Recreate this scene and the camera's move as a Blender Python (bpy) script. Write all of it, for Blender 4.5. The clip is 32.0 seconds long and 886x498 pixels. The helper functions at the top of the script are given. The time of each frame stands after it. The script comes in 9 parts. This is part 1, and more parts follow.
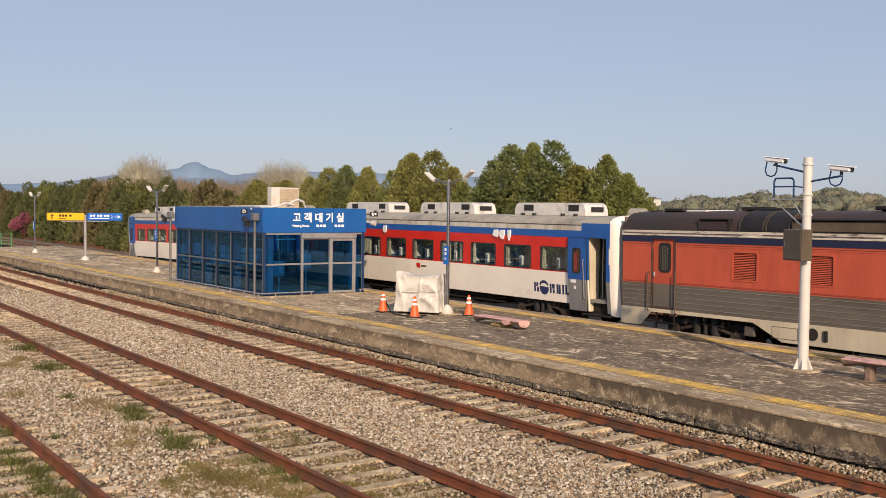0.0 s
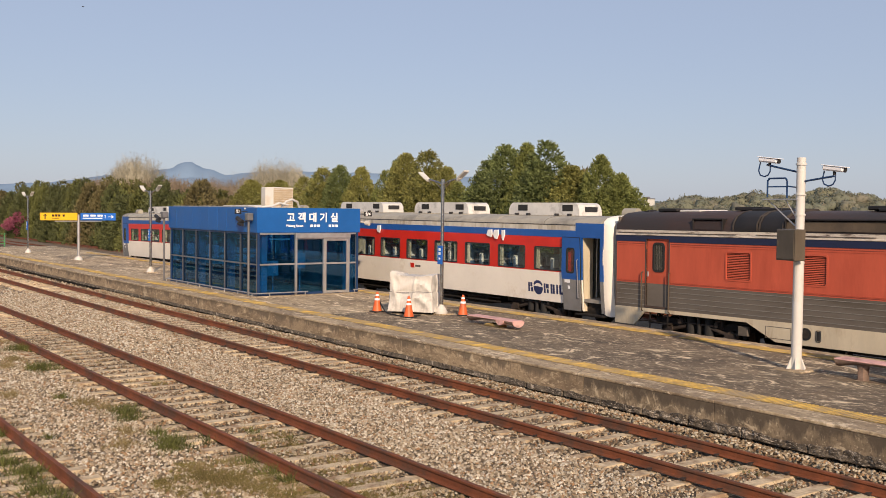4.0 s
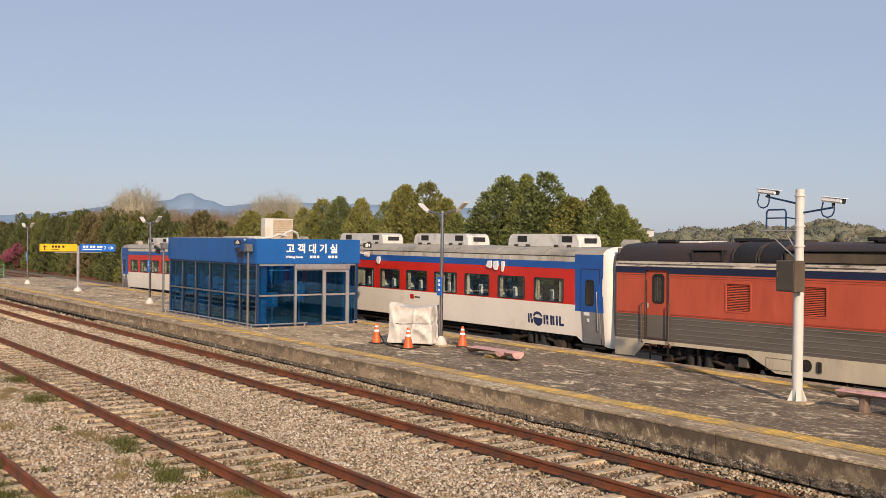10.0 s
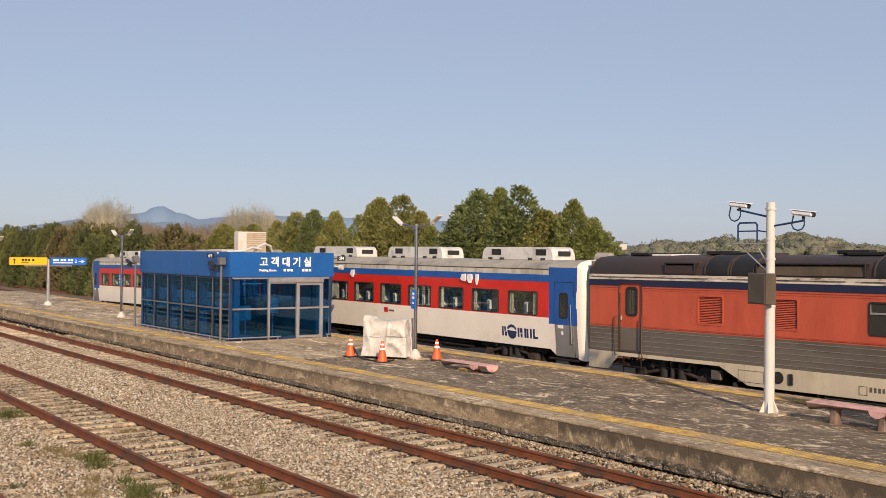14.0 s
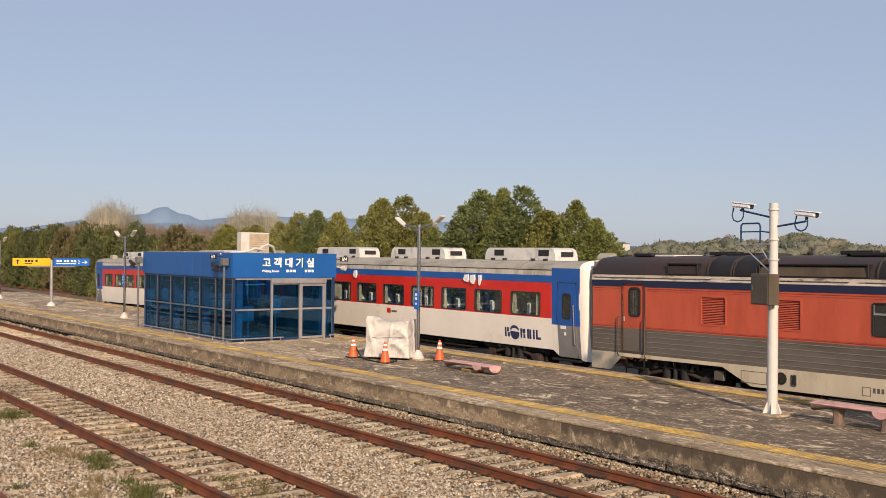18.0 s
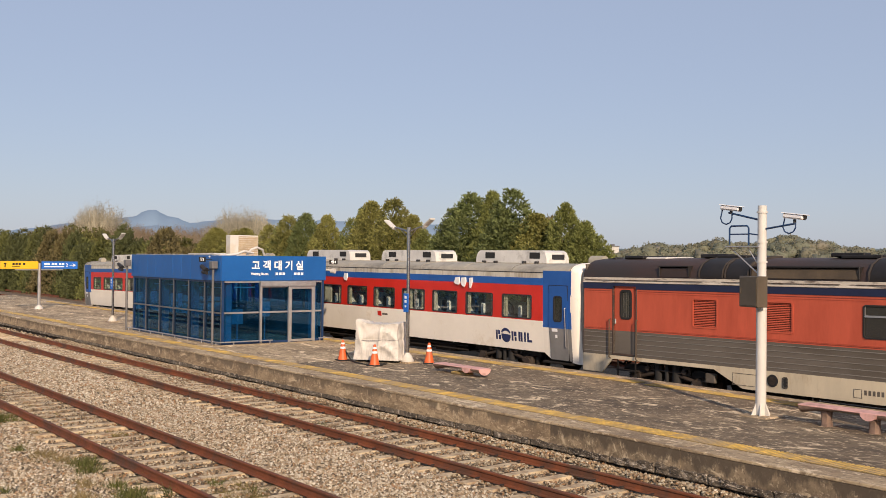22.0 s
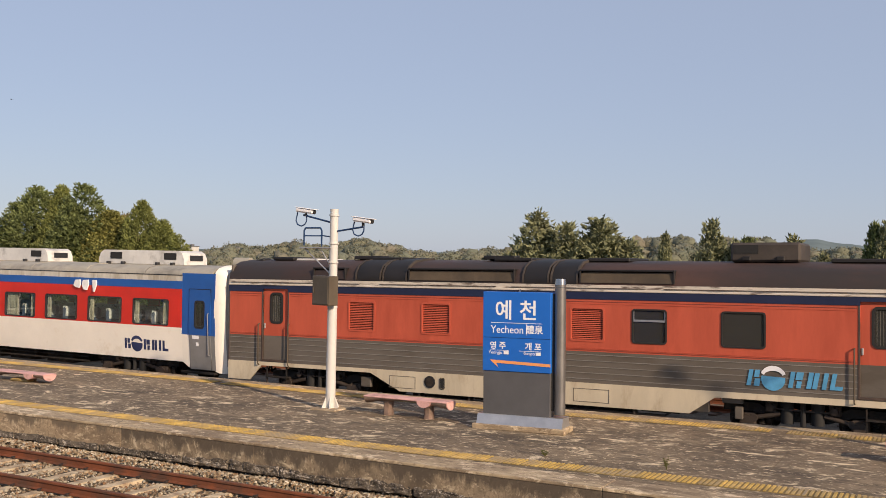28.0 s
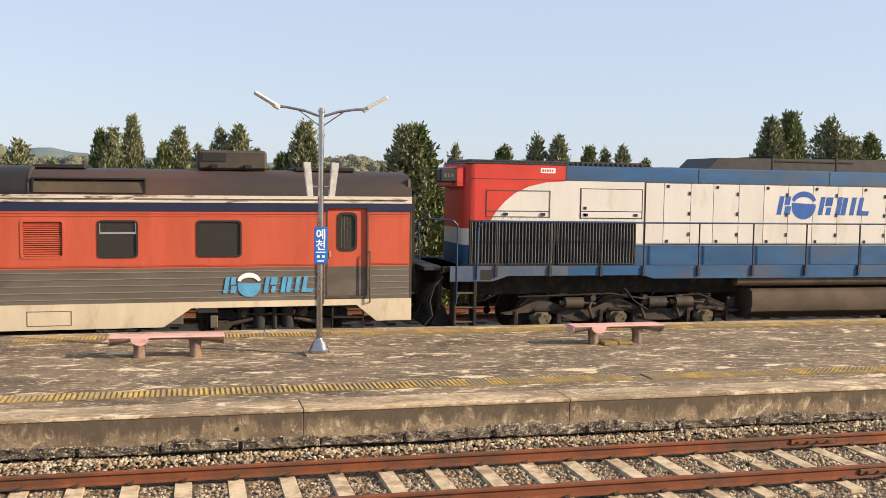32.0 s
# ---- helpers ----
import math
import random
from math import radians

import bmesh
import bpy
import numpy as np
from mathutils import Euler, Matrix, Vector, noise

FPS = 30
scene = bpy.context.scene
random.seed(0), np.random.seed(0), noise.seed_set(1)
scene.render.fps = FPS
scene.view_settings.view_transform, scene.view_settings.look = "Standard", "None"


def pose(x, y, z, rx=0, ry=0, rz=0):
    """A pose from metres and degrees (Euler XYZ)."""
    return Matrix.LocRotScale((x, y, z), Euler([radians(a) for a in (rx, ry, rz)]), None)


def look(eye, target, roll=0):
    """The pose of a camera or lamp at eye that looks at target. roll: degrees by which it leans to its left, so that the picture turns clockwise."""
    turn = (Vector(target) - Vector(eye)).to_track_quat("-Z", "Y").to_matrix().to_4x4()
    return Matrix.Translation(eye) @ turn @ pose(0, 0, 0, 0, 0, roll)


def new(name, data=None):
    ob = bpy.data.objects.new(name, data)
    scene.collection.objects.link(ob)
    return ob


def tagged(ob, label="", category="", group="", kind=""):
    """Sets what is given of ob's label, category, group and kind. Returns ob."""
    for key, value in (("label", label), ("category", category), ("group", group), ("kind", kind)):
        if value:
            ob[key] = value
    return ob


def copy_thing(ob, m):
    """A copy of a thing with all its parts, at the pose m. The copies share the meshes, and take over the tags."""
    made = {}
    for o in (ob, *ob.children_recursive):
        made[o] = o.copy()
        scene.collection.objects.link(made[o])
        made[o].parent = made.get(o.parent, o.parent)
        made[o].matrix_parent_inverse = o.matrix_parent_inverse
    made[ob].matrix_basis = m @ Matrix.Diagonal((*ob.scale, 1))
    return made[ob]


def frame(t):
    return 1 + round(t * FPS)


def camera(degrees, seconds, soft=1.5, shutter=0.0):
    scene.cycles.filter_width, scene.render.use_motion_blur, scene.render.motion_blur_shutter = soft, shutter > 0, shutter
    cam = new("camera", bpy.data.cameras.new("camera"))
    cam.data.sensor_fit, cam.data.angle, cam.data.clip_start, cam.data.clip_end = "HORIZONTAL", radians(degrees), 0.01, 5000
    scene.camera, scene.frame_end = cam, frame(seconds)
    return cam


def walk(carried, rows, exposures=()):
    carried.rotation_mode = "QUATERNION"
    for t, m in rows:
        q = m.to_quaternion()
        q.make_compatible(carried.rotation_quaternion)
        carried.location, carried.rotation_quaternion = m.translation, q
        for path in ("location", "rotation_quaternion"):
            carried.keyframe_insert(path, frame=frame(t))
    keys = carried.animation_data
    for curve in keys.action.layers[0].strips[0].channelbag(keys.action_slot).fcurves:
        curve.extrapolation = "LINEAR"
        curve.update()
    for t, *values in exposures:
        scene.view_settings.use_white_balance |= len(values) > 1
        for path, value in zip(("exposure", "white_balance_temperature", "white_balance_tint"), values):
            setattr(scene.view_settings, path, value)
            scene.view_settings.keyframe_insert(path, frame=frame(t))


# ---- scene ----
cam = camera(48.33, 32.0, soft=0.75)
EYE_Z = 3.561
# seconds, yaw, pitch, roll, and the small sway of the eye
PATH = [
    (0.0, 54.29, -2.28, -0.70, -0.02, 0.00, 0.02),
    (0.5, 54.24, -2.28, -0.70, -0.02, 0.00, 0.02),
    (1.0, 54.34, -2.28, -0.70, -0.02, 0.00, 0.02),
    (1.5, 54.44, -2.28, -0.70, -0.02, 0.00, 0.02),
    (2.0, 54.36, -2.28, -0.70, -0.02, 0.00, 0.02),
    (2.5, 54.33, -2.28, -0.69, -0.02, 0.00, 0.02),
    (3.0, 54.29, -2.28, -0.70, -0.02, 0.00, 0.02),
    (3.5, 54.09, -2.28, -0.71, -0.02, 0.00, 0.02),
    (5.5, 53.80, -2.28, -0.69, -0.02, 0.00, 0.02),
    (6.0, 53.73, -2.28, -0.69, -0.02, 0.00, 0.02),
    (6.5, 53.84, -2.28, -0.69, -0.02, 0.00, 0.02),
    (7.0, 53.79, -2.27, -0.73, -0.02, 0.00, 0.02),
    (7.5, 53.74, -2.27, -0.73, -0.02, 0.00, 0.02),
    (8.0, 53.69, -2.26, -0.75, -0.02, 0.00, 0.02),
    (8.5, 53.70, -2.28, -0.69, -0.02, 0.00, 0.02),
    (9.0, 53.80, -2.27, -0.75, -0.02, 0.00, 0.02),
    (9.5, 54.00, -2.23, -0.72, -0.02, 0.00, 0.02),
    (10.0, 53.92, -0.47, -0.72, -0.02, 0.00, 0.02),
    (10.5, 53.44, 0.15, -0.67, -0.02, 0.00, 0.02),
    (11.0, 53.12, 0.17, -0.67, -0.02, 0.00, 0.02),
    (11.5, 53.05, 0.20, -0.68, -0.02, 0.00, 0.02),
    (12.0, 52.82, 0.21, -0.69, -0.02, 0.00, 0.02),
    (12.5, 52.68, 0.20, -0.67, -0.02, 0.00, 0.02),
    (13.0, 52.48, 0.24, -0.68, -0.02, 0.00, 0.02),
    (13.5, 52.56, 0.26, -0.64, -0.02, 0.00, 0.02),
    (14.0, 52.42, 0.31, -0.68, -0.02, 0.00, 0.02),
    (14.5, 52.25, 0.32, -0.65, -0.02, 0.00, 0.02),
    (16.5, 52.38, 0.36, -0.63, -0.02, 0.00, 0.02),
    (17.0, 52.40, 0.36, -0.65, -0.02, 0.00, 0.02),
    (17.5, 52.52, 0.36, -0.66, -0.02, 0.00, 0.02),
    (18.0, 52.58, 0.35, -0.66, -0.02, 0.00, 0.02),
    (18.5, 52.59, 0.36, -0.65, -0.02, 0.00, 0.02),
    (19.0, 52.67, 0.35, -0.62, -0.02, 0.00, 0.02),
    (19.5, 52.54, 0.38, -0.65, -0.02, 0.00, 0.02),
    (20.0, 52.38, 0.41, -0.64, -0.02, 0.00, 0.02),
    (20.5, 52.30, 0.42, -0.64, -0.02, 0.00, 0.02),
    (21.0, 52.30, 0.42, -0.63, -0.02, 0.00, 0.02),
    (21.5, 52.07, 0.51, -0.60, -0.02, 0.00, 0.02),
    (22.0, 51.97, 0.51, -0.61, -0.02, 0.00, 0.02),
    (22.5, 51.35, 0.49, -0.59, -0.02, 0.00, 0.02),
    (23.0, 50.39, 0.59, -0.61, -0.02, 0.00, 0.02),
    (23.5, 50.53, 0.61, -0.59, -0.02, 0.00, 0.02),
    (24.0, 50.57, 0.58, -0.59, -0.02, 0.00, 0.02),
    (24.5, 49.44, 0.59, -0.53, -0.02, 0.00, 0.02),
    (26.5, 42.06, 0.73, -0.82, -0.15, -0.14, 0.05),
    (27.0, 37.31, 0.86, -0.76, -0.13, -0.10, 0.02),
    (27.5, 33.86, 0.82, -0.65, 0.03, -0.13, 0.02),
    (28.0, 27.97, 0.92, -1.13, 0.18, -0.14, 0.00),
    (28.5, 20.82, 0.88, -0.86, 0.21, -0.07, -0.02),
    (29.0, 15.56, -1.48, -0.63, 0.23, -0.03, -0.06),
    (29.5, 10.52, -3.99, -0.36, 0.25, 0.01, -0.06),
    (30.0, 5.68, -3.87, -0.39, 0.32, 0.00, -0.08),
    (30.5, 0.21, -3.84, -0.55, 0.31, 0.03, -0.06),
    (31.0, -5.02, -3.61, -0.86, 0.38, 0.02, -0.12),
    (31.5, -10.12, -3.58, -0.88, 0.36, 0.01, -0.10),
    (32.0, -14.33, -3.55, -0.99, 0.38, 0.09, -0.09),
]
walk(cam, [(t, pose(dx, dy, EYE_Z + dz, 90 + p, r, y)) for t, y, p, r, dx, dy, dz in PATH],
     exposures=((0.0, 0.0, 6850, 20), (27.6, 0.0, 6850, 20), (28.5, 0.14, 6880, 20), (29.1, 0.26, 6950, 20), (30.0, 0.56, 7060, 17), (32.0, 0.62, 7080, 16)))

# ---- light: a low, slightly warm sun from the right, behind the camera ----
SUN_WAY = Vector((0.9, -0.43, 0.0)).normalized()
SUN_UP = radians(25)
world = bpy.data.worlds.new("sky")
scene.world = world
world.use_nodes = True
_n = world.node_tree.nodes
_n.clear()
sky = _n.new("ShaderNodeTexSky")
sky.sky_type, sky.sun_disc = "NISHITA", False
sky.sun_elevation, sky.sun_rotation = SUN_UP, math.atan2(SUN_WAY.x, SUN_WAY.y)
sky.air_density, sky.dust_density, sky.ozone_density = 1.0, 0.7, 2.5
bg, haze, both = _n.new("ShaderNodeBackground"), _n.new("ShaderNodeBackground"), _n.new("ShaderNodeAddShader")
bg.inputs["Strength"].default_value = 0.034
haze.inputs["Color"].default_value = (0.275, 0.350, 0.455, 1)      # an even veil of spring haze
haze.inputs["Strength"].default_value = 0.965
out = _n.new("ShaderNodeOutputWorld")
world.node_tree.links.new(sky.outputs[0], bg.inputs[0])
world.node_tree.links.new(bg.outputs[0], both.inputs[0])
world.node_tree.links.new(haze.outputs[0], both.inputs[1])
world.node_tree.links.new(both.outputs[0], out.inputs[0])
sun = new("sun", bpy.data.lights.new("sun", "SUN"))
sun.data.energy, sun.data.angle, sun.data.color = 4.8, radians(1.3), (1.0, 0.825, 0.59)
_s = SUN_WAY * math.cos(SUN_UP) + Vector((0, 0, math.sin(SUN_UP)))
sun.matrix_world = look(_s * 60, (0, 0, 0))

# ---- builders ----
ORIGIN = {}


class Geo:
    """Collects the geometry of one part."""

    def __init__(self):
        self.bm = bmesh.new()

    def box(self, x0, x1, y0, y1, z0, z1, bevel=0.0, turn=None):
        m = Matrix.LocRotScale(((x0 + x1) / 2, (y0 + y1) / 2, (z0 + z1) / 2), turn, (abs(x1 - x0), abs(y1 - y0), abs(z1 - z0)))
        v = bmesh.ops.create_cube(self.bm, size=1, matrix=m)["verts"]
        if bevel:
            e = list({e for a in v for e in a.link_edges})
            bmesh.ops.bevel(self.bm, geom=e, offset=bevel, segments=1, affect="EDGES", profile=0.5)
        return self

    def rod(self, a, b, r0, r1=None, seg=12, caps=True):
        a, b = Vector(a), Vector(b)
        d = b - a
        m = Matrix.Translation((a + b) / 2) @ d.to_track_quat("Z", "Y").to_matrix().to_4x4()
        bmesh.ops.create_cone(self.bm, cap_ends=caps, segments=seg, radius1=r0, radius2=r0 if r1 is None else r1, depth=d.length, matrix=m)
        return self

    def tube(self, pts, r, seg=8):
        for a, b in zip(pts, pts[1:]):
            self.rod(a, b, r, seg=seg)
        for p in pts[1:-1]:
            bmesh.ops.create_icosphere(self.bm, subdivisions=1, radius=r * 1.02, matrix=Matrix.Translation(p))
        return self

    def ball(self, c, r, scale=(1, 1, 1), sub=2):
        bmesh.ops.create_icosphere(self.bm, subdivisions=sub, radius=r, matrix=Matrix.LocRotScale(c, None, scale))
        return self

    def extrude(self, pts, axis, a, b):
        """A closed outline, pushed along an axis from a to b. Outline pairs run over the two other axes in order."""
        def at(p, k):
            q = list(p)
            q.insert("xyz".index(axis), k)
            return self.bm.verts.new(q)
        lo, hi = [at(p, a) for p in pts], [at(p, b) for p in pts]
        n = len(pts)
        faces = [self.bm.faces.new((lo[i], lo[(i + 1) % n], hi[(i + 1) % n], hi[i])) for i in range(n)]
        faces += [self.bm.faces.new(lo[::-1]), self.bm.faces.new(hi)]
        bmesh.ops.recalc_face_normals(self.bm, faces=faces)
        return self

    def lathe(self, prof, centre=(0, 0, 0), seg=20):
        """Rings of (radius, z) round the z axis."""
        rings = []
        for r, z in prof:
            rings.append([self.bm.verts.new((centre[0] + r * math.cos(2 * math.pi * k / seg), centre[1] + r * math.sin(2 * math.pi * k / seg), centre[2] + z)) for k in range(seg)])
        for a, b in zip(rings, rings[1:]):
            for k in range(seg):
                self.bm.faces.new((a[k], a[(k + 1) % seg], b[(k + 1) % seg], b[k]))
        self.bm.faces.new(rings[0][::-1])
        self.bm.faces.new(rings[-1])
        return self

    def panel(self, axis, at, thick, u0, u1, v0, v1, holes=()):
        """A flat wall with rectangular holes. axis y: u is x, v is z; axis x: u is y, v is z; axis z: u is x, v is y."""
        us = sorted({u0, u1, *[min(max(h[k], u0), u1) for h in holes for k in (0, 1)]})
        vs = sorted({v0, v1, *[min(max(h[k], v0), v1) for h in holes for k in (2, 3)]})
        us = [u for i, u in enumerate(us) if i == 0 or u - us[i - 1] > 1e-5]
        vs = [v for i, v in enumerate(vs) if i == 0 or v - vs[i - 1] > 1e-5]
        put = {"y": lambda u, v, w: (u, w, v), "x": lambda u, v, w: (w, u, v), "z": lambda u, v, w: (u, v, w)}[axis]

        def solid_cell(i, j):
            if not (0 <= i < len(us) - 1 and 0 <= j < len(vs) - 1):
                return False
            a, b, c, d = us[i], us[i + 1], vs[j], vs[j + 1]
            return not any(h[0] - 1e-6 <= a and b <= h[1] + 1e-6 and h[2] - 1e-6 <= c and d <= h[3] + 1e-6 for h in holes)
        grid, faces = {}, []

        def vert(i, j, k):
            if (i, j, k) not in grid:
                grid[i, j, k] = self.bm.verts.new(put(us[i], vs[j], at + thick * k))
            return grid[i, j, k]
        for i in range(len(us) - 1):
            for j in range(len(vs) - 1):
                if not solid_cell(i, j):
                    continue
                for k in (0, 1):
                    faces.append(self.bm.faces.new([vert(i, j, k), vert(i + 1, j, k), vert(i + 1, j + 1, k), vert(i, j + 1, k)]))
                for di, dj, p, q in ((-1, 0, (i, j), (i, j + 1)), (1, 0, (i + 1, j), (i + 1, j + 1)), (0, -1, (i, j), (i + 1, j)), (0, 1, (i, j + 1), (i + 1, j + 1))):
                    if not solid_cell(i + di, j + dj):
                        faces.append(self.bm.faces.new([vert(*p, 0), vert(*q, 0), vert(*q, 1), vert(*p, 1)]))
        bmesh.ops.recalc_face_normals(self.bm, faces=faces)
        return self


def rounded(u0, u1, v0, v1, r, n=4):
    """Corners of a rectangle with rounded corners, counter-clockwise."""
    out_ = []
    for cu, cv, a in ((u1 - r, v0 + r, -90), (u1 - r, v1 - r, 0), (u0 + r, v1 - r, 90), (u0 + r, v0 + r, 180)):
        out_ += [(cu + r * math.cos(radians(a + 90 * k / n)), cv + r * math.sin(radians(a + 90 * k / n))) for k in range(n + 1)]
    return out_


def ring(g, y, thick, u0, u1, v0, v1, w, r):
    """A flat frame with rounded corners that looks to -y; w is its width."""
    a, b = rounded(u0, u1, v0, v1, r), rounded(u0 + w, u1 - w, v0 + w, v1 - w, max(0.01, r - w * 0.6))
    vs = [[g.bm.verts.new((u, yy, v)) for u, v in loop] for loop in (a, b) for yy in (y, y + thick)]
    n = len(a)
    for p, q in ((0, 2), (2, 3), (3, 1), (1, 0)):
        for k in range(n):
            g.bm.faces.new((vs[p][k], vs[p][(k + 1) % n], vs[q][(k + 1) % n], vs[q][k]))
    bmesh.ops.recalc_face_normals(g.bm, faces=g.bm.faces)
    return g


def loft(g, loops):
    """Skins a row of outlines with the same number of points; both ends are closed."""
    vs = [[g.bm.verts.new(p) for p in loop] for loop in loops]
    n = len(vs[0])
    for a, b in zip(vs, vs[1:]):
        for k in range(n):
            g.bm.faces.new((a[k], a[(k + 1) % n], b[(k + 1) % n], b[k]))
    g.bm.faces.new(vs[0][::-1])
    g.bm.faces.new(vs[-1])
    bmesh.ops.recalc_face_normals(g.bm, faces=g.bm.faces)
    return g


def mesh_of(geo, material, name, angle=35, off=(0, 0, 0)):
    me = bpy.data.meshes.new(name)
    if any(off):
        bmesh.ops.translate(geo.bm, verts=geo.bm.verts, vec=-Vector(off))
    geo.bm.to_mesh(me)
    geo.bm.free()
    me.materials.append(material)
    me.polygons.foreach_set("use_smooth", [True] * len(me.polygons))
    me.set_sharp_from_angle(angle=radians(angle))
    return me


def thing(name, at, label, category, group="", kind=""):
    ob = new(name)
    ob.location = at
    ob.empty_display_size = 0.2
    ORIGIN[ob.name] = tuple(at)
    return tagged(ob, label, category, group, kind)


def part(name, geo, material, parent, label="", angle=35):
    """One mesh under a thing or a part; its coordinates are given in the world."""
    o = ORIGIN.get(parent.name, (0, 0, 0))
    ob = new(name, mesh_of(geo, material, name, angle, o))
    ob.parent = parent
    if material in (G_train, G_dark):
        ob.visible_shadow = False
    ORIGIN[ob.name] = o
    return tagged(ob, label)


def solid(name, geo, material, label="", category="", group="", kind="", angle=35):
    return tagged(new(name, mesh_of(geo, material, name, angle)), label, category, group, kind)


# ---- materials ----
def mat(name, col, rough=0.6, metal=0.0, var=0.12, scale=3.0, bump=0.0, bscale=60.0, dirt=None, amount=0.35, dscale=1.2,
        stretch=(1, 1, 1), speck=0.0, island=0.0, spec=0.5):
    """A paint, stone or metal surface: broad and fine variation, dirt patches of a shape of their own, fine relief."""
    m = bpy.data.materials.new(name)
    m.use_nodes = True
    n, l = m.node_tree.nodes, m.node_tree.links
    b = n["Principled BSDF"]
    b.inputs["Metallic"].default_value = metal
    b.inputs["Specular IOR Level"].default_value = spec
    tc, info = n.new("ShaderNodeTexCoord"), n.new("ShaderNodeObjectInfo")
    add = n.new("ShaderNodeVectorMath")
    sc = n.new("ShaderNodeVectorMath")
    sc.operation = "SCALE"
    sc.inputs[0].default_value = (37.0, 61.0, 23.0)
    l.new(info.outputs["Random"], sc.inputs["Scale"])
    l.new(tc.outputs["Object"], add.inputs[0])
    l.new(sc.outputs[0], add.inputs[1])
    mp = n.new("ShaderNodeMapping")
    mp.inputs["Scale"].default_value = stretch
    l.new(add.outputs[0], mp.inputs[0])

    def noise_(s, detail=4.0, r=0.6, vec=mp):
        x = n.new("ShaderNodeTexNoise")
        x.inputs["Scale"].default_value, x.inputs["Detail"].default_value, x.inputs["Roughness"].default_value = s, detail, r
        l.new(vec.outputs[0], x.inputs["Vector"])
        return x

    def mix(kind, fac, a, c):
        x = n.new("ShaderNodeMix")
        x.data_type, x.blend_type = "RGBA", kind
        for sock, v in ((x.inputs[0], fac), (x.inputs[6], a), (x.inputs[7], c)):
            if isinstance(v, (int, float)):
                sock.default_value = v
            elif isinstance(v, tuple):
                sock.default_value = (*v, 1)
            else:
                l.new(v, sock)
        return x.outputs[2]

    def ramp(src, a, c):
        x = n.new("ShaderNodeMapRange")
        x.inputs[1].default_value, x.inputs[2].default_value = a, c
        l.new(src, x.inputs[0])
        return x.outputs[0]

    broad, fine = noise_(scale, 5), noise_(scale * 14, 3)
    lo, hi = tuple(c * (1 - 1.5 * var) for c in col), tuple(min(1, c * (1 + var)) for c in col)
    c = mix("MIX", ramp(broad.outputs["Fac"], 0.3, 0.7), lo, hi)
    c = mix("MULTIPLY", 0.5, c, mix("MIX", ramp(fine.outputs["Fac"], 0.3, 0.7), (1 - var,) * 3, (1.0, 1.0, 1.0)))
    if speck:
        v = n.new("ShaderNodeTexVoronoi")
        v.inputs["Scale"].default_value = speck
        l.new(mp.outputs[0], v.inputs["Vector"])
        sep = n.new("ShaderNodeSeparateColor")
        l.new(v.outputs["Color"], sep.inputs[0])
        c = mix("MULTIPLY", 0.8, c, mix("MIX", sep.outputs[0], (0.45,) * 3, (1.25, 1.2, 1.15)))
    if island:
        g = n.new("ShaderNodeNewGeometry")
        c = mix("MULTIPLY", 0.9, c, mix("MIX", g.outputs["Random Per Island"], (1 - island,) * 3, (1.0 + island * 0.4,) * 3))
    else:
        c = mix("MULTIPLY", 0.6, c, mix("MIX", info.outputs["Random"], (1 - var,) * 3, (1.0, 1.0, 1.0)))
    if dirt:
        d = noise_(dscale, 7, 0.65)
        k = ramp(d.outputs["Fac"], 0.62 - amount * 0.35, 0.72 - amount * 0.2)
        c = mix("MIX", k, c, dirt)
    l.new(c, b.inputs["Base Color"])
    x = n.new("ShaderNodeMapRange")
    x.inputs[3].default_value, x.inputs[4].default_value = max(0.03, rough - 0.12), min(1, rough + 0.12)
    l.new(broad.outputs["Fac"], x.inputs[0])
    l.new(x.outputs[0], b.inputs["Roughness"])
    if bump:
        bn, bp = noise_(bscale, 4, 0.7), n.new("ShaderNodeBump")
        bp.inputs["Strength"].default_value, bp.inputs["Distance"].default_value = min(1, bump), 0.02
        l.new(bn.outputs["Fac"], bp.inputs["Height"])
        l.new(bp.outputs[0], b.inputs["Normal"])
    return m


def glass(name, tint, gloss=0.02, clear=0.6, body=None, coat=(0.8, 0.8, 0.8), most=0.75):
    """A tinted pane: what lies behind shows through the tint, and the sky is mirrored on it."""
    m = bpy.data.materials.new(name)
    m.use_nodes = True
    n, l = m.node_tree.nodes, m.node_tree.links
    n.remove(n["Principled BSDF"])
    t, g, x, f = n.new("ShaderNodeBsdfTransparent"), n.new("ShaderNodeBsdfGlossy"), n.new("ShaderNodeMixShader"), n.new("ShaderNodeLayerWeight")
    d, y, r = n.new("ShaderNodeBsdfDiffuse"), n.new("ShaderNodeMixShader"), n.new("ShaderNodeMapRange")
    t.inputs[0].default_value = (*tint, 1)
    d.inputs[0].default_value = (*(body or [c * 0.25 for c in tint]), 1)
    g.inputs["Roughness"].default_value = gloss
    f.inputs["Blend"].default_value = 0.2
    r.inputs[3].default_value, r.inputs[4].default_value = 0.035, most
    g.inputs[0].default_value = (*coat, 1)
    y.inputs[0].default_value = 1 - clear
    l.new(t.outputs[0], y.inputs[1])
    l.new(d.outputs[0], y.inputs[2])
    l.new(f.outputs["Facing"], r.inputs[0])
    l.new(r.outputs[0], x.inputs[0])
    l.new(y.outputs[0], x.inputs[1])
    l.new(g.outputs[0], x.inputs[2])
    l.new(x.outputs[0], n["Material Output"].inputs[0])
    return m


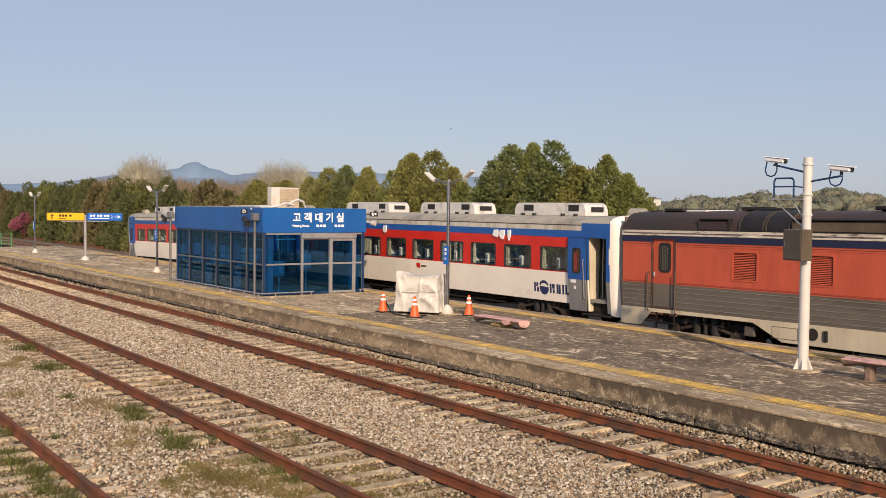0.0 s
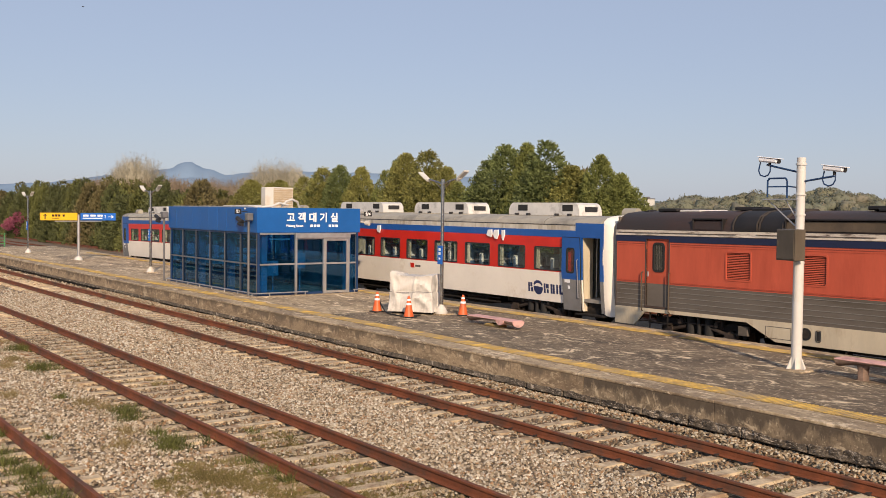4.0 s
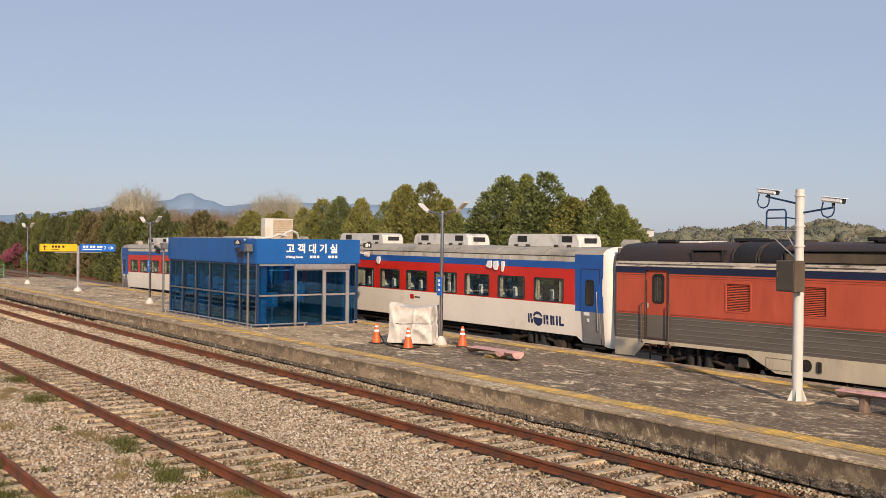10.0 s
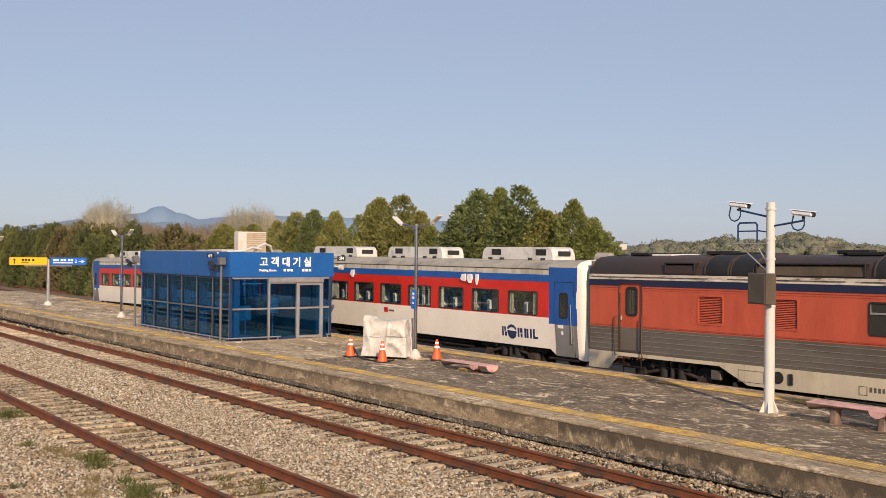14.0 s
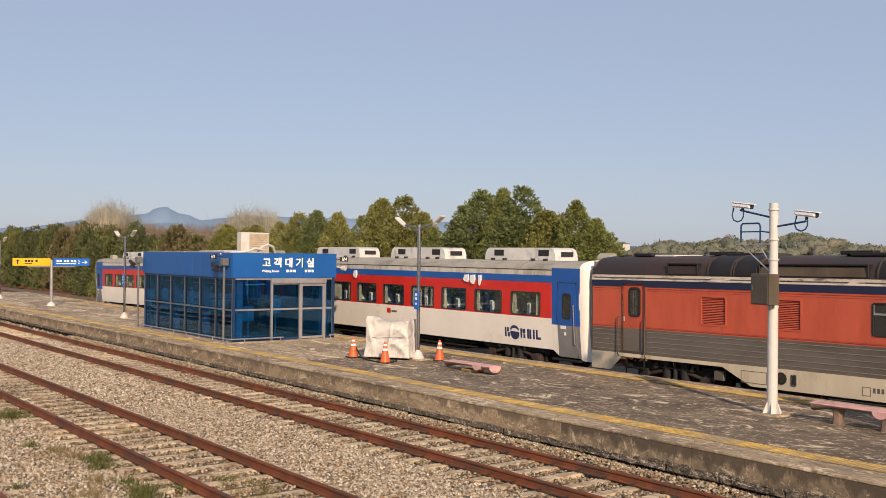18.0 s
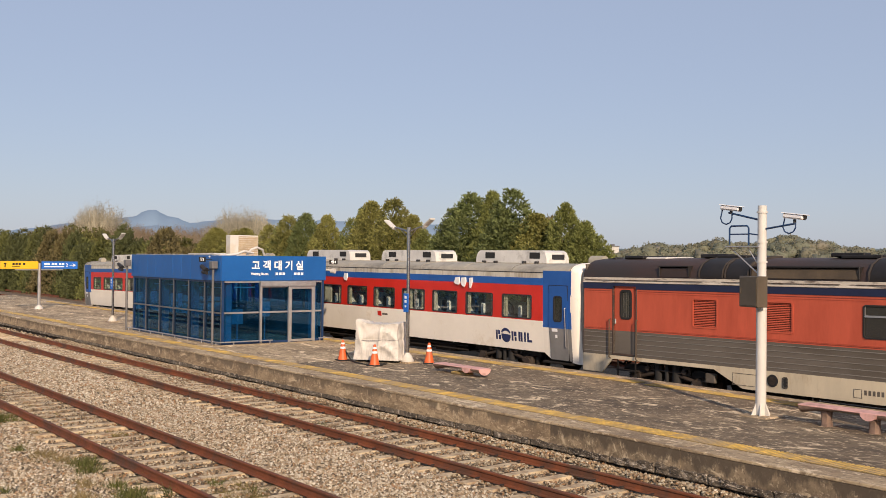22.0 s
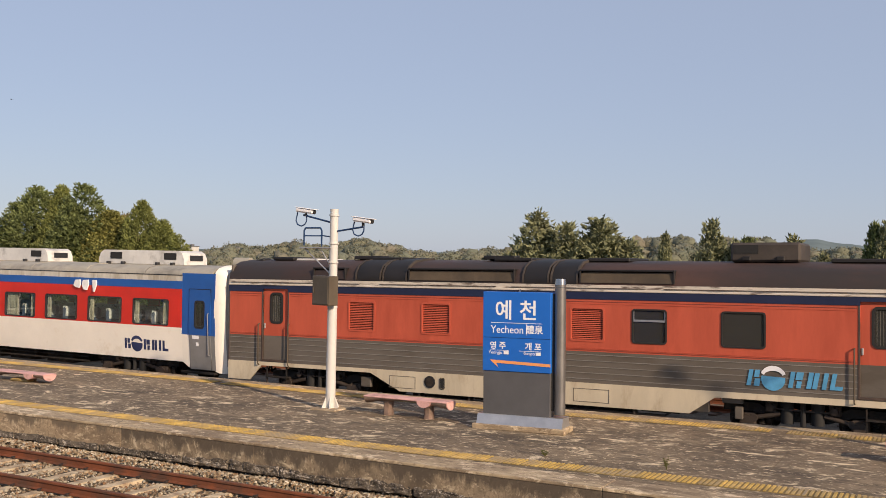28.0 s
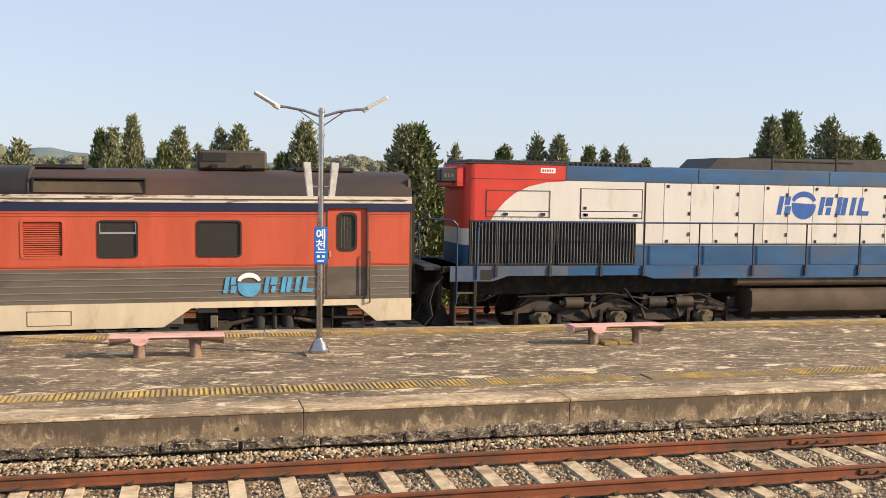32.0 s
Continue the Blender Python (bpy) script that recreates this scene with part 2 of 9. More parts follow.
def mottled(name, base, dark, pale, patch=0.5, stretch=(0.5, 1.0, 1.0)):
    """Old weathered concrete: long dark stains, pale scaled patches, fine grit and thin cracks."""
    m = mat(name, base, 0.92, 0, 0.12, 6, 0.4, 70)
    n, l = m.node_tree.nodes, m.node_tree.links
    b = n["Principled BSDF"]
    col = b.inputs["Base Color"].links[0].from_socket
    tc = n.new("ShaderNodeTexCoord")
    mp = n.new("ShaderNodeMapping")
    mp.inputs["Scale"].default_value = stretch
    l.new(tc.outputs["Object"], mp.inputs[0])

    def layer(scale, lo, hi, colour, detail, dist=0.6):
        global_noise = n.new("ShaderNodeTexNoise")
        global_noise.inputs["Scale"].default_value, global_noise.inputs["Detail"].default_value = scale, detail
        global_noise.inputs["Roughness"].default_value, global_noise.inputs["Distortion"].default_value = 0.68, dist
        l.new(mp.outputs[0], global_noise.inputs["Vector"])
        r = n.new("ShaderNodeMapRange")
        r.inputs[1].default_value, r.inputs[2].default_value = lo, hi
        l.new(global_noise.outputs["Fac"], r.inputs[0])
        x = n.new("ShaderNodeMix")
        x.data_type = "RGBA"
        l.new(r.outputs[0], x.inputs[0])
        l.new(layer.col, x.inputs[6])
        x.inputs[7].default_value = (*colour, 1)
        layer.col = x.outputs[2]
    layer.col = col
    layer(patch, 0.41, 0.65, dark, 8)
    layer(patch * 4.5, 0.50, 0.66, dark, 9, 1.2)
    layer(patch * 2.2, 0.56, 0.63, pale, 9, 1.2)
    layer(patch * 11, 0.56, 0.66, pale, 6)
    layer(patch * 17, 0.56, 0.66, dark, 5)
    v = n.new("ShaderNodeTexVoronoi")
    v.feature = "DISTANCE_TO_EDGE"
    v.inputs["Scale"].default_value = 0.35
    wob = n.new("ShaderNodeTexNoise")
    wob.inputs["Scale"].default_value, wob.inputs["Detail"].default_value = 1.5, 6
    l.new(tc.outputs["Object"], wob.inputs["Vector"])
    av = n.new("ShaderNodeMix")
    av.data_type = "VECTOR"
    av.inputs[0].default_value = 0.25
    l.new(tc.outputs["Object"], av.inputs[4])
    l.new(wob.outputs["Color"], av.inputs[5])
    l.new(av.outputs[1], v.inputs["Vector"])
    r = n.new("ShaderNodeMapRange")
    r.inputs[1].default_value, r.inputs[2].default_value, r.inputs[3].default_value, r.inputs[4].default_value = 0.0, 0.006, 0.75, 0.0
    l.new(v.outputs["Distance"], r.inputs[0])
    some, gate, both_ = n.new("ShaderNodeTexNoise"), n.new("ShaderNodeMapRange"), n.new("ShaderNodeMath")
    some.inputs["Scale"].default_value = 0.55
    l.new(tc.outputs["Object"], some.inputs["Vector"])
    gate.inputs[1].default_value, gate.inputs[2].default_value = 0.52, 0.60
    l.new(some.outputs["Fac"], gate.inputs[0])
    both_.operation = "MULTIPLY"
    l.new(r.outputs[0], both_.inputs[0])
    l.new(gate.outputs[0], both_.inputs[1])
    x = n.new("ShaderNodeMix")
    x.data_type = "RGBA"
    l.new(both_.outputs[0], x.inputs[0])
    l.new(layer.col, x.inputs[6])
    x.inputs[7].default_value = (0.06, 0.05, 0.04, 1)
    l.new(x.outputs[2], b.inputs["Base Color"])
    return m


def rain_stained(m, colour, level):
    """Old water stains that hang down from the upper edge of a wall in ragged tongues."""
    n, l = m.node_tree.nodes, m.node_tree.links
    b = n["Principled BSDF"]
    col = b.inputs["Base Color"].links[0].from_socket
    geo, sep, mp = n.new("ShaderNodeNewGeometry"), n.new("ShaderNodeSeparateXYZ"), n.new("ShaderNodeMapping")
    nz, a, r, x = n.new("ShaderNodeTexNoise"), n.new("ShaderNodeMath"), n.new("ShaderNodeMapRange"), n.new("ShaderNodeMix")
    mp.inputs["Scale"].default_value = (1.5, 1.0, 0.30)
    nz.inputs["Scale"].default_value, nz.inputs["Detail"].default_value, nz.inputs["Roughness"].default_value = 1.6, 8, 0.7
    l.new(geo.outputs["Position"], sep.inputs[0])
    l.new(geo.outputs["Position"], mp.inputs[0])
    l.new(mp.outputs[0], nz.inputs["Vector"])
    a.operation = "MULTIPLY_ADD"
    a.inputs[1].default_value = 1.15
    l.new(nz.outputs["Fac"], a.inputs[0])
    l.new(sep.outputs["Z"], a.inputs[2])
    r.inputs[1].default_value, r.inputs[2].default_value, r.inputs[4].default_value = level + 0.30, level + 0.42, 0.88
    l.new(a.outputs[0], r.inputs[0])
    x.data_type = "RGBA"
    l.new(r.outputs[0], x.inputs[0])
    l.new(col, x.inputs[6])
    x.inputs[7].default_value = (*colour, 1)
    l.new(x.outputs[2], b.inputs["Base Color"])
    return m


def pebbles(name, stops):
    """Loose stones, each of a colour of its own."""
    m = mat(name, (0.9, 0.9, 0.9), 0.9, 0, 0.15, 8, 0.4, 60)
    n, l = m.node_tree.nodes, m.node_tree.links
    b = n["Principled BSDF"]
    grain = b.inputs["Base Color"].links[0].from_socket
    g, r, x = n.new("ShaderNodeNewGeometry"), n.new("ShaderNodeValToRGB"), n.new("ShaderNodeMix")
    e = r.color_ramp.elements
    while len(e) < len(stops):
        e.new(0.5)
    for k, (p, c) in enumerate(stops):
        e[k].position, e[k].color = p, (*c, 1)
    x.data_type, x.blend_type = "RGBA", "MULTIPLY"
    x.inputs[0].default_value = 1.0
    l.new(g.outputs["Random Per Island"], r.inputs[0])
    l.new(r.outputs[0], x.inputs[6])
    l.new(grain, x.inputs[7])
    l.new(x.outputs[2], b.inputs["Base Color"])
    return m


M_rail = mat("rusty_rail", (0.215, 0.064, 0.024), 0.8, 0.0, 0.25, 2.5, 0.3, 80, dirt=(0.095, 0.044, 0.026), amount=0.4)
M_sleeper = mat("sleeper_concrete", (0.66, 0.53, 0.35), 0.9, 0, 0.2, 5, 0.5, 50, dirt=(0.30, 0.20, 0.12), amount=0.42, dscale=3)
M_sleeper_wood = mat("sleeper_timber", (0.16, 0.10, 0.07), 0.9, 0, 0.25, 4, 0.5, 40)
M_clip = mat("rail_clip_steel", (0.06, 0.045, 0.04), 0.7, 0.5)
M_ballast = mat("ballast_bed", (0.215, 0.170, 0.122), 0.95, 0, 0.35, 1.2, 1.0, 22, dirt=(0.15, 0.108, 0.072), amount=0.35, dscale=0.7, speck=20)
M_stone = pebbles("ballast_stone", ((0.0, (0.11, 0.080, 0.052)), (0.14, (0.30, 0.232, 0.150)), (0.32, (0.50, 0.390, 0.250)), (0.42, (0.41, 0.225, 0.105)), (0.52, (0.51, 0.405, 0.275)), (0.74, (0.64, 0.545, 0.40)), (0.9, (0.77, 0.69, 0.54)), (1.0, (0.90, 0.83, 0.68))))
M_stone_mid = pebbles("tan_ballast_stone", ((0.0, (0.09, 0.062, 0.038)), (0.18, (0.24, 0.172, 0.105)), (0.38, (0.41, 0.30, 0.18)), (0.50, (0.33, 0.165, 0.072)), (0.60, (0.40, 0.315, 0.21)), (0.82, (0.52, 0.44, 0.31)), (1.0, (0.70, 0.62, 0.47))))
# near-black colour stands for the shade in recesses at the platform foot
M_recess = mat("recess_shade_stone", (0.045, 0.037, 0.03), 0.95, 0, 0.4, 4, 0.8, 25)
M_crumbled = mottled("crumbled_concrete", (0.17, 0.14, 0.105), (0.030, 0.024, 0.018), (0.52, 0.46, 0.38), 3.2, (0.7, 1.0, 1.2))
M_soil = mat("soil", (0.17, 0.14, 0.09), 0.95, 0, 0.3, 0.6, 0.6, 20, dirt=(0.11, 0.13, 0.05), amount=0.6, dscale=0.2)
M_plat = mottled("platform_concrete", (0.262, 0.200, 0.128), (0.082, 0.062, 0.042), (0.70, 0.575, 0.39), 0.9, (0.55, 1.0, 1.0))
M_plat_old = mottled("bleached_platform_concrete", (0.56, 0.435, 0.275), (0.19, 0.14, 0.088), (0.82, 0.68, 0.47), 0.75, (0.38, 1.0, 1.0))
M_edge = mottled("edge_concrete", (0.51, 0.40, 0.255), (0.18, 0.13, 0.083), (0.68, 0.56, 0.39), 0.9)
M_wall = mottled("stained_concrete", (0.37, 0.275, 0.165), (0.14, 0.10, 0.065), (0.46, 0.36, 0.22), 1.0, (0.7, 1.0, 1.8))
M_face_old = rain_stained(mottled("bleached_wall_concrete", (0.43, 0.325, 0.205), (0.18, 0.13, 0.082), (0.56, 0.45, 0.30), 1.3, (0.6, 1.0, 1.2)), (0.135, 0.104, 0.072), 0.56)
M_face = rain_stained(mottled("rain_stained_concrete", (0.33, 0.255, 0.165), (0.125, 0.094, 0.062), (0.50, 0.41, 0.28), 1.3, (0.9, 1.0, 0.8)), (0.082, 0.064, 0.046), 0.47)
M_groove = mat("tile_groove", (0.30, 0.215, 0.085), 0.9, 0, 0.25, 3)
M_tactile = mat("worn_yellow_tile", (0.66, 0.450, 0.120), 0.85, 0, 0.3, 3, 0.3, 50, dirt=(0.30, 0.24, 0.15), amount=0.55, dscale=0.9)
M_blue = mat("blue_cladding", (0.005, 0.106, 0.375), 0.38, 0.0, 0.08, 1.0)
M_bluedark = mat("blue_frame", (0.008, 0.04, 0.12), 0.4)
M_postblue = mat("dark_window_post", (0.02, 0.032, 0.055), 0.45)
M_alu = mat("brushed_aluminium", (0.55, 0.55, 0.55), 0.38, 0.75, 0.1, 4)
M_steel = mat("stainless_steel", (0.45, 0.44, 0.43), 0.25, 1.0, 0.1, 3)
M_white = mat("white_paint", (0.62, 0.61, 0.575), 0.5, 0, 0.06, 2, dirt=(0.55, 0.50, 0.42), amount=0.25)
M_cabinet = mat("brown_grey_enamel", (0.115, 0.093, 0.066), 0.4, 0.1, 0.12, 3)
M_grey = mat("grey_enamel", (0.17, 0.17, 0.175), 0.45, 0.2, 0.1, 3)
M_darkgrey = mat("dark_steel", (0.045, 0.045, 0.048), 0.55, 0.4, 0.2, 4)
M_black = mat("black_rubber", (0.018, 0.018, 0.018), 0.8)
M_under = mat("grimy_running_gear", (0.020, 0.017, 0.015), 0.8, 0.2, 0.35, 6, 0.3, 40, dirt=(0.05, 0.036, 0.027), amount=0.35, dscale=4)
M_wheel = mat("wheel_steel", (0.09, 0.07, 0.055), 0.6, 0.6, 0.3, 6)
G_blue = glass("blue_tinted_glass", (0.29, 0.61, 0.79), 0.015, 0.95, (0.004, 0.075, 0.17), (0.42, 0.68, 0.95), 0.55)
G_train = glass("coach_window_glass", (0.80, 0.86, 0.84), 0.02, 0.97)
G_dark = glass("dark_window_glass", (0.30, 0.30, 0.29), 0.04, 0.55)
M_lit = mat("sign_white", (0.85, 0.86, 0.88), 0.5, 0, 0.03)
M_signblue = mat("sign_blue", (0.003, 0.135, 0.56), 0.5, 0, 0.04)
M_yellow = mat("sign_yellow", (0.86, 0.50, 0.02), 0.4, 0, 0.05)
M_orange_arrow = mat("sign_orange", (0.85, 0.35, 0.13), 0.45, 0, 0.05)

# ---- ground, tracks, platform ----
GZ = -0.21            # ballast surface; rail heads at 0
TRAIN_Y = 22.45       # centre line of the platform track behind
SIDE = 1.48           # half the width of a vehicle
PLAT = 0.46
P0, P1 = 13.305, 20.75
SHIFT = 0.31          # where the sleepers of the first track lie
TRACKS = {"near": 2.95, "second": 7.13, "first": 11.63}


def sheet(x0, x1, y0, y1, nx, ny, height):
    xs, ys = np.linspace(x0, x1, nx), np.linspace(y0, y1, ny)
    gx, gy = np.meshgrid(xs, ys)
    gz = height(gx, gy)
    verts = np.stack([gx, gy, gz], -1).reshape(-1, 3)
    i = np.arange(nx * ny).reshape(ny, nx)
    faces = np.stack([i[:-1, :-1], i[:-1, 1:], i[1:, 1:], i[1:, :-1]], -1).reshape(-1, 4)
    me = bpy.data.meshes.new("sheet")
    me.from_pydata(verts.tolist(), [], faces.tolist())
    me.polygons.foreach_set("use_smooth", [True] * len(me.polygons))
    return me


def rough(x, y, s, a):
    return a * (np.sin(x * s + 1.3 * np.sin(y * s * 0.7)) * np.sin(y * s * 1.3 + 0.8 * np.sin(x * s * 0.6)) + 0.5 * np.sin(x * s * 2.7 + 2) * np.sin(y * s * 2.3))


def bed(x, y):
    """The uneven top of the ballast among the tracks."""
    return GZ + rough(x, y, 2.1, 0.014) + rough(x + 9, y, 0.5, 0.012)


me = sheet(-4000, 4000, -3000, 4200, 60, 60, lambda x, y: 0 * x - 0.45)
me.materials.append(M_soil)
tagged(new("ground", me), "flat brown and green fields round the station", "ground", kind="structure")
me = sheet(-130, 60, -12, 13.6, 700, 130, bed)
me.materials.append(M_ballast)
tagged(new("ballast", me), "grey-brown crushed stone ballast between the rusty tracks", "ballast", kind="structure")
me = sheet(-160, 60, 20.4, 29.5, 500, 40, lambda x, y: GZ + 0.03 + rough(x, y, 2.1, 0.02) - np.clip(y - 25, 0, 4) * 0.05)
me.materials.append(M_ballast)
tagged(new("ballast", me), "dark crushed stone ballast under the train", "ballast", kind="structure")


def stones(name, count, x0, x1, y0, y1, seed, size, base, label, keep=lambda x, y: np.ones_like(x, bool), m=None, rise=0.02):
    """Loose crushed stones, every one an uneven little block."""
    rng = np.random.default_rng(seed)
    x, y = rng.uniform(x0, x1, count), rng.uniform(y0, y1, count)
    k = keep(x, y)
    x, y = x[k], y[k]
    n = len(x)
    block = np.array([[-1, -0.9, -0.6], [1, -0.8, -0.6], [0.9, 0.85, -0.6], [-0.9, 1, -0.6], [-0.5, 0.1, 0.9], [0.55, -0.15, 0.8]], float)
    v = block[None] * rng.uniform(0.6, 1.35, (n, 6, 3)) * (rng.uniform(size[0], size[1], n)[:, None, None] * np.array([1.05, 0.85, 0.75]))
    a = rng.uniform(0, 6.28, n)
    tilt = rng.uniform(-0.6, 0.6, n)
    c, s, ct, st = np.cos(a)[:, None], np.sin(a)[:, None], np.cos(tilt)[:, None], np.sin(tilt)[:, None]
    vx, vz = v[..., 0] * ct - v[..., 2] * st, v[..., 0] * st + v[..., 2] * ct
    floor_ = (bed(x, y) - GZ) if y1 < 14 else 0 * x
    vv = np.stack([vx * c - v[..., 1] * s + x[:, None], vx * s + v[..., 1] * c + y[:, None], vz + base + floor_[:, None] + rng.uniform(0, rise, n)[:, None]], -1)
    tri = np.array([[0, 1, 5], [0, 5, 4], [1, 2, 5], [2, 3, 4], [2, 4, 5], [3, 0, 4]])
    f = (tri[None] + 6 * np.arange(n)[:, None, None]).reshape(-1, 3)
    me = bpy.data.meshes.new(name)
    me.vertices.add(n * 6)
    me.vertices.foreach_set("co", vv.astype(np.float32).ravel())
    me.loops.add(f.size)
    me.loops.foreach_set("vertex_index", f.astype(np.int32).ravel())
    me.polygons.add(len(f))
    me.polygons.foreach_set("loop_start", np.arange(0, f.size, 3, dtype=np.int32))
    me.update(calc_edges=True)
    me.materials.append(m or M_stone)
    return tagged(new(name, me), label, "gravel", kind="stuff")


def clear_of_sleepers(x, y):
    k = np.ones_like(x, bool)
    for c in TRACKS.values():
        on = np.abs(y - c) < 1.2
        ph = np.abs(((x - (SHIFT if c > 10 else 0.0)) / 0.625) % 1 - 0.5) * 0.625
        k &= ~(on & (ph > 0.19))
        k &= ~(np.abs(np.abs(y - c) - 0.7525) < 0.09)
    return k


def beside(x, y):
    """Between the tracks, clear of their sleepers."""
    k = np.ones_like(x, bool)
    for c in TRACKS.values():
        k &= np.abs(y - c) > 1.15
    return k


def within(x, y):
    return clear_of_sleepers(x, y) & ~beside(x, y)


stones("ballast_stones", 62000, -9, 14, 8.4, 13.3, 11, (0.011, 0.026), GZ + 0.008, "loose brown, grey and rusty ballast stones", clear_of_sleepers, m=M_stone_mid)
stones("ballast_stones", 44000, -24, -9, 8.2, 13.3, 16, (0.014, 0.031), GZ + 0.010, "loose grey, tan and rusty ballast stones", beside)
stones("ballast_stones", 78000, -32, -7, 2.0, 8.4, 14, (0.014, 0.032), GZ + 0.010, "loose pale grey ballast stones between the sidings", beside)
stones("ballast_stones", 98000, -34, -9, 1.7, 13.0, 18, (0.013, 0.030), GZ + 0.022, "tan and rusty ballast stones between the sleepers", within, m=M_stone_mid, rise=0.03)
stones("ballast_stones", 30000, -44, -24, 8.2, 13.4, 15, (0.02, 0.042), GZ + 0.010, "loose tan ballast stones beside the platform", clear_of_sleepers)
stones("ballast_stones", 18000, -80, -32, 4.0, 13.4, 12, (0.025, 0.055), GZ + 0.012, "loose pale ballast stones further along the tracks", clear_of_sleepers)
stones("ballast_stones", 7000, -22, 24, 20.85, 24.2, 13, (0.02, 0.045), GZ + 0.05, "grey ballast stones beside and under the train")

RAIL = [(-0.065, -0.153), (0.065, -0.153), (0.065, -0.142), (0.012, -0.125), (0.010, -0.045), (0.034, -0.034), (0.034, -0.006), (0.028, 0.0), (-0.028, 0.0), (-0.034, -0.006), (-0.034, -0.034), (-0.010, -0.045), (-0.012, -0.125), (-0.065, -0.142)]


def sleeper_mesh(material, w=0.12):
    g = Geo()
    g.extrude([(-w, -0.20), (w, -0.20), (w * 0.82, 0.0), (-w * 0.82, 0.0)], "y", -1.2, 1.2)
    for v in g.bm.verts:      # the waist of the middle is lower
        if abs(v.co.y) < 0.1:
            v.co.z -= 0.02
    return mesh_of(g, material, "sleeper")


def clip_mesh():
    g = Geo()
    for s in (-1, 1):
        g.box(-0.035, 0.035, s * 0.085 - 0.02, s * 0.085 + 0.02, -0.16, -0.125, 0.006)
        g.rod((-0.04, s * 0.09, -0.135), (0.045, s * 0.07, -0.115), 0.009, seg=6)
    return mesh_of(g, M_clip, "rail_clip")


SLEEPER, SLEEPER_W, CLIP = sleeper_mesh(M_sleeper), sleeper_mesh(M_sleeper_wood), clip_mesh()


def track(yc, x0, x1, label, material_mesh, s0, s1, clips=None, step=0.625, shift=0.0):
    root = thing("track", (0, yc, 0), label, "railway track", "station tracks", kind="structure")
    for s in (-1, 1):
        g = Geo()
        g.extrude([(a + yc + s * 0.7525, b) for a, b in RAIL], "x", x0, x1)
        part("rail", g, M_rail, root)
    k0, k1 = int(s0 / step), int(s1 / step)
    rng = random.Random(int(yc * 10))
    for k in range(k0, k1):
        ob = new("sleeper", material_mesh)
        ob.parent = root
        ob.location = (k * step + shift + rng.uniform(-0.02, 0.02), rng.uniform(-0.03, 0.03), -0.165 + rng.uniform(-0.012, 0.006))
        ob.rotation_euler = (0, 0, rng.uniform(-0.012, 0.012))
        if clips and clips[0] < k * step < clips[1]:
            for s in (-1, 1):
                c = new("rail_clip", CLIP)
                c.parent = root
                c.location = (k * step + shift, s * 0.7525, 0)
    return root


first_track = track(TRACKS["first"], -140, 60, "rusty rails on pale concrete sleepers beside the platform", SLEEPER, -78, 20, clips=(-26, 18), shift=SHIFT)
track(TRACKS["second"], -140, 60, "rusty rails on concrete sleepers half sunk in ballast", SLEEPER, -70, 22)
track(TRACKS["near"], -140, 60, "rusty rails of a siding overgrown with weeds", SLEEPER, -40, 22)
train_track = track(TRAIN_Y, -200, 60, "rails under the train on dark sleepers", SLEEPER_W, -110, 30)
train_track.location.z -= 0.07
track(27.0, -200, 60, "rusty disused rails beyond the train", SLEEPER_W, -100, 30)

for s in (-1, 1):
    yy = TRACKS["first"] + s * 0.7525
    g = Geo()
    g.box(8.72, 9.42, yy - 0.040, yy + 0.040, -0.125, -0.048, 0.008)
    bar = part("joint_bar", g, M_rail, first_track, "rusty bolted joint bar")
    for k in range(4):
        g = Geo()
        g.rod((8.82 + k * 0.165, yy - 0.065, -0.09), (8.82 + k * 0.165, yy + 0.065, -0.09), 0.018, seg=8)
        part("bolt", g, M_clip, bar)

def bend(x):
    """0 in the east, 1 from x = -10 westwards, gliding between."""
    u = min(1.0, max(0.0, -x / 10))
    return u * u * (3 - 2 * u)


def draw_in(g):
    """The back edge follows the train's track, which runs closer in the west."""
    for v in g.bm.verts:
        if v.co.y > 17:
            v.co.y -= 0.6 * bend(v.co.x)


# platform: body, lip and joints
root = thing("platform", (-20, 17.0, PLAT), "long low concrete platform, stained and cracked, with a crumbling foot", "platform", kind="structure")
PX0, PX1 = -78.0, 60.0
STEPS = (PX0, -25.4, -10.0, -7.5, -5.0, -2.5, PX1)
g = Geo()
for a, b in zip(STEPS, STEPS[1:]):
    g.box(a, b, P0 + 0.16, P1 - 0.06, -0.45, PLAT - 0.052)
draw_in(g)
part("fill", g, M_wall, root)
rng = random.Random(5)
for a, b in zip(STEPS, STEPS[1:]):
    g = Geo()
    g.box(a + 0.002, b - 0.002, P0 + 0.62, P1 - 0.55, PLAT - 0.10, PLAT, 0.003)
    draw_in(g)
    part("paving", g, M_plat_old if a < -30 else M_plat, root, "bleached grey concrete paving" if a < -30 else "dark mottled concrete paving")
